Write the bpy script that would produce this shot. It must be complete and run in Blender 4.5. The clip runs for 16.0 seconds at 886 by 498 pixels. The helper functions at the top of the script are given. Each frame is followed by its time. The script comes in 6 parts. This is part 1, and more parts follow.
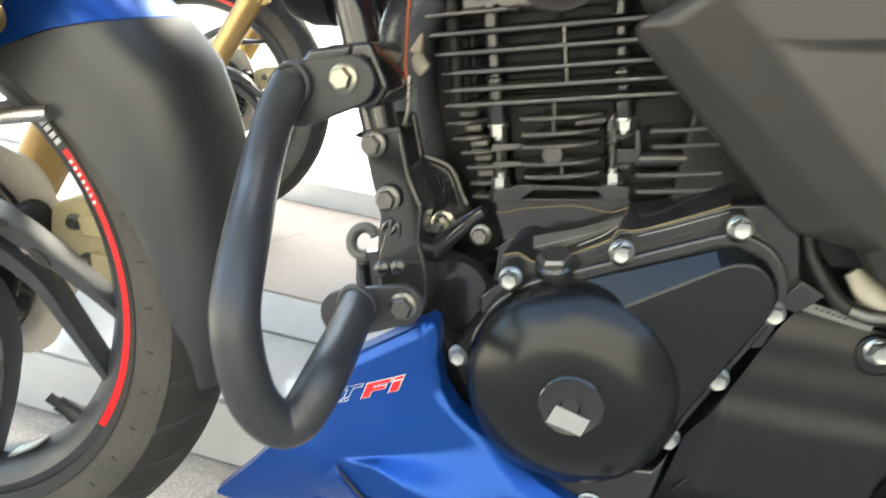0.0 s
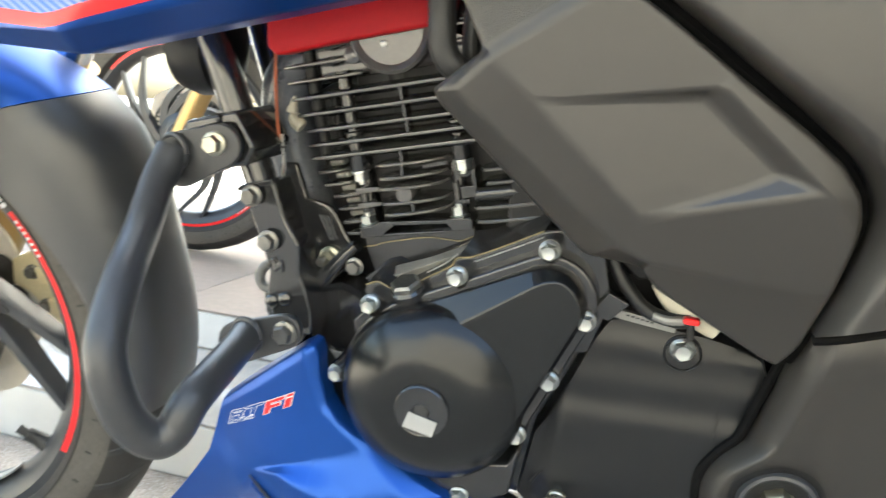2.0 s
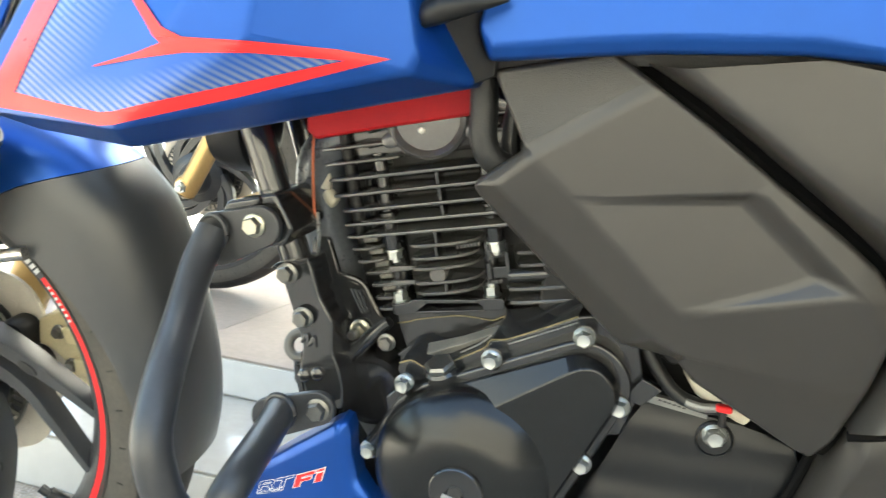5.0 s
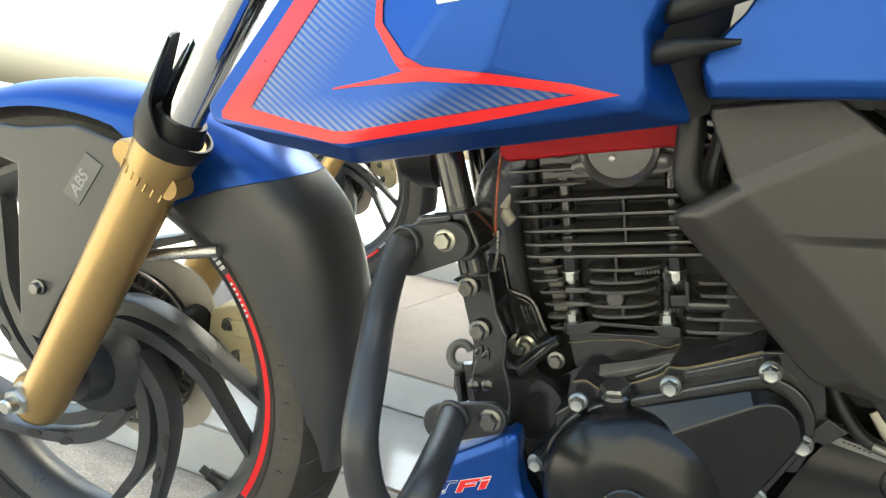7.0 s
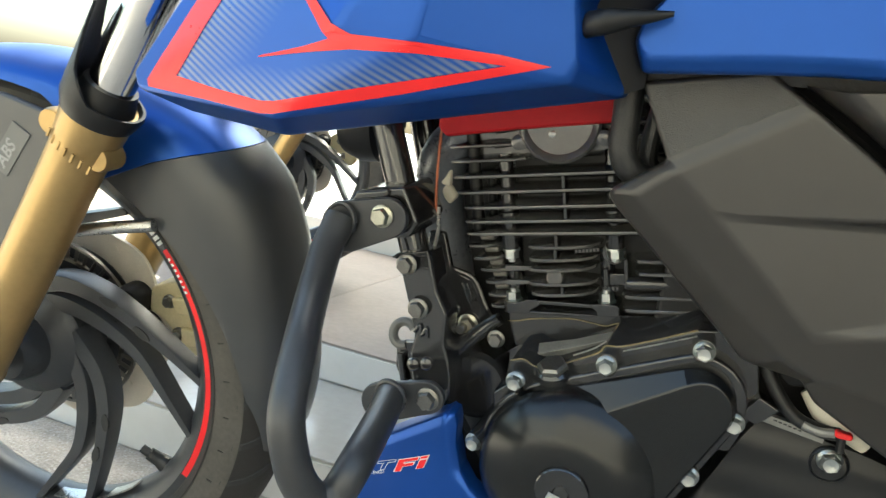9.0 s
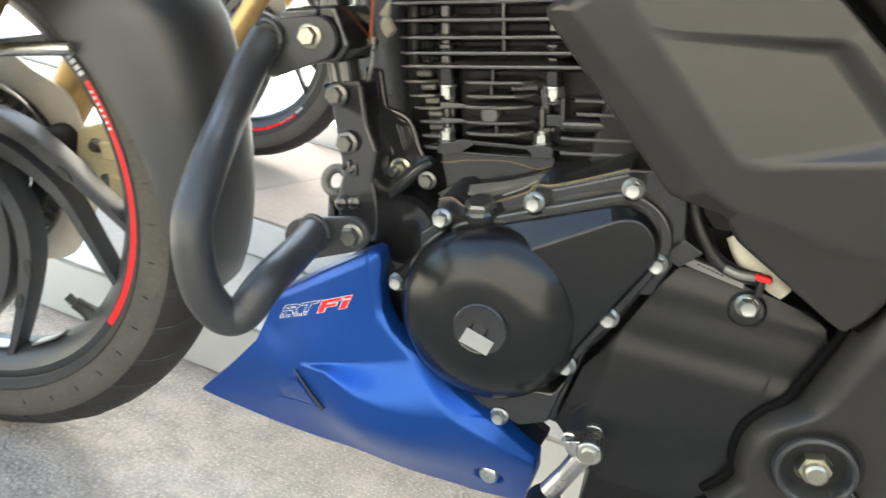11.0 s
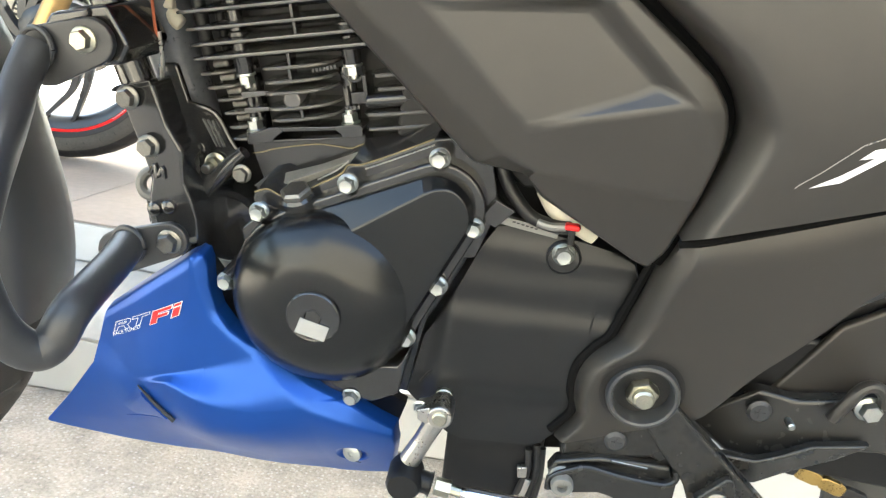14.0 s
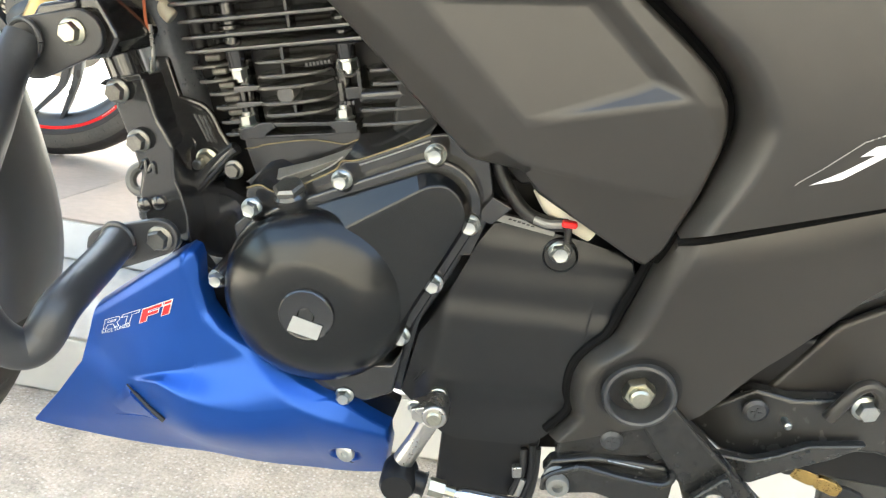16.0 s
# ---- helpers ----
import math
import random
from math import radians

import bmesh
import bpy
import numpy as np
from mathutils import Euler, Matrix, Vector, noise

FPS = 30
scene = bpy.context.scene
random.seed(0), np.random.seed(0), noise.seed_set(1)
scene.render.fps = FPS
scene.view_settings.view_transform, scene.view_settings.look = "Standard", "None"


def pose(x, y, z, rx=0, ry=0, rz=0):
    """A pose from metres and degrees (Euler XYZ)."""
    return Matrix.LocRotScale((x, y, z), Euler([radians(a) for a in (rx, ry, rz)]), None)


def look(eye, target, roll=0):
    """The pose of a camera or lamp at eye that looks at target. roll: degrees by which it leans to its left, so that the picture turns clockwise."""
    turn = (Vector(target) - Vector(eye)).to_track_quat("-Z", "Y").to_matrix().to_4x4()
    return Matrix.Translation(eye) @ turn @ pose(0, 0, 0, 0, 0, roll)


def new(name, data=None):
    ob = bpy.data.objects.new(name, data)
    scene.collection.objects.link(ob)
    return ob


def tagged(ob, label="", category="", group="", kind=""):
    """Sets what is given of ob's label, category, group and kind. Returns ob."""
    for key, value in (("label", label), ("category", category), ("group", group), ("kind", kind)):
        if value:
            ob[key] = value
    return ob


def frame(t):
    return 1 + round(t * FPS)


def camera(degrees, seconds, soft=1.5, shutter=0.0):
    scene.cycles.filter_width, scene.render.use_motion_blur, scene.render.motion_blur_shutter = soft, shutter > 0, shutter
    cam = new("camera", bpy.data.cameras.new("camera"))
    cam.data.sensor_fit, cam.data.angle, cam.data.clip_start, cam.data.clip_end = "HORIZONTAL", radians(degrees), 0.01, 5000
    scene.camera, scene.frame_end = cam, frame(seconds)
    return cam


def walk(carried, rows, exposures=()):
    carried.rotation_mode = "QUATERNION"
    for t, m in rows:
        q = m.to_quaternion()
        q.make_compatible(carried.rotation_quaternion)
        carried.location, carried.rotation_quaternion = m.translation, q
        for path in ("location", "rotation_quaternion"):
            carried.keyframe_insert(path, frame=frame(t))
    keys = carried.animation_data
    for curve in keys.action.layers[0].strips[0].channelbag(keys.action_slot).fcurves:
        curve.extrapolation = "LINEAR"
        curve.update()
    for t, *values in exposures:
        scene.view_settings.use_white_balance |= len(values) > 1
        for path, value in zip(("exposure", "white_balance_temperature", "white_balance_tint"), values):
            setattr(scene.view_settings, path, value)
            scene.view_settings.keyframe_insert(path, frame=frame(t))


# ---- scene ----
cam = camera(62.3, 16.0, soft=1.3, shutter=0.45)
PATH = [
    (0, (-0.0651, -0.5811, 0.5072), (-0.4339, 1.3537, 0.1602), 10.24),
    (0.5, (-0.0324, -0.6093, 0.5359), (-0.3682, 1.3389, 0.2335), 9.14),
    (1, (0.0146, -0.6623, 0.5376), (-0.4818, 1.2454, 0.1999), 8.76),
    (1.5, (0.0382, -0.6632, 0.5484), (-0.5110, 1.2299, 0.2100), 6.84),
    (2, (0.0553, -0.6241, 0.5470), (-0.3893, 1.2991, 0.2254), 6.35),
    (2.5, (0.0646, -0.6085, 0.5710), (-0.2705, 1.3430, 0.2892), 5.45),
    (3, (0.0843, -0.6161, 0.5695), (-0.2756, 1.3368, 0.3310), 5.72),
    (3.2, (0.0835, -0.6108, 0.5715), (-0.2664, 1.3454, 0.3465), 5.81),
    (5.3, (0.0133, -0.6496, 0.5847), (-0.4979, 1.2662, 0.3233), 7.52),
    (5.5, (0.0041, -0.6709, 0.5815), (-0.6219, 1.2105, 0.3199), 9.29),
    (6, (-0.0081, -0.6615, 0.5903), (-0.6845, 1.2026, 0.3299), 8.35),
    (6.5, (-0.0177, -0.6702, 0.5895), (-0.6544, 1.2109, 0.3528), 9.26),
    (7, (-0.0369, -0.6773, 0.5831), (-0.7091, 1.1890, 0.3282), 9.72),
    (7.5, (-0.0413, -0.6557, 0.5973), (-0.6376, 1.2365, 0.3440), 7.96),
    (8, (-0.0416, -0.6513, 0.6003), (-0.5530, 1.2591, 0.3025), 6.92),
    (8.2, (-0.0346, -0.6506, 0.5938), (-0.5319, 1.2606, 0.2775), 7.36),
    (10.3, (0.0006, -0.6759, 0.5730), (-0.7457, 1.1617, 0.3162), 16.14),
    (10.5, (0.0243, -0.6664, 0.5291), (-0.6742, 1.1825, 0.2231), 16.94),
    (11, (0.0196, -0.6389, 0.5250), (-0.4280, 1.2500, 0.0435), 14.32),
    (11.5, (0.0424, -0.6269, 0.5537), (-0.2863, 1.2885, 0.0813), 10.77),
    (12, (0.0613, -0.6294, 0.5430), (-0.1417, 1.2997, 0.0558), 9.57),
    (12.5, (0.0479, -0.6405, 0.5454), (-0.1264, 1.2873, 0.0422), 8.59),
    (13, (0.0544, -0.6274, 0.5482), (-0.0946, 1.3002, 0.0362), 8.22),
    (13.5, (0.0582, -0.6265, 0.5465), (-0.0724, 1.3006, 0.0276), 8.23),
    (14, (0.0577, -0.6291, 0.5456), (-0.0651, 1.2983, 0.0260), 8.32),
    (14.5, (0.0578, -0.6306, 0.5437), (-0.0566, 1.2973, 0.0243), 8.41),
    (15, (0.0576, -0.6288, 0.5412), (-0.0462, 1.2998, 0.0218), 8.52),
    (15.5, (0.0570, -0.6188, 0.5443), (-0.0435, 1.3105, 0.0272), 8.56),
    (16, (0.0547, -0.6235, 0.5418), (-0.0439, 1.3062, 0.0255), 8.65),
]
walk(cam, [(t, look(eye, target, roll)) for t, eye, target, roll in PATH], [(0, 3.23, 6450, -3), (1.0, 3.27, 6450, -3), (1.5, 3.25, 6450, -3), (2.5, 3.56, 6450, -2), (3.0, 3.56, 6450, -2), (5.5, 3.25, 6550, -6), (6.0, 2.86, 6600, -6), (7.0, 2.78, 6600, -6), (7.5, 2.72, 6600, -6), (8.0, 2.68, 6600, -6), (10.5, 2.91, 6250, -4), (11.0, 3.19, 6500, -2), (12.0, 3.53, 6600, -2), (12.5, 3.57, 6600, -2), (16.0, 3.61, 6600, -2)])

# ---- light ----
world = bpy.data.worlds.new("sky")
scene.world = world
world.use_nodes = True
wn = world.node_tree
sky = wn.nodes.new("ShaderNodeTexSky")
sky.sky_type = "NISHITA"
sky.sun_disc = False
sky.sun_elevation = radians(50)
sky.sun_rotation = radians(18)
sky.air_density, sky.dust_density, sky.ozone_density = 1.0, 4.5, 0.8
wn.links.new(sky.outputs[0], wn.nodes["Background"].inputs[0])
wn.nodes["Background"].inputs[1].default_value = 0.12
sun = new("sun", bpy.data.lights.new("sun", "SUN"))
sun.data.energy, sun.data.angle, sun.data.color = 3.6, radians(0.6), (1.0, 0.95, 0.88)
sun.matrix_world = look((1.2, 3.6, 4.6), (0, 0, 0))


# ---- materials ----
def mat(name, color, rough=0.5, metal=0.0, vary=0.15, scale=40.0, bump=0.0, bump_scale=400.0, rvary=0.1, coat=0.0, speck=None, spec=0.5, deep=0.002, pieces=0.0):
    """A surface with large stains and fine grain in colour, gloss and relief; object space, metres."""
    m = bpy.data.materials.new(name)
    m.use_nodes = True
    nt = m.node_tree
    b = nt.nodes["Principled BSDF"]
    tex = nt.nodes.new("ShaderNodeTexCoord")

    def noise_of(size, detail):
        n = nt.nodes.new("ShaderNodeTexNoise")
        n.inputs["Scale"].default_value, n.inputs["Detail"].default_value = size, detail
        nt.links.new(tex.outputs["Object"], n.inputs["Vector"])
        return n

    big, fine = noise_of(scale, 4), noise_of(scale * 9, 6)
    ramp = nt.nodes.new("ShaderNodeMapRange")
    ramp.inputs[1].default_value, ramp.inputs[2].default_value = 0.3, 0.7
    ramp.inputs[3].default_value, ramp.inputs[4].default_value = 1 - vary, 1 + vary
    add = nt.nodes.new("ShaderNodeMath")
    add.operation = "ADD"
    half = nt.nodes.new("ShaderNodeMath")
    half.operation = "MULTIPLY"
    half.inputs[1].default_value = 0.5
    nt.links.new(big.outputs["Fac"], add.inputs[0])
    nt.links.new(fine.outputs["Fac"], add.inputs[1])
    nt.links.new(add.outputs[0], half.inputs[0])
    nt.links.new(half.outputs[0], ramp.inputs[0])
    mul = nt.nodes.new("ShaderNodeMix")
    mul.data_type, mul.blend_type = "RGBA", "MULTIPLY"
    mul.inputs["Factor"].default_value = 1.0
    mul.inputs[6].default_value = (*color, 1)
    nt.links.new(ramp.outputs[0], mul.inputs[7])
    out = mul.outputs[2]
    if pieces:
        info = nt.nodes.new("ShaderNodeObjectInfo")
        tone = nt.nodes.new("ShaderNodeMapRange")
        tone.inputs[3].default_value, tone.inputs[4].default_value = 1 - pieces, 1 + pieces
        nt.links.new(info.outputs["Random"], tone.inputs[0])
        each = nt.nodes.new("ShaderNodeMix")
        each.data_type, each.blend_type = "RGBA", "MULTIPLY"
        each.inputs["Factor"].default_value = 1.0
        nt.links.new(out, each.inputs[6])
        nt.links.new(tone.outputs[0], each.inputs[7])
        out = each.outputs[2]
    if speck:
        vor = nt.nodes.new("ShaderNodeTexVoronoi")
        vor.inputs["Scale"].default_value = speck[1]
        nt.links.new(tex.outputs["Object"], vor.inputs["Vector"])
        pick = nt.nodes.new("ShaderNodeMapRange")
        pick.inputs[1].default_value, pick.inputs[2].default_value = speck[2], speck[2] * 0.6
        nt.links.new(vor.outputs["Distance"], pick.inputs[0])
        mix = nt.nodes.new("ShaderNodeMix")
        mix.data_type = "RGBA"
        mix.inputs[7].default_value = (*speck[0], 1)
        nt.links.new(out, mix.inputs[6])
        nt.links.new(pick.outputs[0], mix.inputs["Factor"])
        out = mix.outputs[2]
    nt.links.new(out, b.inputs["Base Color"])
    rr = nt.nodes.new("ShaderNodeMapRange")
    rr.inputs[1].default_value, rr.inputs[2].default_value = 0.3, 0.7
    rr.inputs[3].default_value, rr.inputs[4].default_value = max(0.02, rough - rvary), min(1, rough + rvary)
    nt.links.new(half.outputs[0], rr.inputs[0])
    nt.links.new(rr.outputs[0], b.inputs["Roughness"])
    b.inputs["Metallic"].default_value = metal
    b.inputs["Coat Weight"].default_value = coat
    b.inputs["Coat Roughness"].default_value = 0.12
    b.inputs["Specular IOR Level"].default_value = spec
    if bump:
        grain = noise_of(bump_scale, 5)
        bp = nt.nodes.new("ShaderNodeBump")
        bp.inputs["Strength"].default_value, bp.inputs["Distance"].default_value = bump, deep
        nt.links.new(grain.outputs["Fac"], bp.inputs["Height"])
        nt.links.new(bp.outputs[0], b.inputs["Normal"])
    return m


BLUE = mat("satin_blue_paint", (0.010, 0.066, 0.310), 0.31, 0.58, 0.05, 6, 0.0, 1500, 0.04)
RED = mat("red_decal", (0.75, 0.016, 0.02), 0.32, 0, 0.04, 20, 0, 900, 0.05)
REDPLASTIC = mat("red_plastic", (0.40, 0.006, 0.012), 0.5, 0, 0.1, 30, 0.05, 900, spec=0.25)
WHITE = mat("white_decal", (0.8, 0.8, 0.8), 0.4, 0, 0.04, 30)
MATTE = mat("matte_grey_plastic", (0.0275, 0.0252, 0.0222), 0.34, 0.0, 0.07, 9, 0.10, 2600, 0.05, spec=0.55)
MATTE2 = mat("matte_black_plastic", (0.010, 0.010, 0.0105), 0.42, 0.0, 0.1, 15, 0.10, 1800, 0.06, spec=0.30)
MUDGREY = mat("cool_matte_grey_plastic", (0.033, 0.0345, 0.036), 0.36, 0.0, 0.07, 9, 0.10, 2600, 0.05, spec=0.7)
SPROCKET = mat("dusty_black_plastic", (0.009, 0.0094, 0.0102), 0.36, 0.0, 0.14, 15, 0.08, 1800, 0.07, spec=0.4)
HANGERPAINT = mat("dark_satin_cast_paint", (0.018, 0.0175, 0.0162), 0.27, 0.0, 0.05, 12, 0.03, 1800, 0.008, spec=0.55)
GRAIN = mat("grained_grey_plastic", (0.060, 0.058, 0.054), 0.55, 0.0, 0.07, 9, 0.5, 1300, 0.06)
RUBBER = mat("tyre_rubber", (0.024, 0.0225, 0.0205), 0.65, 0.0, 0.30, 18, 0.15, 900, 0.1, spec=0.4)
SIDEWALL = mat("dusty_sidewall_rubber", (0.066, 0.061, 0.052), 0.75, 0.0, 0.35, 24, 0.1, 700, 0.1)
COVERPAINT = mat("satin_black_cover_paint", (0.0065, 0.0070, 0.0074), 0.245, 0.0, 0.06, 14, 0.0, 1200, 0.005, spec=0.45)
BLACKPAINT = mat("black_engine_paint", (0.019, 0.0191, 0.0197), 0.14, 0.0, 0.10, 14, 0.0, 1200, 0.03, spec=0.75)
FINPAINT = mat("dusty_black_fin_paint", (0.070, 0.067, 0.0645), 0.20, 0.0, 0.10, 40, 0.0, 1500, 0.03, spec=0.9)
WORN = mat("worn_bare_casting", (0.17, 0.165, 0.15), 0.42, 0.3, 0.3, 60, 0.1, 900, 0.1)
FRAME = mat("glossy_black_frame_paint", (0.022, 0.0219, 0.0222), 0.10, 0.0, 0.06, 30, 0.0, 300, 0.02, coat=0.4, spec=0.7)
GUARD = mat("satin_black_tube_paint", (0.036, 0.037, 0.039), 0.37, 0.0, 0.12, 20, 0.06, 900, 0.08)
RIM = mat("satin_black_alloy", (0.038, 0.040, 0.0435), 0.34, 0.0, 0.12, 25, 0.08, 900, 0.08)
GOLD = mat("gold_anodised_fork", (0.41, 0.28, 0.118), 0.38, 0.75, 0.08, 18, 0.05, 1200, 0.06)
GOLDCAST = mat("pale_gold_cast_caliper", (0.62, 0.54, 0.33), 0.45, 0.3, 0.12, 40, 0.2, 900)
CHROME = mat("hard_chrome", (0.75, 0.74, 0.72), 0.08, 1.0, 0.04, 30, 0, 900, 0.03)
ZINC = mat("zinc_plated_steel", (0.50, 0.52, 0.50), 0.36, 1.0, 0.12, 90, 0.05, 700, 0.08)
ZINCY = mat("yellow_zinc_steel", (0.44, 0.43, 0.35), 0.36, 1.0, 0.15, 90, 0.05, 700, 0.08)
SILVERFILM = mat("grey_silver_film", (0.21, 0.21, 0.20), 0.4, 0.4, 0.1, 60)
DISC = mat("pale_disc_steel", (0.66, 0.61, 0.53), 0.5, 0.15, 0.1, 60, 0.08, 900)
HEADER = mat("heat_stained_steel", (0.13, 0.138, 0.15), 0.32, 0.3, 0.2, 30, 0.05, 500)
STEEL = mat("brushed_steel", (0.50, 0.49, 0.46), 0.32, 1.0, 0.12, 60, 0.1, 900, 0.1)
DARKSTEEL = mat("dark_bolt_steel", (0.20, 0.195, 0.18), 0.35, 0.9, 0.2, 80, 0.1, 900, 0.1)
HOSE = mat("ribbed_rubber_hose", (0.012, 0.012, 0.012), 0.45, 0.0, 0.2, 50, 0.2, 700)
TAGGREY = mat("grey_tag_plastic", (0.11, 0.11, 0.105), 0.4, 0.0, 0.1, 60)
STICKER = mat("white_paper_sticker", (0.30, 0.30, 0.29), 0.6, 0.0, 0.05, 80)
# Near-black without sheen: the rubber seal, and shade painted in for gaps.
SEAL_SHADE = mat("dull_black_seal_rubber", (0.005, 0.005, 0.005), 0.9, 0.0, 0.1, 40, spec=0.08)
INK = mat("black_ink", (0.02, 0.02, 0.02), 0.6, 0.0, 0.05, 80)
CREAM = mat("cream_plastic", (0.62, 0.58, 0.46), 0.5, 0.0, 0.06, 60)
GREEN = mat("gasket_edge", (0.28, 0.22, 0.11), 0.5, 0.4, 0.2, 90)
WIRE = mat("orange_wire", (0.45, 0.12, 0.05), 0.5, 0.0, 0.1, 60)
CONCRETE = mat("speckled_concrete", (0.42, 0.375, 0.32), 0.85, 0.0, 0.40, 22, 1.0, 170, 0.1, speck=((0.54, 0.50, 0.45), 150, 0.32), deep=0.005)
TILE = mat("glossy_white_tile", (0.64, 0.64, 0.62), 0.12, 0.0, 0.05, 4, 0.02, 300, 0.05, pieces=0.03)
CREAMTILE = mat("cream_floor_tile", (0.41, 0.39, 0.355), 0.14, 0.0, 0.08, 6, 0.03, 300, 0.08, pieces=0.05)
BROWNTILE = mat("rough_brown_stone_tile", (0.30, 0.25, 0.215), 0.75, 0.0, 0.14, 8, 0.3, 220, 0.1, pieces=0.06, spec=0.2)
GROUT = mat("pale_grout", (0.42, 0.41, 0.38), 0.9, 0.0, 0.15, 40, 0.2)
PLASTER = mat("white_plaster", (0.75, 0.74, 0.72), 0.8, 0.0, 0.06, 5, 0.1, 200)
SOFFIT = mat("beige_ceiling_paint", (0.40, 0.335, 0.26), 0.8, 0.0, 0.06, 5, 0.1, 200)
FACADE = mat("sunlit_pale_facade", (0.27, 0.27, 0.265), 0.85, 0.0, 0.1, 1.5, 0.2, 60)
WALL = mat("beige_wall_paint", (0.31, 0.29, 0.262), 0.8, 0.0, 0.08, 3, 0.1, 150)
STONE = mat("sunlit_yard", (0.52, 0.50, 0.46), 0.85, 0.0, 0.12, 3, 0.3, 60)
CHAIN = mat("brass_chain_plate", (0.55, 0.38, 0.14), 0.3, 1.0, 0.15, 90)


def carbon_weave(name):
    """Blue film with fine slanting weave lines, strong along the stripe and fading away from it."""
    m = mat(name, (0.009, 0.076, 0.365), 0.34, 0.3, 0.05, 6, 0.0, 1500, 0.04)
    nt = m.node_tree
    b = nt.nodes["Principled BSDF"]
    tex = nt.nodes.new("ShaderNodeTexCoord")
    wave = nt.nodes.new("ShaderNodeTexWave")
    wave.inputs["Scale"].default_value, wave.inputs["Distortion"].default_value = 112.0, 0.15
    wave.bands_direction = "DIAGONAL"
    mp = nt.nodes.new("ShaderNodeMapping")
    mp.inputs["Rotation"].default_value = (0, radians(20), 0)
    mp.inputs["Scale"].default_value = (1, 0, 1)
    nt.links.new(tex.outputs["Object"], mp.inputs["Vector"])
    nt.links.new(mp.outputs[0], wave.inputs["Vector"])

    def reach(normal, offset, width):
        dot = nt.nodes.new("ShaderNodeVectorMath")
        dot.operation = "DOT_PRODUCT"
        dot.inputs[1].default_value = normal
        nt.links.new(tex.outputs["Object"], dot.inputs[0])
        fade = nt.nodes.new("ShaderNodeMapRange")
        fade.inputs[1].default_value, fade.inputs[2].default_value = offset, offset + width
        fade.inputs[3].default_value, fade.inputs[4].default_value = 1.0, 0.0
        nt.links.new(dot.outputs["Value"], fade.inputs[0])
        return fade.outputs[0]

    def joined(kind, a, c):
        n = nt.nodes.new("ShaderNodeMath")
        n.operation = kind
        nt.links.new(a, n.inputs[0])
        nt.links.new(c, n.inputs[1])
        return n.outputs[0]

    side = reach((0.840, 0, -0.542), 0.840 * -0.3455 - 0.542 * 0.6207, 0.046)
    foot = joined("MAXIMUM", reach((-0.2806, 0, 0.9598), -0.2806 * -0.2559 + 0.9598 * 0.6191, 0.017), reach((0, 0, 1), 0.617, 0.022))
    mask = joined("MULTIPLY", joined("MAXIMUM", side, foot), wave.outputs["Fac"])
    mix = nt.nodes.new("ShaderNodeMix")
    mix.data_type = "RGBA"
    mix.inputs[6].default_value, mix.inputs[7].default_value = (0.012, 0.082, 0.36, 1), (0.22, 0.25, 0.32, 1)
    nt.links.new(mask, mix.inputs["Factor"])
    nt.links.new(mix.outputs[2], b.inputs["Base Color"])
    return m


CARBON = carbon_weave("carbon_pattern_film")


# ---- building helpers ----
def part(name, bm, material, parent=None, label="", smooth=30.0, bevel=0.0, segs=2, local=None):
    """Links a bmesh as one mesh object under a thing or a part."""
    bmesh.ops.recalc_face_normals(bm, faces=bm.faces)
    me = bpy.data.meshes.new(name)
    bm.to_mesh(me)
    bm.free()
    return place(name, me, material, parent, label, smooth, bevel, segs, local)


def place(name, me, material, parent=None, label="", smooth=30.0, bevel=0.0, segs=2, local=None):
    if not me.materials:
        me.materials.append(material)
    if smooth:
        me.shade_smooth()
        me.set_sharp_from_angle(angle=radians(smooth))
    ob = new(name, me)
    if bevel:
        mod = ob.modifiers.new("bevel", "BEVEL")
        mod.width, mod.segments, mod.limit_method, mod.angle_limit = bevel, segs, "ANGLE", radians(12)
        mod.harden_normals = True
    if parent:
        ob.parent = parent
    if local:
        ob.matrix_basis = local
    if label:
        tagged(ob, label)
    return ob


def prism(outline, y0, y1, taper=0.0):
    """A plate: an outline in x and z, from y0 (near) to y1. taper: the near face is drawn in by this much."""
    bm = bmesh.new()
    cx, cz = sum(p[0] for p in outline) / len(outline), sum(p[1] for p in outline) / len(outline)

    def drawn(x, z):
        d = math.hypot(x - cx, z - cz) or 1
        return x + (cx - x) / d * taper, z + (cz - z) / d * taper

    near = [bm.verts.new((drawn(x, z)[0], y0, drawn(x, z)[1])) for x, z in outline]
    far = [bm.verts.new((x, y1, z)) for x, z in outline]
    bm.faces.new(near)
    bm.faces.new(far[::-1])
    n = len(outline)
    for i in range(n):
        bm.faces.new((near[i], far[i], far[(i + 1) % n], near[(i + 1) % n]))
    return bm


def shell(points, faces, depth=0.012, inward=(0, 1, 0)):
    """A folded panel from named corners and the faces between them, with its rim turned in by depth."""
    bm = bmesh.new()
    vs = {k: bm.verts.new(p) for k, p in points.items()}
    for f in faces:
        bm.faces.new([vs[k] for k in f.split()])
    bmesh.ops.recalc_face_normals(bm, faces=bm.faces)
    rim = [e for e in bm.edges if len(e.link_faces) == 1]
    made = bmesh.ops.extrude_edge_only(bm, edges=rim)["geom"]
    push = Vector(inward).normalized() * depth
    for v in made:
        if isinstance(v, bmesh.types.BMVert):
            v.co += push
    return bm


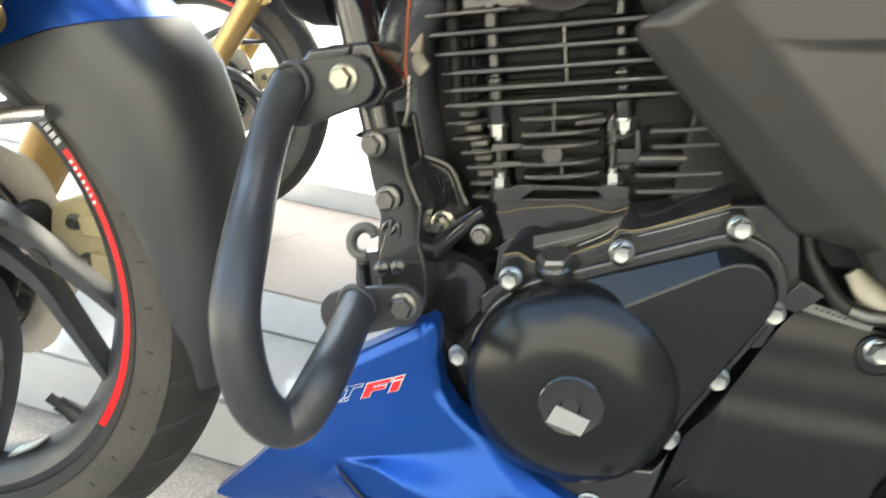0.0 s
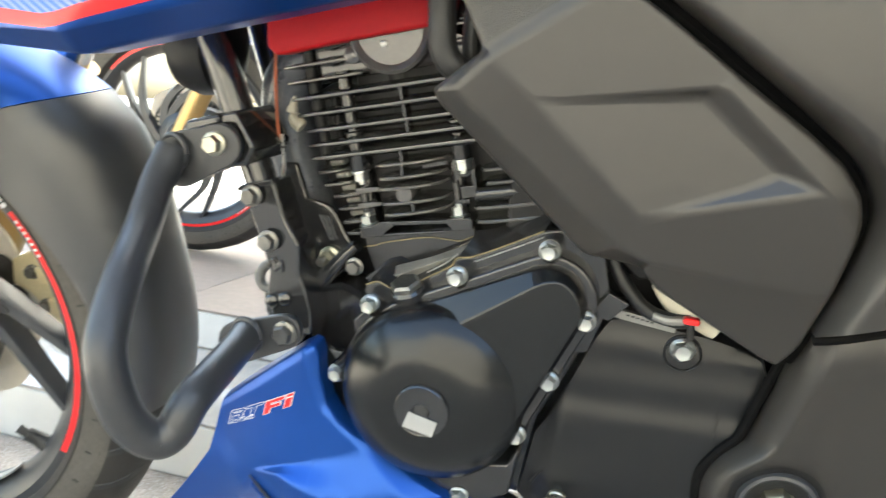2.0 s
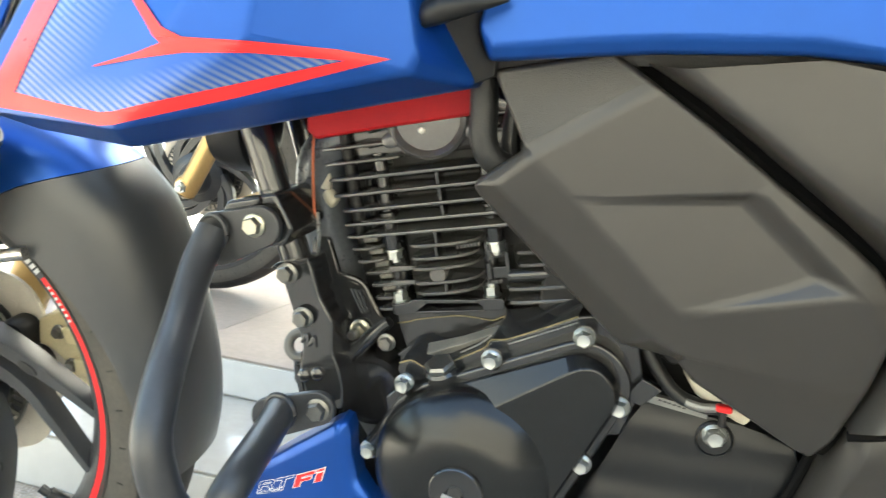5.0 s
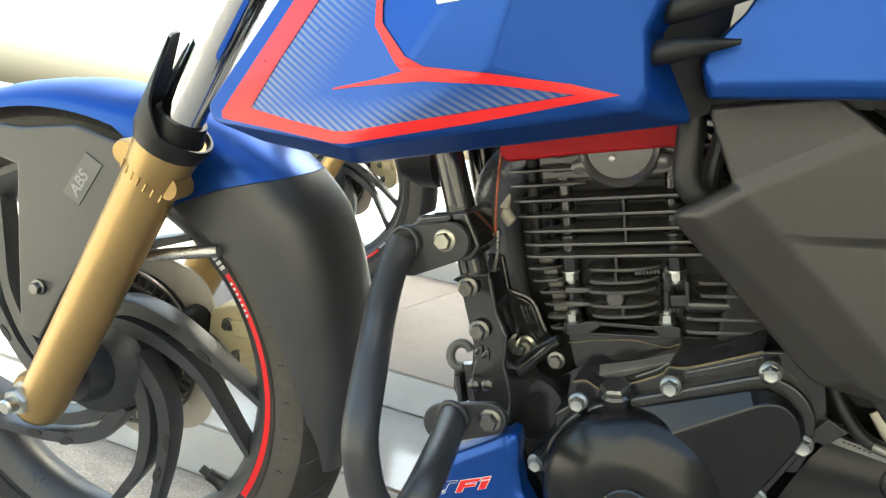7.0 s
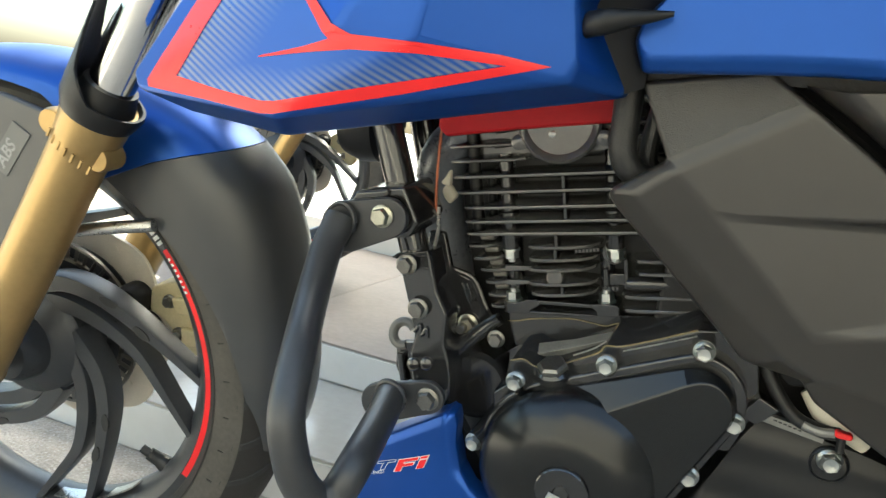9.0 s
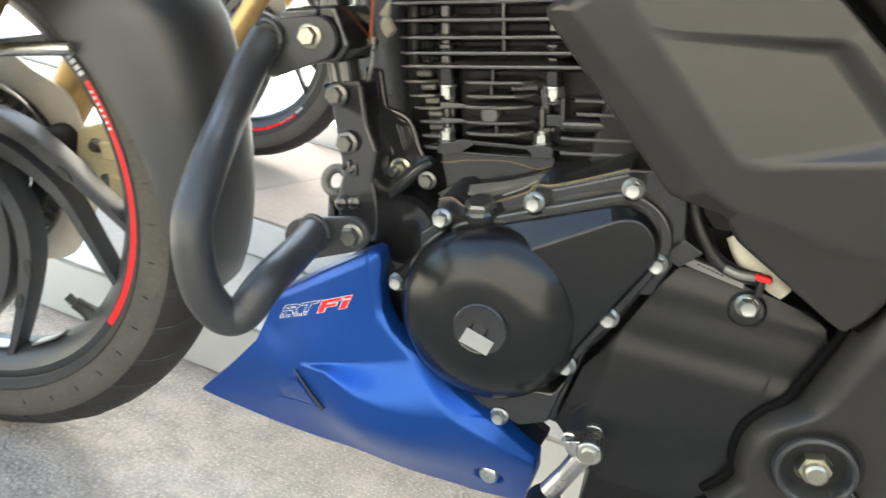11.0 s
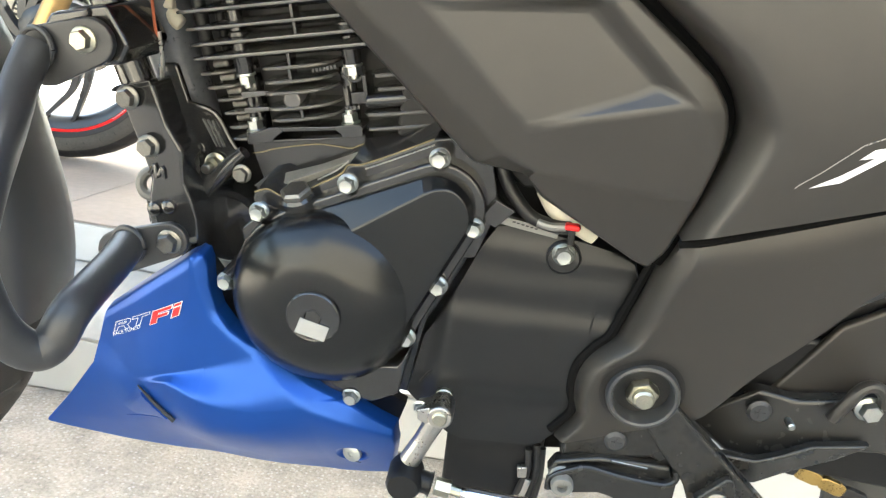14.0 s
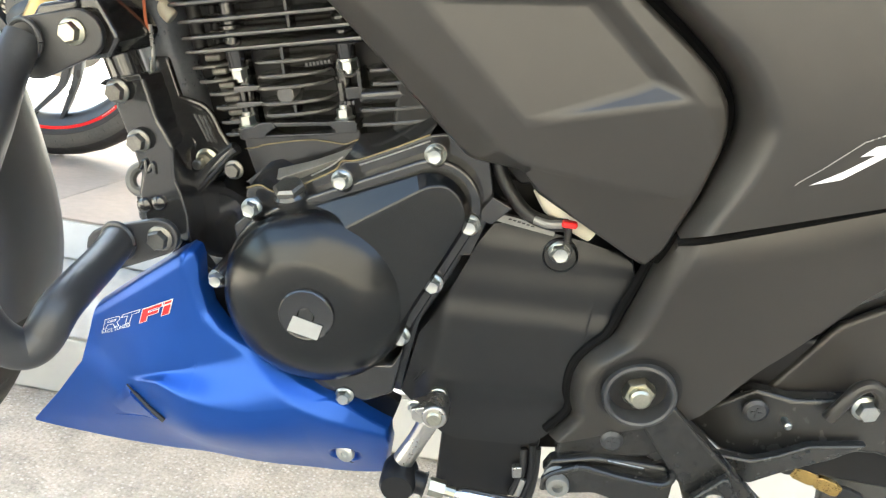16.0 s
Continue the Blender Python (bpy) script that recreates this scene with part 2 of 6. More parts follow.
def rings(loops, closed=False, cap=True):
    """Skin over a row of vertex loops."""
    bm = bmesh.new()
    rows = [[bm.verts.new(p) for p in loop] for loop in loops]
    n = len(rows[0])
    pairs = list(zip(rows, rows[1:])) + ([(rows[-1], rows[0])] if closed else [])
    for a, b in pairs:
        for i in range(n):
            bm.faces.new((a[i], a[(i + 1) % n], b[(i + 1) % n], b[i]))
    if cap and not closed:
        bm.faces.new(rows[0][::-1])
        bm.faces.new(rows[-1])
    return bm


def glide(points, steps=8):
    """A smooth line through the points (Catmull-Rom)."""
    p = [Vector(q) for q in points]
    p = [2 * p[0] - p[1], *p, 2 * p[-1] - p[-2]]
    out = []
    for a, b, c, d in zip(p, p[1:], p[2:], p[3:]):
        for i in range(steps):
            t = i / steps
            out.append(0.5 * (2 * b + (c - a) * t + (2 * a - 5 * b + 4 * c - d) * t * t + (3 * b - a - 3 * c + d) * t ** 3))
    return out + [p[-2]]


def tube(points, radius, sides=14, steps=8, smooth=True):
    """A round bar along a line; radius may be a number or one for each point."""
    line = glide(points, steps) if smooth else [Vector(q) for q in points]
    radii = radius if isinstance(radius, (list, tuple)) else None
    loops, up = [], Vector((0.3, 1, 0.2))
    for i, q in enumerate(line):
        ahead = (line[min(i + 1, len(line) - 1)] - line[max(i - 1, 0)]).normalized()
        side = ahead.cross(up).normalized()
        up = side.cross(ahead).normalized()
        r = float(np.interp(i / (len(line) - 1) * (len(radii) - 1), range(len(radii)), radii)) if radii else radius
        loops.append([q + r * (math.cos(2 * math.pi * k / sides) * side + math.sin(2 * math.pi * k / sides) * up) for k in range(sides)])
    return rings(loops)


def turned(profile, sides=32, about="y", centre=(0, 0, 0), closed=False):
    """A turned body: profile of (radius, along)."""
    loops = []
    for r, a in profile:
        r = max(r, 1e-5)
        row = []
        for k in range(sides):
            c, s = r * math.cos(2 * math.pi * k / sides), r * math.sin(2 * math.pi * k / sides)
            p = {"y": (c, a, s), "z": (c, s, a), "x": (a, c, s)}[about]
            row.append(tuple(p[i] + centre[i] for i in range(3)))
        loops.append(row)
    return rings(loops, closed=closed)


def box(lo, hi):
    bm = bmesh.new()
    bmesh.ops.create_cube(bm, size=1)
    for v in bm.verts:
        v.co = Vector([lo[i] + (v.co[i] + 0.5) * (hi[i] - lo[i]) for i in range(3)])
    return bm


def bar(a, b, radius, sides=12):
    return tube([a, b], radius, sides, 1, smooth=False)


def merged(*bms):
    out = bmesh.new()
    for b in bms:
        me = bpy.data.meshes.new("tmp")
        b.to_mesh(me)
        b.free()
        out.from_mesh(me)
        bpy.data.meshes.remove(me)
    return out


def sculpted(top, bottom, depth, rim=0.010, columns=64, rows=30):
    """A smoothly modelled cover: between an upper and a lower edge (x, z), standing out to depth(x, z), with its rim turned in."""
    xs = sorted({x for x, _ in top} | {x for x, _ in bottom} | {top[0][0] + (top[-1][0] - top[0][0]) * i / columns for i in range(columns + 1)})
    bm = bmesh.new()
    grid = []
    for x in xs:
        z1 = float(np.interp(x, [p[0] for p in top], [p[1] for p in top]))
        z0 = float(np.interp(x, [p[0] for p in bottom], [p[1] for p in bottom]))
        grid.append([bm.verts.new((x, depth(x, z0 + (z1 - z0) * k / rows), z0 + (z1 - z0) * k / rows)) for k in range(rows + 1)])
    for a, b in zip(grid, grid[1:]):
        for k in range(rows):
            bm.faces.new((a[k], b[k], b[k + 1], a[k + 1]))
    bmesh.ops.remove_doubles(bm, verts=bm.verts, dist=0.0002)
    edges = [e for e in bm.edges if len(e.link_faces) == 1]
    cx, cz = sum(v.co.x for v in bm.verts) / len(bm.verts), sum(v.co.z for v in bm.verts) / len(bm.verts)
    for push, draw in ((0.25, 0.0012), (0.75, 0.0012)):
        made = bmesh.ops.extrude_edge_only(bm, edges=edges)["geom"]
        edges = [e for e in made if isinstance(e, bmesh.types.BMEdge)]
        for v in (v for v in made if isinstance(v, bmesh.types.BMVert)):
            d = math.hypot(v.co.x - cx, v.co.z - cz)
            v.co += Vector(((v.co.x - cx) / d * draw, rim * push, (v.co.z - cz) / d * draw))
        edges = [e for e in edges if len(e.link_faces) == 1]
    return bm


def spread(points):
    """A smooth depth through known places (x, z, y): thin-plate interpolation."""
    p = np.array(points)

    def kernel(d2):
        return 0.5 * d2 * np.log(d2 + 1e-9)

    n = len(p)
    d2 = ((p[:, None, :2] - p[None, :, :2]) ** 2).sum(-1)
    a = np.zeros((n + 3, n + 3))
    a[:n, :n] = kernel(d2) + 1e-5 * np.eye(n)
    a[:n, n], a[:n, n + 1:], a[n, :n], a[n + 1:, :n] = 1, p[:, :2], 1, p[:, :2].T
    w = np.linalg.solve(a, np.concatenate([p[:, 2], [0, 0, 0]]))
    return lambda x, z: float(kernel((p[:, 0] - x) ** 2 + (p[:, 1] - z) ** 2) @ w[:n] + w[n] + w[n + 1] * x + w[n + 2] * z)


def rise(v, width):
    """0 to 1, smoothly, as v goes from -width to width."""
    t = max(0.0, min(1.0, 0.5 + 0.5 * v / width))
    return t * t * (3 - 2 * t)


def fanned(edge, shoulder, outer, depth, steps=3, rolls=6, spans=14, reach=0.006, rim=0.018, flat=0.55):
    """A modelled cover: its border rolls from an edge (x, y, z) over a shoulder line (x, z), and its face runs on to an outer line (x, z) at depth(x, z)."""
    e = glide(edge, steps)
    s = glide([(x, depth(x, z), z) for x, z in shoulder], steps)
    o = glide([(x, 0.0, z) for x, z in outer], steps)
    bm = bmesh.new()
    rows = []
    for p, q, r in zip(e, s, o):
        out = Vector((r.x - q.x, 0, r.z - q.z)).normalized()
        c = q + out * min(reach, 0.5 * math.hypot(r.x - q.x, r.z - q.z))
        c.y = depth(c.x, c.z)
        m = p + (q - p) * flat
        row = [p] + [(1 - t) ** 2 * m + 2 * t * (1 - t) * q + t * t * c for t in (k / (rolls - 1) for k in range(rolls))]
        for k in range(1, spans + 1):
            x, z = c.x + (r.x - c.x) * k / spans, c.z + (r.z - c.z) * k / spans
            row.append(Vector((x, depth(x, z), z)))
        rows.append([bm.verts.new(v) for v in row])
    for a, b in zip(rows, rows[1:]):
        for k in range(len(a) - 1):
            bm.faces.new((a[k], b[k], b[k + 1], a[k + 1]))
    border = [x for x in bm.edges if len(x.link_faces) == 1]
    for v in bmesh.ops.extrude_edge_only(bm, edges=border)["geom"]:
        if isinstance(v, bmesh.types.BMVert):
            v.co.y += rim
    return bm


def above(line, x, z):
    """How far a place lies above a broken line (x, z); negative below it."""
    gap = 9.0
    for (ax, az), (bx, bz) in zip(line, line[1:]):
        k = max(0.0, min(1.0, ((x - ax) * (bx - ax) + (z - az) * (bz - az)) / ((bx - ax) ** 2 + (bz - az) ** 2)))
        gap = min(gap, math.hypot(x - ax - k * (bx - ax), z - az - k * (bz - az)))
    return math.copysign(gap, z - float(np.interp(x, [p[0] for p in line], [p[1] for p in line])))


MESHES = {}


def shared(key, make):
    """One mesh for all alike pieces."""
    if key not in MESHES:
        bm = make()
        bmesh.ops.recalc_face_normals(bm, faces=bm.faces)
        me = bpy.data.meshes.new(key)
        bm.to_mesh(me)
        bm.free()
        MESHES[key] = me
    return MESHES[key]


def hexagon(r, y0, y1, chamfer=0.12):
    """A hex head along -y, from y0 (base) to y1 (top), with chamfered corners."""
    loops = []
    for f, y in ((1, y0), (1, y1 + (y0 - y1) * 0.2), (1 - chamfer, y1), (0.55, y1 - 0.0)):
        loops.append([(r * f * math.cos(k * math.pi / 3 + 0.35), y, r * f * math.sin(k * math.pi / 3 + 0.35)) for k in range(6)])
    return rings(loops)


def bolt_mesh(size):
    """Flange bolt along -y with a washer face and a slightly dished head; size: head width across corners / 2."""
    return shared(f"bolt_{size:.4f}", lambda: merged(turned([(size * 1.28, 0.0), (size * 1.28, -size * 0.22), (size * 1.0, -size * 0.4)], 18), hexagon(size, -size * 0.3, -size * 1.15)))


def bolt(x, y, z, parent, size=0.0055, material=None, name="bolt", tilt=(0, 0, 0), label=""):
    return place(name, bolt_mesh(size), material or ZINC, parent, label, 35, 0, 2, pose(x, y, z, *tilt))


def surface_tree(onto):
    """The triangles of an object as they are drawn, for laying films on them."""
    from mathutils.bvhtree import BVHTree
    deps = bpy.context.evaluated_depsgraph_get()
    deps.update()
    ev = onto.evaluated_get(deps)
    me = ev.to_mesh()
    me.calc_loop_triangles()
    tree = BVHTree.FromPolygons([v.co.copy() for v in me.vertices], [tuple(t.vertices) for t in me.loop_triangles])
    ev.to_mesh_clear()
    return tree


def drape(name, outlines, onto, lift, material, parent, cuts=6, label=""):
    """Thin film in the shape of the outlines (x, z), laid on the near side of a surface."""
    from mathutils.geometry import tessellate_polygon
    tree = surface_tree(onto)
    bm = bmesh.new()
    for outline in outlines:
        pts = [Vector((x, z, 0)) for x, z in outline]
        vs = [bm.verts.new((p.x, 0, p.y)) for p in pts]
        for tri in tessellate_polygon([pts]):
            try:
                bm.faces.new([vs[i] for i in tri])
            except ValueError:
                pass
    for _ in range(3):
        long = [e for e in bm.edges if e.calc_length() > 0.008]
        if long:
            bmesh.ops.subdivide_edges(bm, edges=long, cuts=1)
            bmesh.ops.triangulate(bm, faces=bm.faces)
    for v in bm.verts:
        hit = tree.ray_cast(Vector((v.co.x, -0.6, v.co.z)), Vector((0, 1, 0)))[0]
        near = hit or tree.find_nearest(Vector((v.co.x, -0.2, v.co.z)))[0]
        v.co.y = near.y - lift
    return part(name, bm, material, parent, label, smooth=60)


def lettering(name, body, size, onto, x, z, material, parent, slant=0.0, spin=0.0, stretch=1.0, lift=0.0006, bold=0.022):
    """Words in the built-in font, laid on a surface."""
    curve = bpy.data.curves.new(name, "FONT")
    curve.body, curve.size, curve.shear = body, size, slant
    curve.offset = size * bold
    ob = bpy.data.objects.new("tmp", curve)
    scene.collection.objects.link(ob)
    deps = bpy.context.evaluated_depsgraph_get()
    me = bpy.data.meshes.new_from_object(ob.evaluated_get(deps))
    bpy.data.objects.remove(ob)
    tree = surface_tree(onto)
    c, s = math.cos(spin), math.sin(spin)
    for v in me.vertices:
        u, w = v.co.x * stretch, v.co.y
        px, pz = x + c * u - s * w, z + s * u + c * w
        hit = tree.ray_cast(Vector((px, -0.6, pz)), Vector((0, 1, 0)))[0] or tree.find_nearest(Vector((px, -0.2, pz)))[0]
        v.co = (px, hit.y - lift, pz)
    return place(name, me, material, parent, "", 0)


def thing(name, label, category, m=None, group="", kind=""):
    ob = new(name)
    ob.empty_display_size = 0.1
    if m:
        ob.matrix_world = m
    return tagged(ob, label, category, group, kind)


# ---- the place ----
def slab(name, lo, hi, material, label, category="floor", bevel=0.004):
    return tagged(part(name, box(lo, hi), material, None, "", 0, bevel), label, category, "", "structure")


ground = slab("ground", (-60, -60, -0.3), (60, 0.28, 0.0), CONCRETE, "rough grey speckled concrete floor in front of the steps", "floor", 0)
step_riser = slab("step_1", (-9, 0.2830, -0.2), (9, 0.292, 0.086), GROUT, "glossy white tiled riser of the low step", "step", 0)
step_tread = slab("step_2", (-9, 0.292, -0.2), (9, 0.575, 0.0870), GROUT, "cream tiled tread of the low step", "step", 0)
riser_two = slab("step_3", (-9, 0.5780, -0.2), (9, 0.587, 0.161), GROUT, "glossy white tiled riser of the platform", "step", 0)
platform = slab("platform", (-9, 0.587, -0.2), (9, 1.62, 0.1620), GROUT, "brown stone tiled display platform", "floor", 0)
riser_three = slab("step_4", (-9, 1.62, -0.2), (9, 1.64, 0.235), TILE, "white tiled riser behind the platform", "step", 0.002)
yard = slab("yard", (-60, 1.64, -0.3), (60, 90, 0.235), STONE, "pale sunlit paved yard behind the platform", "ground", 0)
# Added out of view: holds off the sky overhead and tints reflections.
roof = slab("ceiling", (-3.2, -0.5, 2.9), (4.2, 0.3, 3.05), SOFFIT, "unseen warm beige painted ceiling added over the shop front to tint reflections", "ceiling", 0)
# Added out of view to keep direct sun off motorcycle and platform.
canopy = slab("canopy", (-0.2, 0.3, 2.9), (4.2, 6.5, 3.3), PLASTER, "unseen white plastered storey added over the display platform to block the sun", "ceiling", 0)
# Added wall that cuts bright yard reflections on the mudguard's rear.
wall_inner = slab("wall_inner", (-0.15, 2.1, 0.235), (4.2, 2.25, 2.9), WALL, "unseen dark beige wall added behind the platform to darken reflections", "wall", 0)
# Added reflector out of view: bounces sun towards the near side.
facade = slab("facade", (-16.0, -9.5, 0.0), (-2.6, -9.0, 5.2), FACADE, "unseen sunlit cream building front added across the yard for its reflected light", "building", 0)
# Added behind the camera to shape what panels and covers reflect.
wall_back = slab("wall_back", (-1.3, -4.4, 0.0), (4.2, -4.2, 3.6), WALL, "unseen dark beige painted shop wall, added round the place", "wall", 0)
# Added wall out of view that closes the right side.
wall_side = slab("wall_side", (4.2, -4.4, 0.0), (4.4, 4.6, 3.05), WALL, "unseen dark beige painted shop wall, added round the place", "wall", 0)

# ---- the motorcycle ----
LEAN = pose(0, 0, 0, 8.0, 0, 0)
bike = thing("motorcycle", "blue sporty commuter motorcycle with red stripes, leaning on its stand", "motorcycle", LEAN)

HUB = Vector((-0.6435, 0.0, 0.30))
RAKE = Vector((math.sin(radians(26)), 0, math.cos(radians(26))))
STEER = Matrix.Translation(HUB) @ Matrix.Rotation(radians(5.2), 4, RAKE)


def arc_band(r0, r1, y, a0, a1, thick=0.0008, n=40):
    """A flat curved strip in the wheel's plane."""
    loops = []
    for i in range(n + 1):
        a = radians(a0 + (a1 - a0) * i / n)
        c, s = math.cos(a), math.sin(a)
        loops.append([(r0 * c, y, r0 * s), (r1 * c, y, r1 * s), (r1 * c, y + thick, r1 * s), (r0 * c, y + thick, r0 * s)])
    return rings(loops)


def swept(stations, half, deep):
    """An arm in the wheel's plane through stations of (radius, degrees), with chamfered near edges."""
    line = glide([(r * math.cos(radians(a)), 0, r * math.sin(radians(a))) for r, a in stations], 5)
    loops = []
    for i, q in enumerate(line):
        ahead = (line[min(i + 1, len(line) - 1)] - line[max(i - 1, 0)]).normalized()
        t = Vector((-ahead.z, 0, ahead.x))
        f = i / (len(line) - 1)
        w, d = half[0] + (half[1] - half[0]) * f, deep[0] + (deep[1] - deep[0]) * f
        up = Vector((0, 1, 0))
        loops.append([q - t * w - up * d * 0.5, q - t * w * 0.80 - up * d, q + t * w * 0.80 - up * d, q + t * w - up * d * 0.5, q + t * w * 0.85 + up * d, q - t * w * 0.85 + up * d])
    return rings(loops)


SPOKES = {"outer_arm": ([(0.058, 92), (0.085, 60), (0.108, 40), (0.128, 26), (0.148, 16.5), (0.168, 9.5), (0.189, 4.0), (0.2135, -1.0)], (0.0115, 0.0042), (0.013, 0.010)),
          "inner_arm": ([(0.046, 86), (0.068, 50), (0.093, 28), (0.117, 14.5), (0.1375, 5.0), (0.158, -5.0), (0.178, -11.8), (0.207, -18.5)], (0.0115, 0.0042), (0.014, 0.010))}
ARM_SIDE = -0.011


TREAD = 46


def tyre_profile():
    out = []
    for i in range(23):
        a = -1.0 + 2 * i / 22
        ang = a * radians(118)
        out.append((0.2575 + 0.0425 * math.cos(ang), 0.0455 * math.sin(ang) / math.sin(radians(90))))
    return out


def build_wheel(parent, m):
    """Front wheel: rim with its tyre, forked spokes, hub, stripe, valve and disc."""
    rim = place("front_rim", shared("rim", lambda: turned([(0.2285, -0.031), (0.2295, -0.028), (0.2195, -0.0265), (0.2125, -0.024), (0.207, -0.016), (0.203, -0.008), (0.203, 0.008), (0.207, 0.016), (0.2125, 0.024), (0.2275, 0.028), (0.2265, 0.031),
                                                     (0.220, 0.031), (0.2150, 0.0285), (0.2085, 0.022), (0.2000, 0.012), (0.1985, 0.0), (0.2000, -0.012), (0.2085, -0.022), (0.2150, -0.0285), (0.220, -0.032)], 96, closed=True)), RIM, parent, "black alloy rim with a red edge stripe", 40, 0, 2, m)
    tyre = place("tyre", shared("tyre", lambda: turned(tyre_profile() + [(0.2290, 0.030), (0.2290, -0.030)], 112, closed=True)), RUBBER, rim, "black tubeless tyre with dusty sidewalls")
    for y in (-1, 1):
        place("sidewall", shared(f"sidewall{y}", lambda: turned([(0.2285, y * 0.0345), (0.236, y * 0.0425), (0.250, y * 0.0458), (0.259, y * 0.0460), (0.2660, y * 0.0455), (0.2705, y * 0.0442), (0.2695, y * 0.042), (0.25, y * 0.0445), (0.229, y * 0.0335)], 96, closed=True)), SIDEWALL, tyre, "grey dusty sidewall")
        for k in range(40):
            place("sidewall_mark", shared(f"mark{y}", lambda: box((0.2500, min(y * 0.0450, y * 0.0466), -0.0006), (0.2560, max(y * 0.0450, y * 0.0466), 0.0006))), RUBBER, tyre, "", 0, 0, 2, pose(0, 0, 0, 0, k * 9 + 3, 0))
        place("bead_line", shared(f"bead{y}", lambda: turned([(0.2290, y * 0.0358), (0.2330, y * 0.0402), (0.2365, y * 0.0436), (0.2385, y * 0.0440), (0.2385, y * 0.0425), (0.2310, y * 0.0345)], 96, closed=True)), RUBBER, tyre)

    def groove():
        loops = []
        for i in range(6):
            f = i / 5
            ang = radians(20 + 62 * f)
            r, y = 0.2583 + 0.0425 * math.cos(ang), 0.0461 * math.sin(ang)
            a = 0.10 * (1 - f) ** 1.3
            w = 0.0050 * (1 - 0.4 * f)
            c, s = math.cos(a), math.sin(a)
            t = Vector((-s, 0, c)) * w
            q = Vector((r * c, -y, r * s))
            d = Vector((0.004 * c, 0, 0.004 * s))
            loops.append([q - t, q + t, q + t - d, q - t - d])
        return rings(loops)

    ink = MESHES.get("groove") or shared("groove", groove)
    for k in range(36):
        place("tread_groove", ink, INK, tyre, "", 0, 0, 2, pose(0, 0, 0, 0, k * 360 / 36, 0))
    place("hub", shared("hub", lambda: turned([(0.012, -0.062), (0.030, -0.060), (0.036, -0.052), (0.040, -0.035), (0.060, -0.026), (0.066, -0.018), (0.066, 0.018), (0.056, 0.026), (0.040, 0.04), (0.036, 0.055), (0.012, 0.058)], 40)), RIM, rim)
    for turn in (0, 72, 144, 216, 288):
        for kind, (stations, half, deep) in SPOKES.items():
            place("spoke", shared(f"spoke_{kind}", lambda: swept(stations, half, deep)), RIM, rim, "", 30, 0, 2, pose(0, ARM_SIDE, 0, 0, turn, 0))
            if kind == "outer_arm":
                for r, a in ((0.122, 33), (0.146, 16)):
                    place("arm_pocket", shared(f"pocket{r}", lambda: arm_pocket(r, a)), INK, rim, "", 0, 0, 2, pose(0, ARM_SIDE + 0.0010, 0, 0, turn, 0))
    place("stripe", shared("stripe", lambda: arc_band(0.2212, 0.2280, -0.0325, -28, 39)), RED, rim, "red rim tape")
    place("stripe", shared("stripe_b", lambda: arc_band(0.2212, 0.2280, -0.0325, 152, 219)), RED, rim, "red rim tape")
    # unreadable white marks on the tape become small bars
    for k, a in enumerate((40.5, 42, 43.6, 45)):
        place("tape_mark", shared("tape_mark", lambda: arc_band(0.2203, 0.2257, -0.0327, 0, 1.0, n=2)), WHITE, rim, "", 0, 0, 2, pose(0, 0, 0, 0, -a, 0))
    for k in range(7):
        place("tape_mark", shared("tape_mark_b", lambda: arc_band(0.2220, 0.2242, -0.0336, 0, 0.7, n=2)), WHITE, rim, "", 0, 0, 2, pose(0, 0, 0, 0, -(27 + 1.5 * k), 0))
    for a0 in (-62, -84):
        place("balance_weight", shared(f"weight{a0}", lambda: arc_band(0.1965, 0.1985, -0.020, a0, a0 + 12, 0.016, 8)), STEEL, rim, "stick-on balance weight")
    va = radians(-38)
    place("valve_stem", shared("valve", lambda: merged(tube([(0.200 * math.cos(va), -0.004, 0.200 * math.sin(va)), (0.190 * math.cos(va), -0.006, 0.190 * math.sin(va)), (0.178 * math.cos(va), -0.010, 0.178 * math.sin(va))], [0.0100, 0.0078, 0.0070], 14, 4),
                                                   tube([(0.179 * math.cos(va), -0.010, 0.179 * math.sin(va)), (0.168 * math.cos(va), -0.012, 0.168 * math.sin(va))], 0.0048, 12, 2))), HOSE, rim)
    disc = place("brake_disc", shared("disc", lambda: petal_disc()), DISC, rim, "wavy steel brake disc", 30)
    place("disc_carrier", shared("carrier", lambda: turned([(0.05, 0.040), (0.088, 0.046), (0.088, 0.049), (0.05, 0.049)], 40, closed=True)), RIM, disc)
    place("sensor_ring", shared("abs", lambda: toothed()), DARKSTEEL, rim, "toothed speed sensor ring")
    return rim


def arm_pocket(r, a):
    """A black plate painting the shade of a slot cast into the wide part of an arm."""
    c, s = math.cos(radians(a)), math.sin(radians(a))
    u, w = Vector((c, 0, s)), Vector((s * 0.75 + c * 0.66, 0, -c * 0.75 + s * 0.66))
    mid = Vector((r * c, -0.0138, r * s))
    side = Vector((-w.z, 0, w.x))
    out = [(mid + w * 0.011 * math.cos(t) + side * 0.0045 * math.sin(t)) for t in (2 * math.pi * k / 12 for k in range(12))]
    return prism([(q.x, q.z) for q in out], mid.y, mid.y + 0.003)


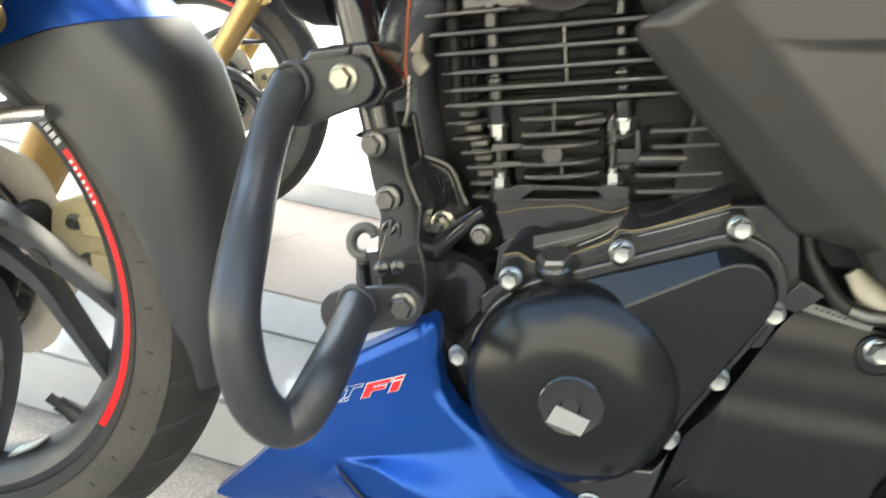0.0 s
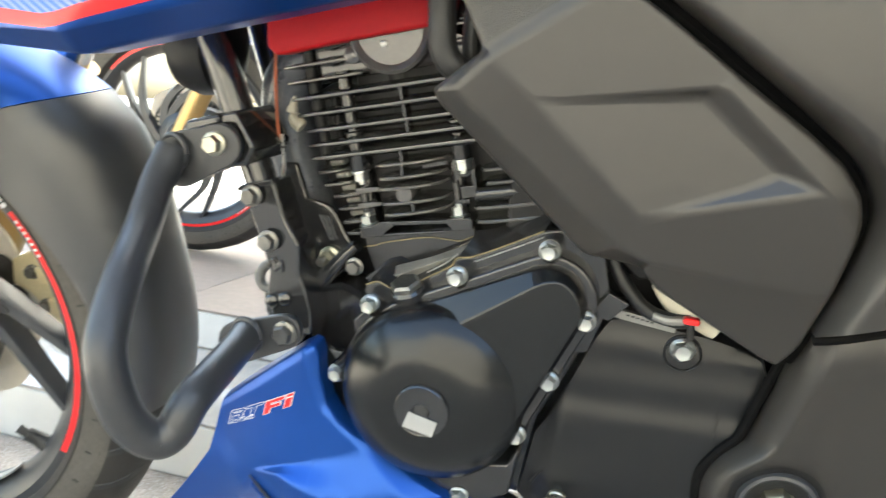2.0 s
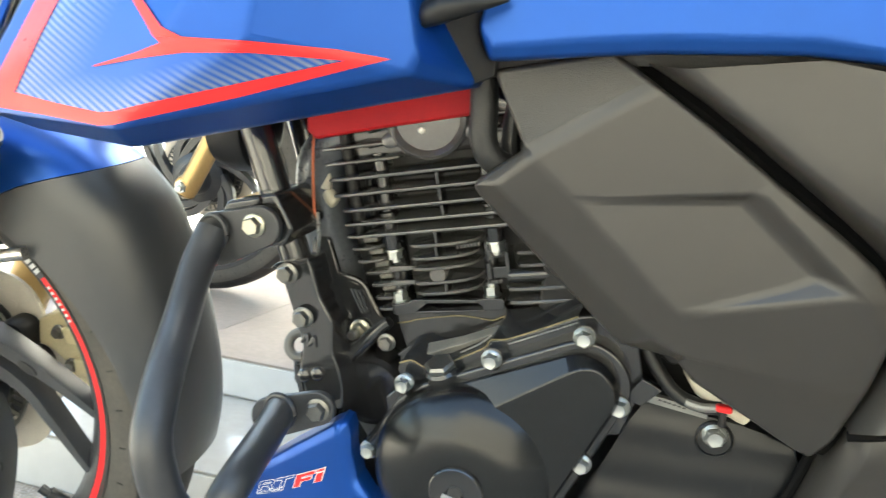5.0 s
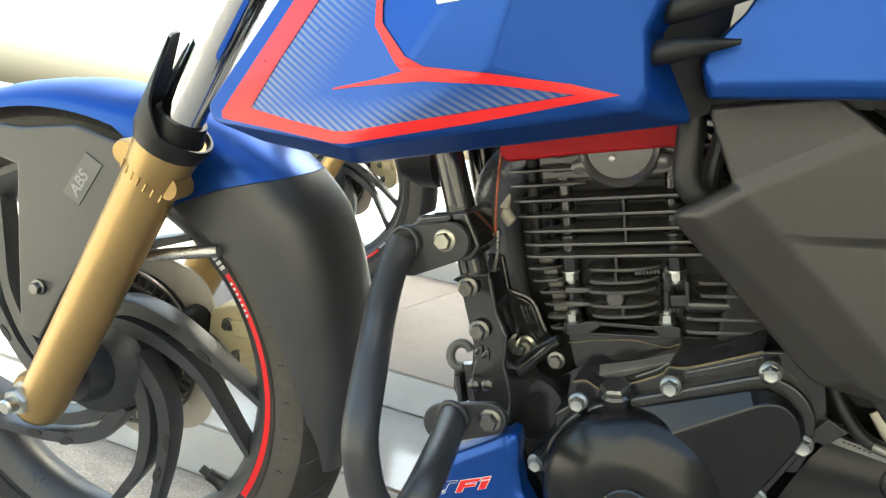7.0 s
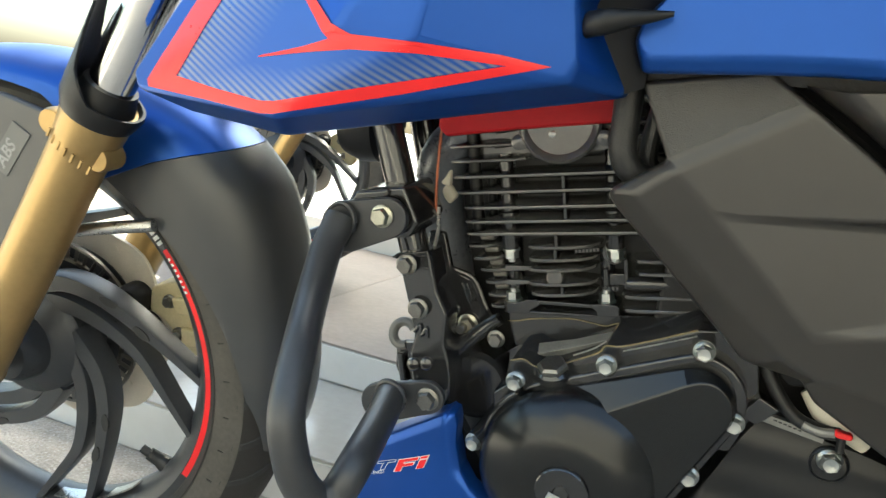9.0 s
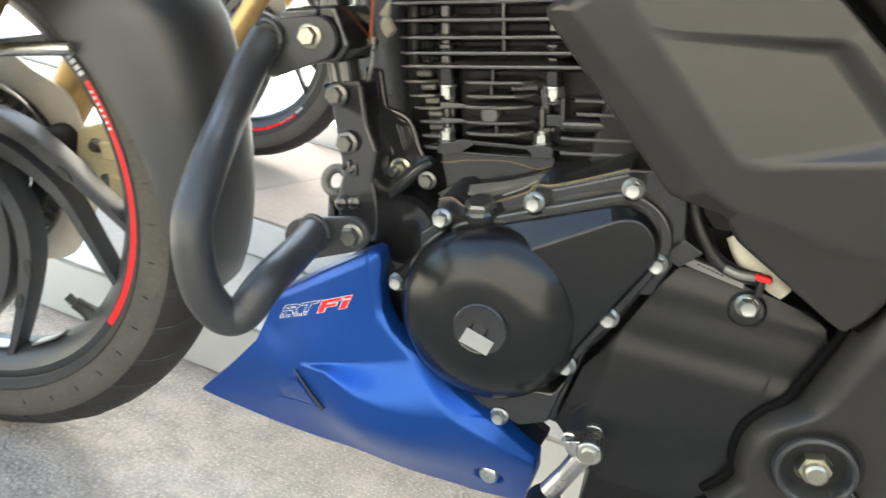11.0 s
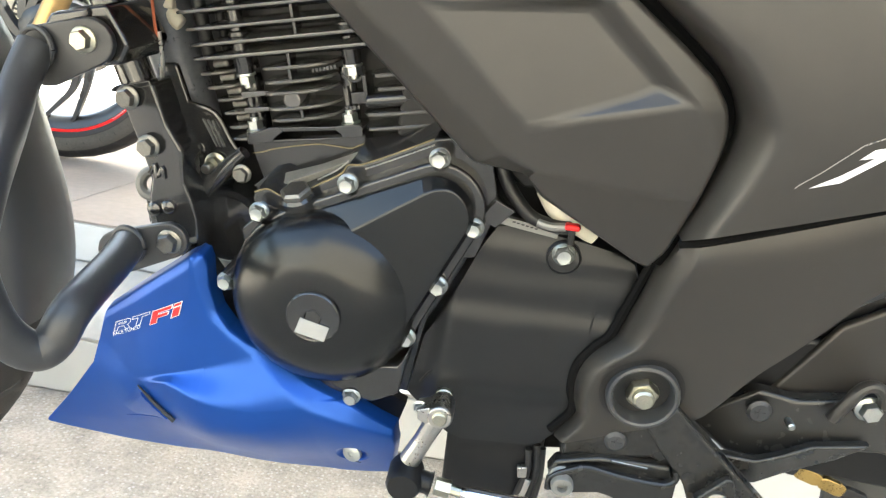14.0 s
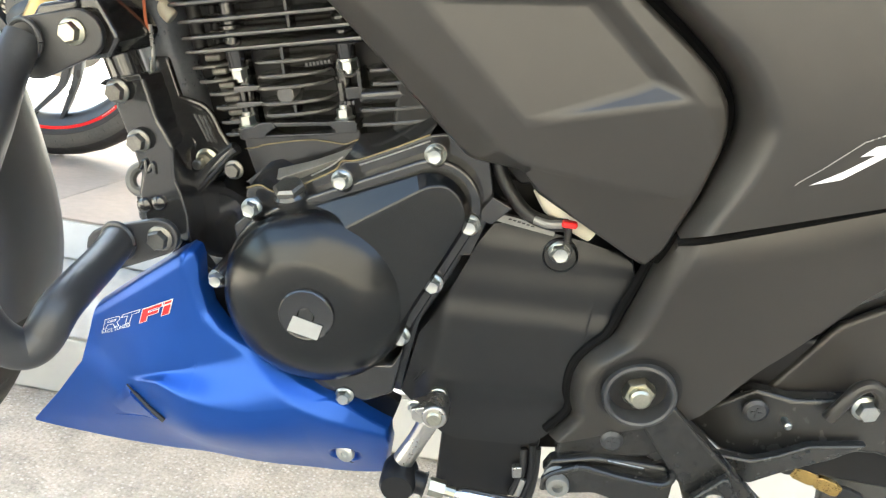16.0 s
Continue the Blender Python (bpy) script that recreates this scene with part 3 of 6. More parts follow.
def petal_disc():
    """Brake disc with a wavy edge and drilled marks as raised-edge holes."""
    n = 120
    bm = bmesh.new()
    rows = []
    for y in (0.048, 0.052):
        a = [bm.verts.new(((0.124 + 0.004 * math.cos(8 * t)) * math.cos(t), y, (0.124 + 0.004 * math.cos(8 * t)) * math.sin(t))) for t in (2 * math.pi * k / n for k in range(n))]
        b = [bm.verts.new((0.085 * math.cos(t), y, 0.085 * math.sin(t))) for t in (2 * math.pi * k / n for k in range(n))]
        rows.append((a, b))
    (a0, b0), (a1, b1) = rows
    for k in range(n):
        j = (k + 1) % n
        for q in ((a0[k], a0[j], b0[j], b0[k]), (a1[k], b1[k], b1[j], a1[j]), (a0[k], a1[k], a1[j], a0[j]), (b0[k], b0[j], b1[j], b1[k])):
            bm.faces.new(q)
    holes = []
    for k in range(24):
        t = 2 * math.pi * k / 24
        r = 0.1 + 0.009 * (k % 3)
        holes.append(turned([(0.0042, 0.0472), (0.0042, 0.0530)], 10, "y", (r * math.cos(t), 0, r * math.sin(t))))
    return merged(bm, *holes)


def toothed():
    out = [turned([(0.078, 0.024), (0.082, 0.024), (0.082, 0.028), (0.078, 0.028)], 60, closed=True), turned([(0.096, 0.024), (0.0995, 0.024), (0.0995, 0.028), (0.096, 0.028)], 60, closed=True)]
    for k in range(48):
        t = 2 * math.pi * k / 48
        c, s = math.cos(t), math.sin(t)
        out.append(bar((0.080 * c, 0.026, 0.080 * s), (0.098 * c, 0.026, 0.098 * s), 0.0026, 4))
    return merged(*out)


def fork_line(f):
    """A point of the near fork leg's axis; f: metres above the axle's level, in the steering frame."""
    return Vector((0.012 + 0.536 * f, -0.100, f))


def build_fork(parent, m, far=True):
    """Gold lower legs, chrome stanchions, dust guards, axle nut and caliper."""
    a, b = fork_line(-0.018), fork_line(0.285)
    leg = place("fork_leg", shared("fork_leg", lambda: tube([a, fork_line(0.02), fork_line(0.22), fork_line(0.250), fork_line(0.285)], [0.0225, 0.0245, 0.0250, 0.0262, 0.0295], 28, 5)), GOLD, parent, "gold anodised fork lower leg", 40, 0, 2, m)
    place("axle_clamp", shared("axle_clamp", lambda: merged(turned([(0.024, -0.078), (0.0255, -0.082), (0.0255, -0.106), (0.0225, -0.112), (0.015, -0.112)], 24, "y", (0.004, 0, 0.0)), tube([fork_line(-0.020), fork_line(-0.026)], [0.022, 0.012], 20, 2, False))), GOLD, leg)
    place("axle_nut", shared("axle_nut", lambda: merged(turned([(0.017, -0.110), (0.017, -0.114)], 20), hexagon(0.0145, -0.112, -0.128), turned([(0.008, -0.126), (0.008, -0.137), (0.006, -0.139)], 14))), ZINC, leg, "zinc plated axle nut")
    place("reflector_lug", shared("lug", lambda: merged(turned([(0.010, -0.112), (0.0115, -0.108), (0.0115, -0.09)], 16, "y", (0.166, 0, 0.240)), turned([(0.010, -0.112), (0.0115, -0.108), (0.0115, -0.09)], 16, "y", (0.122, 0, 0.264)))), GOLD, leg)
    # unreadable cast marks
    for k in range(7):
        q = fork_line(0.252) + Vector((-0.017 + 0.0062 * k, -0.0265 + 0.0016 * abs(k - 3) ** 1.5 * 0.6, 0.006 - 0.0042 * k))
        place("cast_mark", shared("cast_mark", lambda: box((-0.0011, -0.001, -0.004), (0.0011, 0.001, 0.004))), GOLD, leg, "", 0, 0.0004, 1, Matrix.Translation(q) @ pose(0, 0, 0, 0, 28, 0))
    place("stanchion", shared("stanchion", lambda: bar(fork_line(0.27), fork_line(0.62), 0.0185, 32)), CHROME, leg, "polished chrome fork tube")
    place("dust_guard", shared("dust_guard", lambda: dust_guard()), MATTE2, leg, "black plastic fork guard with two prongs", 40)
    if far:
        other = place("fork_leg", shared("fork_leg_far", lambda: tube([p + Vector((0, 0.2, 0)) for p in (a, fork_line(0.02), fork_line(0.2), fork_line(0.262))], [0.0225, 0.0245, 0.0250, 0.0285], 24, 5)), GOLD, parent, "gold anodised fork lower leg", 40, 0, 2, m)
        place("stanchion", shared("stanchion_far", lambda: bar(fork_line(0.24) + Vector((0, 0.2, 0)), fork_line(0.62) + Vector((0, 0.2, 0)), 0.0185, 24)), CHROME, other)
        cal = place("brake_caliper", shared("caliper", lambda: caliper()), GOLDCAST, other, "pale gold cast brake caliper", 25, 0.0025, 2)
        for x, z in ((0.134, 0.054), (0.146, 0.018)):
            place("bolt", bolt_mesh(0.0062), DARKSTEEL, cal, "", 35, 0, 2, pose(x, 0.034, z))
        place("caliper_pin", shared("cal_pin", lambda: merged(turned([(0.016, 0.02), (0.019, 0.026), (0.019, 0.045)], 20, "y", (0.088, 0, 0.045)), turned([(0.016, 0.02), (0.019, 0.026), (0.019, 0.045)], 20, "y", (0.100, 0, 0.012)))), MATTE2, cal)
    return leg


def dust_guard():
    """A collar round the leg's top that rises into two prongs in front."""
    n = 120
    axis = (fork_line(0.3) - fork_line(0.2)).normalized()
    sidev = Vector((0, -1, 0))
    front = sidev.cross(axis).normalized()
    if front.x > 0:
        front = -front
    base = fork_line(0.274)
    prof = []
    for k in range(n):
        t = 2 * math.pi * k / n
        # t = 0 faces the front; prongs at about +-40 degrees on the front side
        d = math.degrees(math.atan2(math.sin(t), math.cos(t)))
        h = interp(d, (-180, -70, -45, -30, -25, -22, -19, -14, -8, -3, 0, 41, 44, 50, 62, 80, 95, 105, 180), (0.016, 0.018, 0.030, 0.060, 0.080, 0.080, 0.052, 0.054, 0.070, 0.082, 0.088, 0.088, 0.066, 0.053, 0.036, 0.028, 0.022, 0.018, 0.016))
        prof.append((t, h))
    outer_low, outer_mid, outer_top, inner_top, inner_low = [], [], [], [], []
    for t, h in prof:
        ray = front * math.cos(t) + sidev * math.sin(t)
        outer_low.append(base + ray * 0.0295)
        outer_mid.append(base + ray * 0.0335 + axis * 0.012)
        outer_top.append(base + ray * (0.0325 + 0.05 * max(0, h - 0.03)) + axis * h)
        inner_top.append(base + ray * (0.0302 + 0.05 * max(0, h - 0.03)) + axis * h)
        inner_low.append(base + ray * 0.0270 + axis * 0.010)
    return merged(rings([outer_low, outer_mid, outer_top, inner_top, inner_low], cap=False), tube([base + axis * 0.006, base + axis * 0.030], [0.0275, 0.0215], 24, 2, False))


def caliper():
    out = [(x + 0.014, z + 0.003) for x, z in [(0.093, 0.034), (0.095, 0.061), (0.118, 0.072), (0.148, 0.078), (0.160, 0.056), (0.167, 0.027), (0.165, 0.004), (0.155, -0.008), (0.142, -0.011), (0.130, 0.000), (0.124, 0.014), (0.110, 0.026)]]
    return merged(prism(out, 0.036, 0.086), prism([(0.138, 0.060), (0.162, 0.064), (0.170, 0.044), (0.144, 0.042)], 0.029, 0.04), prism([(0.150, 0.028), (0.176, 0.026), (0.174, 0.008), (0.152, 0.006)], 0.029, 0.04))


def interp(x, xs, ys):
    return float(np.interp(x, xs, ys))


def guard_section(a, r_in, skirt_y):
    """Cross-section of the mudguard at angle a: skirts and rounded shoulders."""
    r = interp(a, (-8, 0, 8, 22, 33, 43, 52, 66, 80, 97, 130), (0.309, 0.316, 0.321, 0.331, 0.342, 0.352, 0.350, 0.327, 0.310, 0.305, 0.303))
    deep = min(0.056, r - r_in)
    pts = [(r_in, -skirt_y + 0.001)]
    for k in range(8):
        t = math.pi / 2 * k / 7
        pts.append((r - deep * (1 - math.sin(t) ** 0.9) + 1e-4 * k, -skirt_y * math.cos(t) ** 0.8 if k < 7 else 0.0))
    pts = pts + [(q, -y) for q, y in pts[-2::-1]]
    inner = [(q - 0.003 if abs(y) < skirt_y - 0.004 else q, y * 0.955) for q, y in pts[::-1]]
    # the seam between blue and grey slants back towards the rim
    near = max(0.0, 1 - abs(a - 51.2) / 36)
    out = []
    for q, y in pts + inner:
        b = radians(a + near * (4.8 - 13 * (min(q, 0.36) - 0.26) / 0.112))
        out.append(Vector((q * math.cos(b), y, q * math.sin(b))))
    return out


def build_mudguard(parent, m):
    lower = []
    for i in range(22):
        a = -7 + 58 * i / 21
        lower.append(guard_section(a, interp(a, (-7, 0, 4, 22, 41, 58), (0.298, 0.290, 0.281, 0.266, 0.253, 0.245)), interp(a, (-7, 5, 51), (0.048, 0.060, 0.064))))
    guard = part("front_mudguard", rings(lower), MUDGREY, parent, "matte dark grey rear half of the mudguard", 50, 0, 2, m)
    upper = []
    for i in range(26):
        a = 51.2 + 74 * i / 25
        upper.append(guard_section(a, interp(a, (51, 60, 66, 74, 103, 130), (0.249, 0.246, 0.268, 0.284, 0.281, 0.281)), 0.0645))
    part("mudguard_top", rings(upper), BLUE, guard, "satin blue mudguard top", 50)
    part("mudguard_skirt", prism([(-0.075, 0.262), (-0.024, 0.262), (0.040, 0.273), (0.094, 0.262), (0.100, 0.215), (0.074, 0.190), (0.016, 0.098), (-0.014, 0.045), (-0.039, 0.050), (-0.034, 0.150), (-0.029, 0.225), (-0.075, 0.235)], -0.079, -0.070), MUDGREY, guard, "dark grey mudguard side bracket", 30, 0.003)
    return guard


build_wheel(bike, STEER)
build_fork(bike, STEER)
mudguard = build_mudguard(bike, STEER)
part("mudguard_stay", merged(tube([(0.082, -0.082, 0.152), (0.14, -0.072, 0.166), (0.187, -0.066, 0.1765)], 0.006, 12, 4)), STEEL, mudguard, "bright steel mudguard stay")
place("bolt", bolt_mesh(0.0065), DARKSTEEL, mudguard, "", 35, 0, 2, pose(-0.010, -0.080, 0.104))
tag = part("tag", prism([(0.026, 0.208), (0.054, 0.250), (0.072, 0.240), (0.044, 0.198)], -0.0800, -0.0788), TAGGREY, mudguard, "grey embossed tag")
lettering("tag_words", "ABS", 0.016, tag, 0.042, 0.205, STICKER, tag, 0.2, radians(57), 1.0, 0.0005)

# frame and crash guard
down = part("frame_downtube", merged(tube([(-0.2620, -0.045, 0.64), (-0.2330, -0.045, 0.568), (-0.2150, -0.045, 0.520), (-0.1840, -0.045, 0.435), (-0.1640, -0.045, 0.372), (-0.1450, -0.045, 0.32)], 0.0120, 20, 5)), FRAME, bike, "glossy black frame downtube")
part("frame_downtube", tube([(-0.262, 0.045, 0.64), (-0.222, 0.045, 0.520), (-0.186, 0.045, 0.435), (-0.145, 0.045, 0.30)], 0.0145, 14, 5), FRAME, bike, "glossy black frame downtube")
part("bracket", prism([(-0.2193, 0.5000), (-0.1993, 0.5077), (-0.1911, 0.5089), (-0.1815, 0.4803), (-0.1755, 0.4710), (-0.1702, 0.4626), (-0.1688, 0.4380), (-0.1634, 0.4257), (-0.1592, 0.4108), (-0.1570, 0.3900), (-0.1879, 0.3900), (-0.1930, 0.4050), (-0.1968, 0.4224), (-0.1946, 0.4382), (-0.2000, 0.4545), (-0.2136, 0.4896)], -0.060, -0.030), FRAME, down, "", 30, 0.0030, 3)
part("bracket_lip", prism([(-0.2215, 0.4990), (-0.2175, 0.5030), (-0.1920, 0.5110), (-0.1905, 0.5070), (-0.2165, 0.4985)], -0.0625, -0.05), FRAME, down, "", 30, 0.0010, 2)
bolt(-0.207, -0.064, 0.497, down, 0.0066, DARKSTEEL)
bolt(-0.193, -0.064, 0.464, down, 0.0066, DARKSTEEL)
for x, z in ((-0.1917, 0.4150), (-0.1810, 0.4185)):
    part("weld", turned([(0.0058, -0.058), (0.0052, -0.0625), (0.0025, -0.0645), (0.001, -0.0647)], 14, "y", (x, 0, z)), FRAME, down)
part("weld", tube([(-0.1945, -0.0608, 0.4425), (-0.1905, -0.0612, 0.4495), (-0.1885, -0.0612, 0.4410), (-0.1850, -0.0612, 0.4480), (-0.1835, -0.0608, 0.4400)], 0.0016, 8, 4), FRAME, down)
part("clamp_block", merged(prism([(-0.240, 0.553), (-0.212, 0.560), (-0.197, 0.535), (-0.203, 0.522), (-0.226, 0.516), (-0.236, 0.530)], -0.078, -0.02), prism([(-0.256, 0.537), (-0.248, 0.550), (-0.222, 0.557), (-0.222, 0.549), (-0.246, 0.541)], -0.082, -0.02)), FRAME, down, "", 30, 0.003, 3)
guard = part("crash_guard", tube([(-0.2540, -0.090, 0.5290), (-0.2550, -0.107, 0.5090), (-0.2455, -0.140, 0.4840), (-0.2300, -0.179, 0.4680), (-0.2195, -0.206, 0.4525), (-0.2135, -0.220, 0.4370), (-0.2080, -0.223, 0.4180), (-0.2020, -0.221, 0.3985), (-0.1950, -0.215, 0.3850), (-0.1880, -0.209, 0.3800), (-0.1820, -0.203, 0.3850), (-0.1780, -0.188, 0.4000), (-0.1895, -0.124, 0.3980), (-0.1970, -0.090, 0.3975)], 0.0118, 22, 7), GUARD, bike, "satin black bent tube crash guard")


def lug(outline, y0, y1, parent):
    return part("mounting_plate", prism(outline, y0, y1), GUARD, parent, "flat black mounting plate", 30, 0.0015, 2)


def slot_plate(a, b, ra, rb, n=9):
    """Outline of a plate with round ends."""
    ang = math.atan2(b[1] - a[1], b[0] - a[0])
    out = []
    for k in range(n):
        t = ang + math.pi / 2 + math.pi * k / (n - 1)
        out.append((a[0] + ra * math.cos(t), a[1] + ra * math.sin(t)))
    for k in range(n):
        t = ang - math.pi / 2 + math.pi * k / (n - 1)
        out.append((b[0] + rb * math.cos(t), b[1] + rb * math.sin(t)))
    return out


lug(slot_plate((-0.252, 0.522), (-0.218, 0.536), 0.020, 0.0155), -0.088, -0.082, guard)
lug(slot_plate((-0.206, 0.388), (-0.168, 0.404), 0.0165, 0.0135), -0.088, -0.082, guard)
bolt(-0.222, -0.088, 0.537, guard, 0.0068, ZINCY)
bolt(-0.167, -0.088, 0.404, guard, 0.0072, DARKSTEEL)
part("weld_ring", tube([(-0.254 + 0.0122 * math.cos(t), -0.089 - 0.003 * math.cos(t), 0.528 + 0.0122 * math.sin(t)) for t in (2 * math.pi * k / 12 for k in range(13))], 0.002, 8, 2), GUARD, guard)
part("weld_ring", tube([(-0.197 + 0.0122 * math.cos(t), -0.090 - 0.003 * math.cos(t), 0.3975 + 0.0122 * math.sin(t)) for t in (2 * math.pi * k / 12 for k in range(13))], 0.0025, 8, 2), GUARD, guard)

# ---- engine ----
case = part("crankcase", merged(prism([(-0.122, 0.440), (-0.112, 0.450), (-0.075, 0.456), (-0.040, 0.474), (0.012, 0.497), (0.045, 0.495), (0.06, 0.45), (0.14, 0.44), (0.16, 0.36), (0.14, 0.28), (0.02, 0.285), (-0.06, 0.29), (-0.105, 0.33), (-0.118, 0.39), (-0.119, 0.44)], -0.047, 0.10)), BLACKPAINT, bike, "gloss black painted engine crankcase", 30, 0.006, 3)
CASE_TOP = [(-0.1131, 0.4440), (-0.1036, 0.4477), (-0.0932, 0.4443), (-0.0810, 0.4480), (-0.0671, 0.4571), (-0.0516, 0.4675), (-0.0473, 0.4743), (-0.0363, 0.4769), (-0.0137, 0.4886), (0.0101, 0.5019)]
part("case_front", prism(CASE_TOP + [(0.030, 0.507), (0.052, 0.492), (0.060, 0.46), (0.05, 0.42), (-0.05, 0.40), (-0.12, 0.40), (-0.1228, 0.414), (-0.1084, 0.4288), (-0.1149, 0.4372)], -0.0675, -0.046), BLACKPAINT, case, "", 30, 0.0020, 2)
deck = {f"f{k}": (x, -0.0672, z - 0.0006) for k, (x, z) in enumerate(CASE_TOP)}
deck.update({f"b{k}": (x + 0.006, -0.0340, z + 0.0120) for k, (x, z) in enumerate(CASE_TOP)})
part("case_deck", shell(deck, [f"f{k} f{k + 1} b{k + 1} b{k}" for k in range(len(CASE_TOP) - 1)], 0.004, (0, 0, -1)), BLACKPAINT, case, "", 40)
part("case_groove", tube([(-0.0350, -0.0678, 0.4735), (-0.0130, -0.0680, 0.4850), (0.0107, -0.0680, 0.4978)], 0.0006, 6, 3), STEEL, case, "thin bright machined line")
part("case_groove", tube([(-0.0690, -0.0640, 0.4590), (-0.0560, -0.0640, 0.4680), (-0.0480, -0.0640, 0.4760)], 0.0006, 6, 3), STEEL, case, "thin bright machined line")
CYL = Matrix.Translation((-0.0915, 0, 0.4895)) @ pose(0, 0, 0, 0, -13, 0)
# Core is blacker than its fins: shade between them is in the colour.
barrel = part("cylinder", merged(turned([(0.016, -0.022), (0.016, 0.118)], 40, "z"), prism([(-0.030, -0.02), (0.095, -0.02), (0.095, 0.11), (-0.034, 0.11)], -0.014, 0.03)), MATTE2, bike, "black finned air-cooled cylinder", 30, 0.002, 2, CYL)


def plate_fin(outline, v, edge=0.0021, root=0.0078, ramp=0.027):
    """A cooling fin: a thin plate of the given plan with a round edge, thickening inwards."""
    n = len(outline)
    cu, cy = sum(p[0] for p in outline) / n, sum(p[1] for p in outline) / n

    def loop(inset, z):
        out = []
        for u, y in outline:
            d = math.hypot(u - cu, y - cy)
            out.append((u + (cu - u) * inset / d, y + (cy - y) * inset / d, z))
        return out
    h, r = edge / 2, root / 2
    return rings([loop(ramp, v - r), loop(0.0006, v - h), loop(0.0, v - h * 0.45), loop(0.0, v + h * 0.45), loop(0.0006, v + h), loop(ramp, v + r)])


def wide_fin(u0, u1, y0, v):
    """A full-width fin: straight front edge, its front corner cut back to a point."""
    return plate_fin([(u1, y0 + 0.004), (u1, 0.05), (u0 + 0.012, 0.05), (u0 + 0.007, 0.005), (u0 + 0.0025, -0.022), (u0, -0.0365), (u0 + 0.0012, -0.0415), (u0 + 0.0055, y0 + 0.0010), (u0 + 0.014, y0), (u1 - 0.006, y0)], v)


for u0, v in ((-0.0762, 0.0965), (-0.0742, 0.0845), (-0.0697, 0.0726), (-0.0695, 0.0619), (-0.0690, 0.0525)):
    part("fin", wide_fin(u0, 0.083, -0.0455, v), FINPAINT, barrel)
for tip, v in ((-0.0722, 0.0402), (-0.0690, 0.0300), (-0.0637, 0.0206), (-0.0605, 0.0105), (-0.0587, -0.0002), (-0.0570, -0.0092)):
    outline = [(-0.034, 0.03), (tip + 0.008, 0.03), (tip + 0.004, -0.002), (tip + 0.001, -0.018), (tip, -0.0255), (tip + 0.0018, -0.0298), (tip + 0.0070, -0.0322), (tip + 0.0145, -0.0318), (tip + 0.0215, -0.0275), (-0.0425, -0.0170), (-0.034, -0.014)]
    part("fin", plate_fin(outline, v, 0.0024, 0.0060, 0.014), FINPAINT, barrel)
for u0, u1, v in ((-0.0215, 0.0330, 0.0414), (-0.0212, 0.0300, 0.0316), (-0.0225, 0.0290, 0.0238), (-0.0222, 0.0300, 0.0128), (-0.0208, 0.0290, 0.0046)):
    outline = [(u1, 0.02), (u0, 0.02), (u0 - 0.001, -0.030), (u0 + 0.0015, -0.0395), (u0 + 0.006, -0.0435), (u0 + 0.014, -0.0452), (u1 - 0.022, -0.0446), (u1 - 0.010, -0.0405), (u1 - 0.003, -0.0345), (u1, -0.026)]
    part("fin", plate_fin(outline, v, 0.0024, 0.0066, 0.022), FINPAINT, barrel)
for v, lift in ((0.0238, 0.0016), (0.0128, 0.0012)):
    part("fin_web", prism([(-0.0400, v - 0.0022), (-0.0270, v - 0.0018), (-0.0200, v - 0.0012), (-0.0150, v - 0.0008), (-0.0150, v + 0.0010), (-0.0200, v + lift), (-0.0270, v + lift + 0.0006), (-0.0400, v + lift + 0.0008)], -0.0375, -0.02), FINPAINT, barrel, "", 30, 0.0012, 2)
for u0, v in ((0.0560, 0.0298), (0.0570, 0.0203), (0.0470, 0.0028), (0.0465, -0.0074)):
    part("fin", plate_fin([(0.105, -0.036), (0.105, 0.02), (u0, 0.02), (u0, -0.030), (u0 + 0.004, -0.0385), (u0 + 0.012, -0.0410), (0.100, -0.0410)], v, 0.0026, 0.0046, 0.014), FINPAINT, barrel)
for u, v0, v1 in ((0.0094, 0.0965, 0.0845), (0.0097, 0.0845, 0.0726), (0.0100, 0.0726, 0.0619), (0.0020, 0.0525, 0.0414), (0.0010, 0.0414, 0.0316), (0.0050, 0.0128, 0.0046)):
    part("rib", box((u - 0.0012, -0.0442, v1), (u + 0.0012, -0.03, v0)), BLACKPAINT, barrel, "", 0, 0.0005, 1)
# Pillars share the core's darker colour, for shade behind the fin edges.
part("fin_pillar", turned([(0.0050, 0.0525), (0.0050, 0.130)], 14, "z", (-0.0620, -0.0270, 0)), MATTE2, barrel)
part("fin_pillar", turned([(0.0035, 0.0525), (0.0035, 0.0965)], 14, "z", (-0.0520, -0.0180, 0)), MATTE2, barrel)
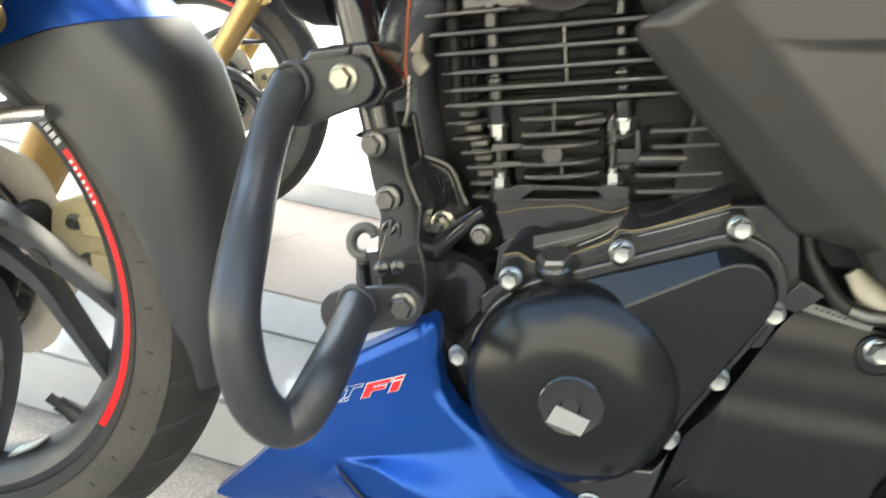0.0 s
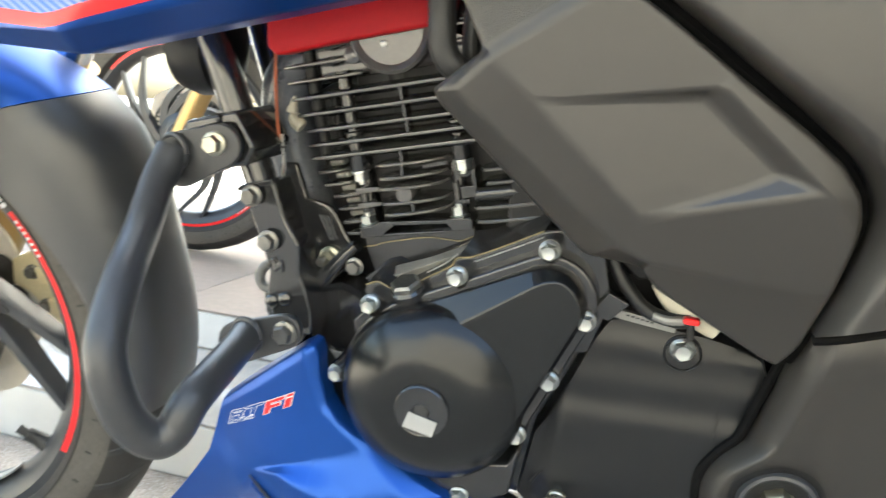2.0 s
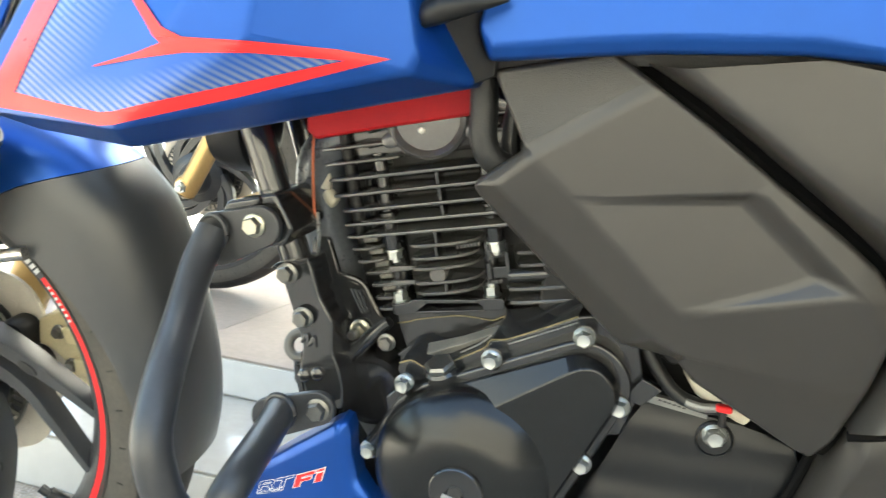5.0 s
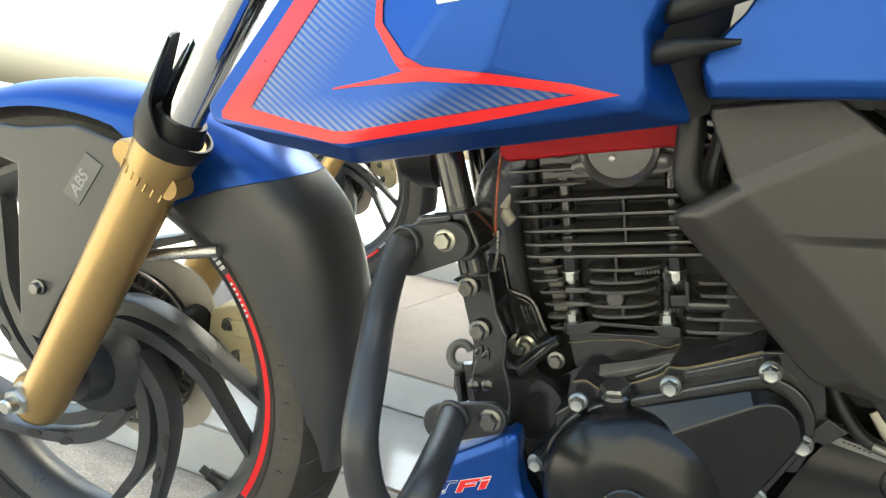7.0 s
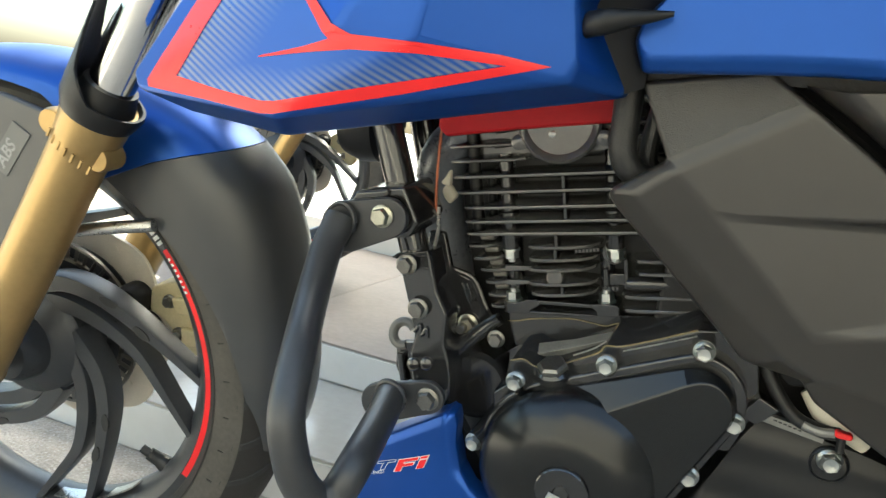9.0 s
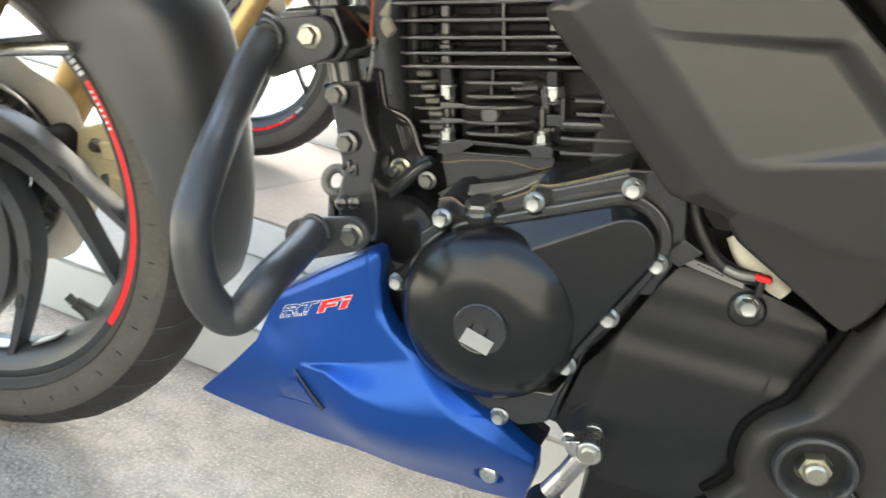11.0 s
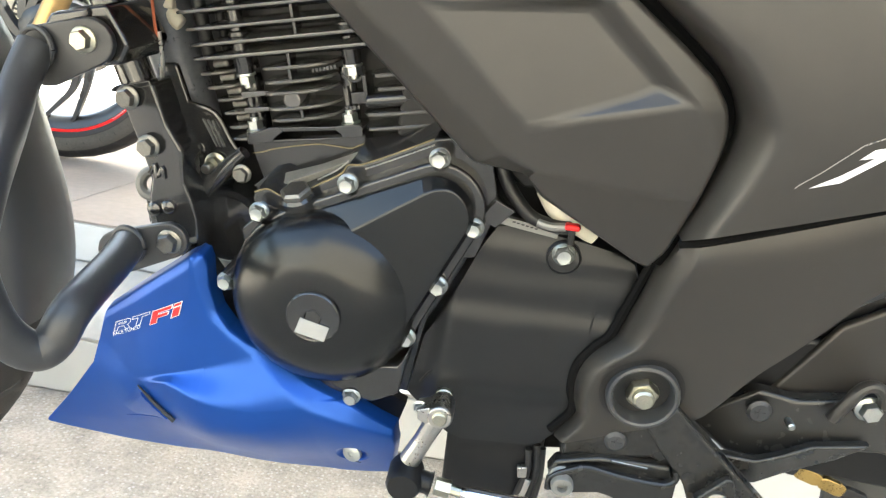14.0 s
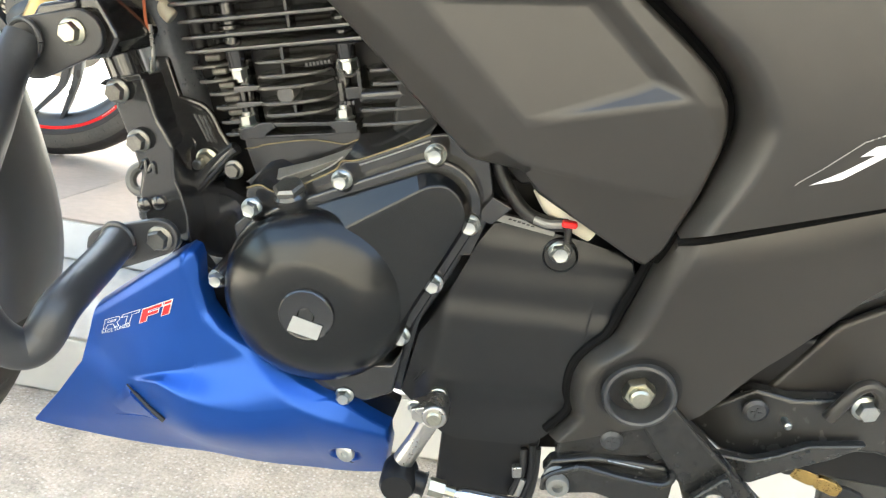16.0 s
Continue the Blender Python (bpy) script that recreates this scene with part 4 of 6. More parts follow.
for u, low in ((-0.0360, -0.0364), (0.0436, 0.0360)):
    part("stud_boss", merged(turned([(0.0060, 0.0378), (0.0066, 0.0400), (0.0070, 0.0525), (0.0055, 0.0530), (0.0055, 0.112)], 20, "z", (u, -0.0310, 0)), turned([(0.0070, 0.0640), (0.0076, 0.0650), (0.0076, 0.0672), (0.0064, 0.0684)], 20, "z", (u, -0.0310, 0))), BLACKPAINT, barrel)
    part("stud_boss", merged(turned([(0.0084, -0.0120), (0.0080, -0.0045), (0.0074, -0.0034)], 20, "z", (low, -0.0300, 0)), turned([(0.0028, 0.004), (0.0028, 0.022)], 12, "z", (low, -0.0300, 0)), turned([(0.0056, -0.004), (0.0056, 0.036)], 14, "z", (low, -0.0200, 0))), BLACKPAINT, barrel)
    for k, v in ((u, 0.0345), (low, 0.0002)):
        place("stud_nut", shared("stud_nut", lambda: merged(turned([(0.0068, -0.0040), (0.0070, -0.0026), (0.0056, -0.0020)], 20, "y"), prism([(0.0058 * math.cos(k * math.pi / 3), 0.0058 * math.sin(k * math.pi / 3)) for k in range(6)], -0.0026, 0.0036), turned([(0.0030, 0.0), (0.0030, 0.0062), (0.0020, 0.0068)], 12, "y"))), ZINC, barrel, "zinc plated stud nut", 30, 0, 2, Matrix.Translation((k, -0.0305, v)) @ pose(0, 0, 0, -90 if v > 0.02 else 90, 0, 0))
part("washer_ring", tube([(0.0418 + 0.0075 * math.cos(t), -0.0240, 0.0330 + 0.0075 * math.sin(t)) for t in (2 * math.pi * k / 16 for k in range(17))], 0.0016, 8, 1), FINPAINT, barrel)
for u, v in ((-0.0572, 0.0456), (-0.0540, 0.0358), (-0.0508, 0.0256), (-0.0485, 0.0157), (-0.0475, 0.0055)):
    part("fin_land", box((u - 0.0062, -0.0235, v - 0.0026), (u + 0.0062, -0.012, v + 0.0026)), WORN, barrel, "bare cast aluminium between the fins", 30, 0.0022, 3)
for k in range(7):
    place("cast_mark", shared("barrel_mark", lambda: box((0, 0, 0), (0.0018, 0.003, 0.0026))), FINPAINT, barrel, "", 0, 0, 2, Matrix.Translation((0.0140 + 0.0027 * k, -0.0335, 0.0352 + 0.0002 * k)))
for k in range(4):
    place("cast_mark", shared("barrel_mark", None), FINPAINT, barrel, "", 0, 0, 2, Matrix.Translation((0.0345 + 0.0030 * k, -0.0345, 0.0068)))
part("plug", turned([(0.0066, -0.02), (0.0066, -0.0425), (0.0060, -0.0438), (0.0054, -0.0440), (0.0050, -0.0436)], 28, "y", (-0.0006, 0, 0.0186)), FINPAINT, barrel)
part("chain_tunnel", merged(box((0.0340, -0.0300, 0.0095), (0.0510, -0.01, 0.0185)), box((0.0500, -0.0375, 0.0085), (0.0530, -0.01, 0.0310)), tube([(0.0515, -0.0345, 0.0122), (0.0540, -0.0345, 0.0122), (0.080, -0.0345, 0.0120), (0.105, -0.0345, 0.0120)], [0.0050, 0.0056, 0.0056, 0.0054], 20, 2, False)), BLACKPAINT, barrel, "", 40, 0.0014, 2)
part("barrel_skirt", prism([(-0.0400, -0.0100), (-0.0400, -0.0200), (-0.0365, -0.0400), (-0.0340, -0.0480), (0.0480, -0.0480), (0.0470, -0.0100)], -0.0360, 0.04), BLACKPAINT, barrel, "", 30, 0.0020, 2)
part("base_flange", merged(prism([(-0.0404, -0.0112), (-0.0404, -0.0060), (-0.0395, -0.0036), (-0.0300, -0.0026), (-0.0240, -0.0004), (-0.0160, -0.0004), (-0.0130, -0.0040), (-0.0215, -0.0092), (-0.0225, -0.0118)], -0.0395, 0.04), prism([(0.0245, -0.0030), (0.0333, -0.0028), (0.0448, -0.0036), (0.0462, -0.0060), (0.0455, -0.0125), (0.0290, -0.0120), (0.0300, -0.0098), (0.0262, -0.0062)], -0.0395, 0.04), prism([(-0.0165, -0.0008), (-0.0030, -0.0014), (0.0250, -0.0032), (0.0262, -0.0064), (-0.0130, -0.0042)], -0.0392, 0.04), prism([(-0.0220, -0.0096), (0.0298, -0.0112), (0.0298, -0.0128), (-0.0225, -0.0120)], -0.0392, 0.04)), BLACKPAINT, barrel, "", 30, 0.0012, 2)
for u0, u1 in ((-0.0775, -0.0180), (0.0420, 0.0800)):
    part("fin", wide_fin(u0, u1, -0.0450, 0.1084), FINPAINT, barrel)
    part("fin", wide_fin(u0, u1, -0.0440, 0.1196), FINPAINT, barrel)
    part("fin", wide_fin(u0 + 0.002, u1, -0.0430, 0.1305), FINPAINT, barrel)
head = part("cylinder_head", merged(prism([(-0.058, 0.106), (-0.062, 0.132), (-0.056, 0.150), (0.062, 0.150), (0.072, 0.130), (0.066, 0.106)], -0.026, 0.045)), FINPAINT, barrel, "", 30, 0.006, 3)
part("cam_cap", merged(turned([(0.0305, -0.036), (0.0305, -0.0465), (0.0285, -0.0485), (0.026, -0.0475), (0.024, -0.0455), (0.001, -0.0455)], 40, "y", (0.009, 0, 0.1345))), FINPAINT, head)
part("cap_rivet", turned([(0.0025, -0.045), (0.0025, -0.0470), (0.0015, -0.0475)], 10, "y", (0.0035, 0, 0.1255)), STEEL, head)
for u in (-0.021, 0.040):
    part("cap_lug", turned([(0.006, -0.036), (0.006, -0.0465), (0.004, -0.0475)], 12, "y", (u, 0, 0.121)), FINPAINT, head)
part("gasket", tube([(-0.0403, -0.0368, -0.0188), (-0.0310, -0.0368, -0.0184), (-0.0227, -0.0368, -0.0168), (0.0079, -0.0368, -0.0156), (0.0230, -0.0368, -0.0180), (0.0351, -0.0372, -0.0204), (0.0440, -0.0372, -0.0180), (0.0601, -0.0372, -0.0156)], 0.00042, 6, 4), GREEN, barrel, "thin golden gasket edge")

# red trim under the tank, hoses
part("under_tank_trim", prism([(-0.200, 0.604), (-0.193, 0.598), (-0.141, 0.612), (-0.071, 0.629), (-0.069, 0.648), (-0.06, 0.70), (-0.2, 0.66)], -0.056, 0.05), REDPLASTIC, bike, "red plastic trim under the tank", 30, 0.003)
part("breather_hose", tube([(-0.066, -0.095, 0.71), (-0.064, -0.098, 0.66), (-0.0625, -0.098, 0.635), (-0.0600, -0.098, 0.614), (-0.050, -0.094, 0.602), (-0.030, -0.080, 0.598), (0.0, -0.06, 0.60)], 0.0088, 16, 6), HOSE, bike, "black rubber hose")
part("breather_hose", tube([(-0.040, -0.085, 0.70), (-0.044, -0.085, 0.650), (-0.046, -0.085, 0.62), (-0.042, -0.082, 0.606), (-0.02, -0.07, 0.596)], 0.0060, 12, 6), HOSE, bike, "black ribbed hose")
part("exhaust_header", tube([(-0.150, 0.0, 0.600), (-0.188, 0.0, 0.596), (-0.211, 0.004, 0.572), (-0.212, 0.01, 0.535), (-0.198, 0.02, 0.48), (-0.180, 0.03, 0.41), (-0.165, 0.04, 0.34), (-0.12, 0.06, 0.25)], 0.0205, 18, 6), HEADER, bike, "dark heat-stained exhaust header pipe")
# Cream piece painted in for the glare of background between header and engine.
part("wire_connector", merged(box((-0.216, -0.012, 0.553), (-0.198, 0.004, 0.574)), tube([(-0.206, -0.004, 0.555), (-0.199, -0.006, 0.546), (-0.194, -0.006, 0.542)], 0.006, 10, 3)), CREAM, bike, "cream piece standing in for the bright background gap", 30, 0.004, 2)
part("sensor_wire", tube([(-0.2055, -0.030, 0.612), (-0.2035, -0.034, 0.580), (-0.2005, -0.036, 0.548), (-0.1985, -0.036, 0.536)], 0.0011, 8, 5), WIRE, bike, "orange sensor wire")
part("sensor_wire", tube([(-0.197, -0.036, 0.540), (-0.195, -0.036, 0.52), (-0.197, -0.034, 0.505)], 0.0014, 8, 4), STEEL, bike, "bare grey wire")

part("exhaust_shield", prism([(-0.205, 0.56), (-0.15, 0.60), (-0.12, 0.55), (-0.12, 0.40), (-0.17, 0.38), (-0.19, 0.47)], 0.022, 0.03), MATTE2, bike, "black shield plate behind the exhaust", 30, 0.003)
# Added plate that keeps the gap dark against the bright background.
part("frame_gusset", prism([(-0.262, 0.69), (-0.130, 0.69), (-0.150, 0.60), (-0.180, 0.548), (-0.205, 0.540), (-0.236, 0.560)], 0.036, 0.046), FRAME, bike, "added black plate filling the gap behind the downtube", 30, 0.003)
guide = part("cable_guide", merged(tube([(-0.229 + 0.0100 * math.cos(t), 0.010 + 0.004 * math.sin(t), 0.407 + 0.0100 * math.sin(t)) for t in (0.6 + 4.6 * k / 14 for k in range(15))], 0.0045, 10, 2)), TAGGREY, bike, "grey plastic cable guide")
part("guide_bracket", merged(prism([(-0.232, 0.398), (-0.214, 0.404), (-0.208, 0.372), (-0.222, 0.362), (-0.230, 0.376)], 0.004, 0.014), tube([(-0.226, 0.0, 0.392), (-0.221, 0.0, 0.372), (-0.215, 0.0, 0.352)], 0.0035, 10, 3)), FRAME, guide)
# engine mount and starter cap
mount = part("engine_mount", prism([(-0.2126, 0.5121), (-0.1970, 0.5144), (-0.1862, 0.4836), (-0.1667, 0.4799), (-0.1543, 0.4617), (-0.1450, 0.4494), (-0.1517, 0.4343), (-0.1703, 0.4169), (-0.1870, 0.3920), (-0.1897, 0.3636), (-0.2095, 0.3602), (-0.2130, 0.4230)], -0.010, -0.003), FRAME, bike, "black pressed engine mount plate", 30, 0.003)
part("mount_rim", tube([(-0.1870, -0.011, 0.4850), (-0.1667, -0.011, 0.4805), (-0.1543, -0.011, 0.4620), (-0.1450, -0.011, 0.4494)], 0.0026, 10, 4), FRAME, mount)
bolt(-0.165, -0.012, 0.441, mount, 0.0068, ZINC)
part("bolt_tip", turned([(0.004, -0.018), (0.004, -0.027), (0.003, -0.028)], 12, "y", (-0.167, 0, 0.440)), DARKSTEEL, mount)
bolt(-0.133, -0.040, 0.446, case, 0.0056, DARKSTEEL)
bolt(-0.1795, -0.011, 0.4505, mount, 0.0045, FRAME)
for k in range(3):
    part("rib", bar((-0.1754 + 0.0036 * k, -0.0115, 0.4750), (-0.1641 + 0.0030 * k, -0.0115, 0.4550), 0.0012, 6), FRAME, mount)
part("starter_cap", merged(turned([(0.0300, 0.0), (0.0300, -0.030), (0.0275, -0.034), (0.0255, -0.033), (0.0245, -0.031), (0.001, -0.031)], 36, "y", (-0.147, 0, 0.397))), BLACKPAINT, bike, "round black starter motor end cap")
part("mount_hook", tube([(-0.1346, -0.032, 0.4604), (-0.1455, -0.031, 0.4485), (-0.1601, -0.030, 0.4311), (-0.1710, -0.030, 0.4144), (-0.1771, -0.030, 0.3943), (-0.1773, -0.030, 0.3700)], [0.0050, 0.0062, 0.0066, 0.0066, 0.0066, 0.007], 14, 5), FRAME, bike, "black cast engine hanger")

# stator cover
cover = part("stator_cover", turned([(0.0670, -0.060), (0.0670, -0.0855), (0.0663, -0.0888), (0.0632, -0.0938), (0.0570, -0.0998), (0.0490, -0.1052), (0.0410, -0.1092), (0.0345, -0.1112), (0.0300, -0.1118), (0.0260, -0.1122), (0.0200, -0.1126), (0.001, -0.1126)], 96, "y", (-0.0543, 0, 0.3768)), COVERPAINT, bike, "semi-gloss black round engine side cover", 60)
part("inspection_cap", turned([(0.0190, -0.112), (0.0190, -0.1148), (0.0180, -0.1158), (0.0165, -0.1152), (0.006, -0.1152), (0.0042, -0.1115)], 36, "y", (-0.0535, 0, 0.3775)), BLACKPAINT, cover)
part("cap_socket", hexagon(0.0058, -0.1135, -0.1154), INK, cover, "", 0, 0, 2, pose(-0.0535, 0, 0.3775))
part("sticker", prism([(-0.0618, 0.3768), (-0.0412, 0.3723), (-0.0442, 0.3609), (-0.0654, 0.3649)], -0.1164, -0.1159), STICKER, cover, "small white paper sticker")


def hull_lobe(c0, r0, c1, r1, n=14):
    """Outline of the belt round two circles."""
    d = math.dist(c0, c1)
    ang = math.atan2(c1[1] - c0[1], c1[0] - c0[0])
    off = math.acos((r0 - r1) / d)
    out = []
    for k in range(n * 2):
        t = ang + off + (2 * math.pi - 2 * off) * k / (n * 2 - 1)
        out.append((c0[0] + r0 * math.cos(t), c0[1] + r0 * math.sin(t)))
    for k in range(n):
        t = ang - off + 2 * off * k / (n - 1)
        out.append((c1[0] + r1 * math.cos(t), c1[1] + r1 * math.sin(t)))
    return out


def faceted_lobe():
    """The cover's raised arm: a plateau with a broad facet along its upper side and a rounded rim elsewhere."""
    line = hull_lobe((-0.0543, 0.3768), 0.0640, (0.0190, 0.4560), 0.0270)
    mid, low, top = [], [], []
    n = len(line)
    for i, (x, z) in enumerate(line):
        tx, tz = line[(i + 1) % n][0] - line[i - 1][0], line[(i + 1) % n][1] - line[i - 1][1]
        d = math.hypot(tx, tz)
        nx, nz = tz / d, -tx / d
        up = max(0.0, min(1.0, (nz - 0.55 * nx - 0.45) / 0.5))
        inset = 0.0045 + up * max(0.0, 0.0165 * (1 - (x + 0.055) / 0.090))
        low.append((x, -0.062, z))
        mid.append((x - nx * 0.001, -0.0870 + 0.0080 * up * max(0.0, min(1.0, 1 - (x + 0.055) / 0.090)), z - nz * 0.001))
        top.append((x - nx * inset, -0.0945, z - nz * inset))
    return rings([top, mid, low])


part("cover_lobe", faceted_lobe(), COVERPAINT, cover, "", 40, 0.0014, 3)
part("cover_flange", prism(hull_lobe((-0.0543, 0.3768), 0.0700, (0.0195, 0.457), 0.0325), -0.0790, -0.056), BLACKPAINT, cover, "", 40, 0.003, 3)
part("cover_foot", prism([(-0.075, 0.318), (0.004, 0.330), (0.012, 0.345), (0.008, 0.305), (-0.012, 0.293), (-0.045, 0.298)], -0.082, -0.055), BLACKPAINT, cover, "", 30, 0.004, 3)
for x, z, dx, dz in ((-0.1045, 0.435, 0.006, -0.016), (-0.0435, 0.4655, 0.002, -0.012), (0.0165, 0.4930, 0.001, -0.012), (0.0455, 0.4485, -0.006, 0.0), (-0.1275, 0.377, 0.012, 0.012), (0.0085, 0.3555, -0.004, 0.0), (0.0265, 0.4010, -0.006, 0.0), (-0.028, 0.2965, 0.0, 0.008)):
    part("bolt_boss", tube([(x, -0.081, z), (x + dx * 0.4, -0.07, z + dz * 0.4), (x + dx, -0.05, z + dz)], [0.0076, 0.0084, 0.0115], 16, 2), BLACKPAINT, cover)
    place("cover_bolt", shared("dome_bolt", lambda: merged(turned([(0.0072, 0.0), (0.0072, -0.0016), (0.0058, -0.003)], 18), hexagon(0.0060, -0.002, -0.0065), turned([(0.0050, -0.006), (0.0042, -0.0078), (0.002, -0.0074)], 14))), ZINC, cover, "bright zinc flange bolt", 35, 0, 2, pose(x, -0.081, z, 0, 20 * x * 100, 0))
oil = part("oil_filler_cap", merged(turned([(0.0125, 0.0), (0.0125, 0.006), (0.0105, 0.0080)], 24, "z"), merged(prism([(0.0105 * math.cos(k * math.pi / 3), 0.0105 * math.sin(k * math.pi / 3)) for k in range(6)], -0.0, 0.0))), BLACKPAINT, case, "black oil filler plug", 30, 0, 2, Matrix.Translation((-0.0785, -0.074, 0.443)) @ pose(0, 0, 0, 18, -13, 0))
part("hex_top", merged(rings([[(r * math.cos(k * math.pi / 3), r * math.sin(k * math.pi / 3), z) for k in range(6)] for r, z in ((0.0112, 0.0070), (0.0112, 0.0112), (0.0092, 0.0130))])), DARKSTEEL, oil)
part("case_ridge", tube([(x, -0.0682, z) for x, z in CASE_TOP], 0.00055, 6, 4), GREEN, case, "thin golden gasket line")
part("case_ledge", shell({"a": (-0.1115, -0.0550, 0.4440), "b": (-0.1090, -0.0460, 0.4500), "c": (-0.0710, -0.0460, 0.4655), "d": (-0.0450, -0.0460, 0.4790), "e": (-0.0455, -0.0560, 0.4757), "f": (-0.0730, -0.0560, 0.4608), "g": (-0.1015, -0.0560, 0.4465)}, ["a b c f g", "c d e f"], 0.006, (0, 0.4, -1)), WORN, case, "worn pale ledge of the crankcase", 30, 0.0008)

# sprocket cover and gear linkage


def sprocket_depth(x, z):
    """Near face of the sprocket cover: soft level bands and rounded shoulders."""
    y = -0.0700
    y += 0.0040 * rise(z - 0.437, 0.008) + 0.0020 * rise(z - 0.412 - 0.05 * (x - 0.1), 0.010)
    y -= 0.0035 * rise(0.384 + 0.05 * (x - 0.1) - z, 0.009)
    y += 0.0040 * rise(0.318 + 0.12 * (x - 0.1) - z, 0.012)
    y += 0.0060 * rise(0.030 + (0.435 - z) * -0.05 - x + 0.006, 0.008)
    return y


sprocket = part("sprocket_cover", sculpted([(0.013, 0.300), (0.0205, 0.352), (0.030, 0.370), (0.054, 0.433), (0.062, 0.446), (0.068, 0.4475), (0.100, 0.446), (0.128, 0.443), (0.151, 0.439), (0.1600, 0.434), (0.1640, 0.424)],
                                           [(0.013, 0.297), (0.022, 0.289), (0.048, 0.270), (0.060, 0.266), (0.112, 0.271), (0.121, 0.275), (0.130, 0.286), (0.138, 0.302), (0.1400, 0.345), (0.1470, 0.368), (0.1590, 0.379), (0.1640, 0.395)], sprocket_depth, 0.022, 90, 40), SPROCKET, bike, "matte black plastic sprocket cover", 60)
part("bolt_cup", turned([(0.0122, -0.060), (0.0126, -0.0680), (0.0116, -0.0690), (0.0104, -0.0670), (0.0098, -0.0645), (0.001, -0.0645)], 28, "y", (0.1105, 0, 0.4315)), SPROCKET, sprocket)
place("cover_bolt", MESHES["dome_bolt"], ZINC, sprocket, "bright zinc flange bolt", 35, 0, 2, pose(0.110, -0.0665, 0.4345) @ Matrix.Scale(1.15, 4))
part("paint_chip", box((0.0462, -0.0690, 0.4005), (0.0480, -0.0680, 0.4018)), WHITE, sprocket, "", 0)
# Added filler: its flat black gives the shade behind the hanger.
part("lower_case", prism([(0.112, 0.305), (0.160, 0.312), (0.165, 0.262), (0.122, 0.255)], -0.050, 0.0), SEAL_SHADE, bike, "added black filler for the shade behind the footrest hanger", 30, 0.003)
part("engine_underside", prism([(0.048, 0.272), (0.050, 0.20), (0.125, 0.206), (0.127, 0.272)], -0.058, 0.06), MATTE2, bike, "dirty black gearbox underside", 30, 0.004)
part("gearbox", prism([(0.0, 0.44), (0.05, 0.50), (0.19, 0.47), (0.20, 0.30), (0.13, 0.27), (0.0, 0.30)], -0.030, 0.12), MATTE2, bike, "black gearbox housing", 30, 0.004)
lever = part("gear_lever", merged(turned([(0.0088, -0.080), (0.0096, -0.082), (0.0096, -0.101), (0.0086, -0.103), (0.0058, -0.103)], 28, "y", (0.0422, 0, 0.3050)), tube([(0.0390, -0.093, 0.2960), (0.0320, -0.093, 0.2770), (0.0235, -0.094, 0.2560)], [0.0082, 0.0074, 0.0084], 14, 5), prism([(0.0240, 0.3060), (0.0360, 0.3110), (0.0420, 0.2960), (0.0330, 0.2950), (0.0260, 0.2980)], -0.0990, -0.083)), STEEL, bike, "bright forged gear shift lever", 35, 0.001, 2)
part("splined_shaft", merged(turned([(0.0056, -0.06), (0.0056, -0.1045), (0.0046, -0.1055)], 22, "y", (0.0422, 0, 0.3050)), turned([(0.0068, -0.06), (0.0068, -0.0745), (0.0058, -0.0755)], 20, "y", (0.0422, 0, 0.3050))), ZINCY, lever)
part("ball_joint", merged(turned([(0.0125, -0.085), (0.0138, -0.089), (0.0138, -0.108), (0.0115, -0.1125), (0.001, -0.113)], 24, "y", (0.0225, 0, 0.2435)), tube([(0.024, -0.098, 0.2435), (0.040, -0.098, 0.241), (0.043, -0.098, 0.2405)], [0.009, 0.0085, 0.0105], 14, 3)), MATTE2, lever, "grey rubber boot on the linkage joint", 35)
part("lock_nut", merged(tube([(0.046, -0.098, 0.240), (0.058, -0.098, 0.2385)], 0.0070, 6, 1, False), tube([(0.058, -0.098, 0.2385), (0.068, -0.098, 0.237)], 0.0042, 10, 1, False)), ZINCY, lever)
part("shift_rod", tube([(0.066, -0.098, 0.2372), (0.072, -0.098, 0.2366), (0.105, -0.096, 0.2345), (0.15, -0.094, 0.232)], [0.004, 0.0068, 0.0068, 0.0068], 16, 2, False), CHROME, lever, "shiny shift linkage rod")
bolt(0.0262, -0.090, 0.3035, lever, 0.0044, ZINC, "clamp_bolt")
part("cast_arc", tube([(0.022 + 0.0, -0.0695, 0.312), (0.030, -0.0695, 0.324), (0.044, -0.0695, 0.328)], 0.0011, 8, 4), MATTE2, sprocket)
for pts in (((0.115, -0.062, 0.262), (0.117, -0.064, 0.24), (0.112, -0.064, 0.215), (0.114, -0.06, 0.19)), ((0.121, -0.060, 0.266), (0.124, -0.062, 0.24), (0.120, -0.062, 0.20)), ((0.126, -0.058, 0.262), (0.128, -0.06, 0.235), (0.126, -0.06, 0.2))):
    part("cable", tube(pts, 0.0030, 10, 4), HOSE, bike, "black cable")
part("cable_clip", merged(prism([(0.108, 0.246), (0.116, 0.248), (0.117, 0.238), (0.110, 0.236)], -0.068, -0.062), tube([(0.119, -0.066, 0.236), (0.117, -0.066, 0.222), (0.113, -0.066, 0.208)], 0.0028, 8, 2)), STEEL, bike, "bare metal cable end", 30, 0.001)

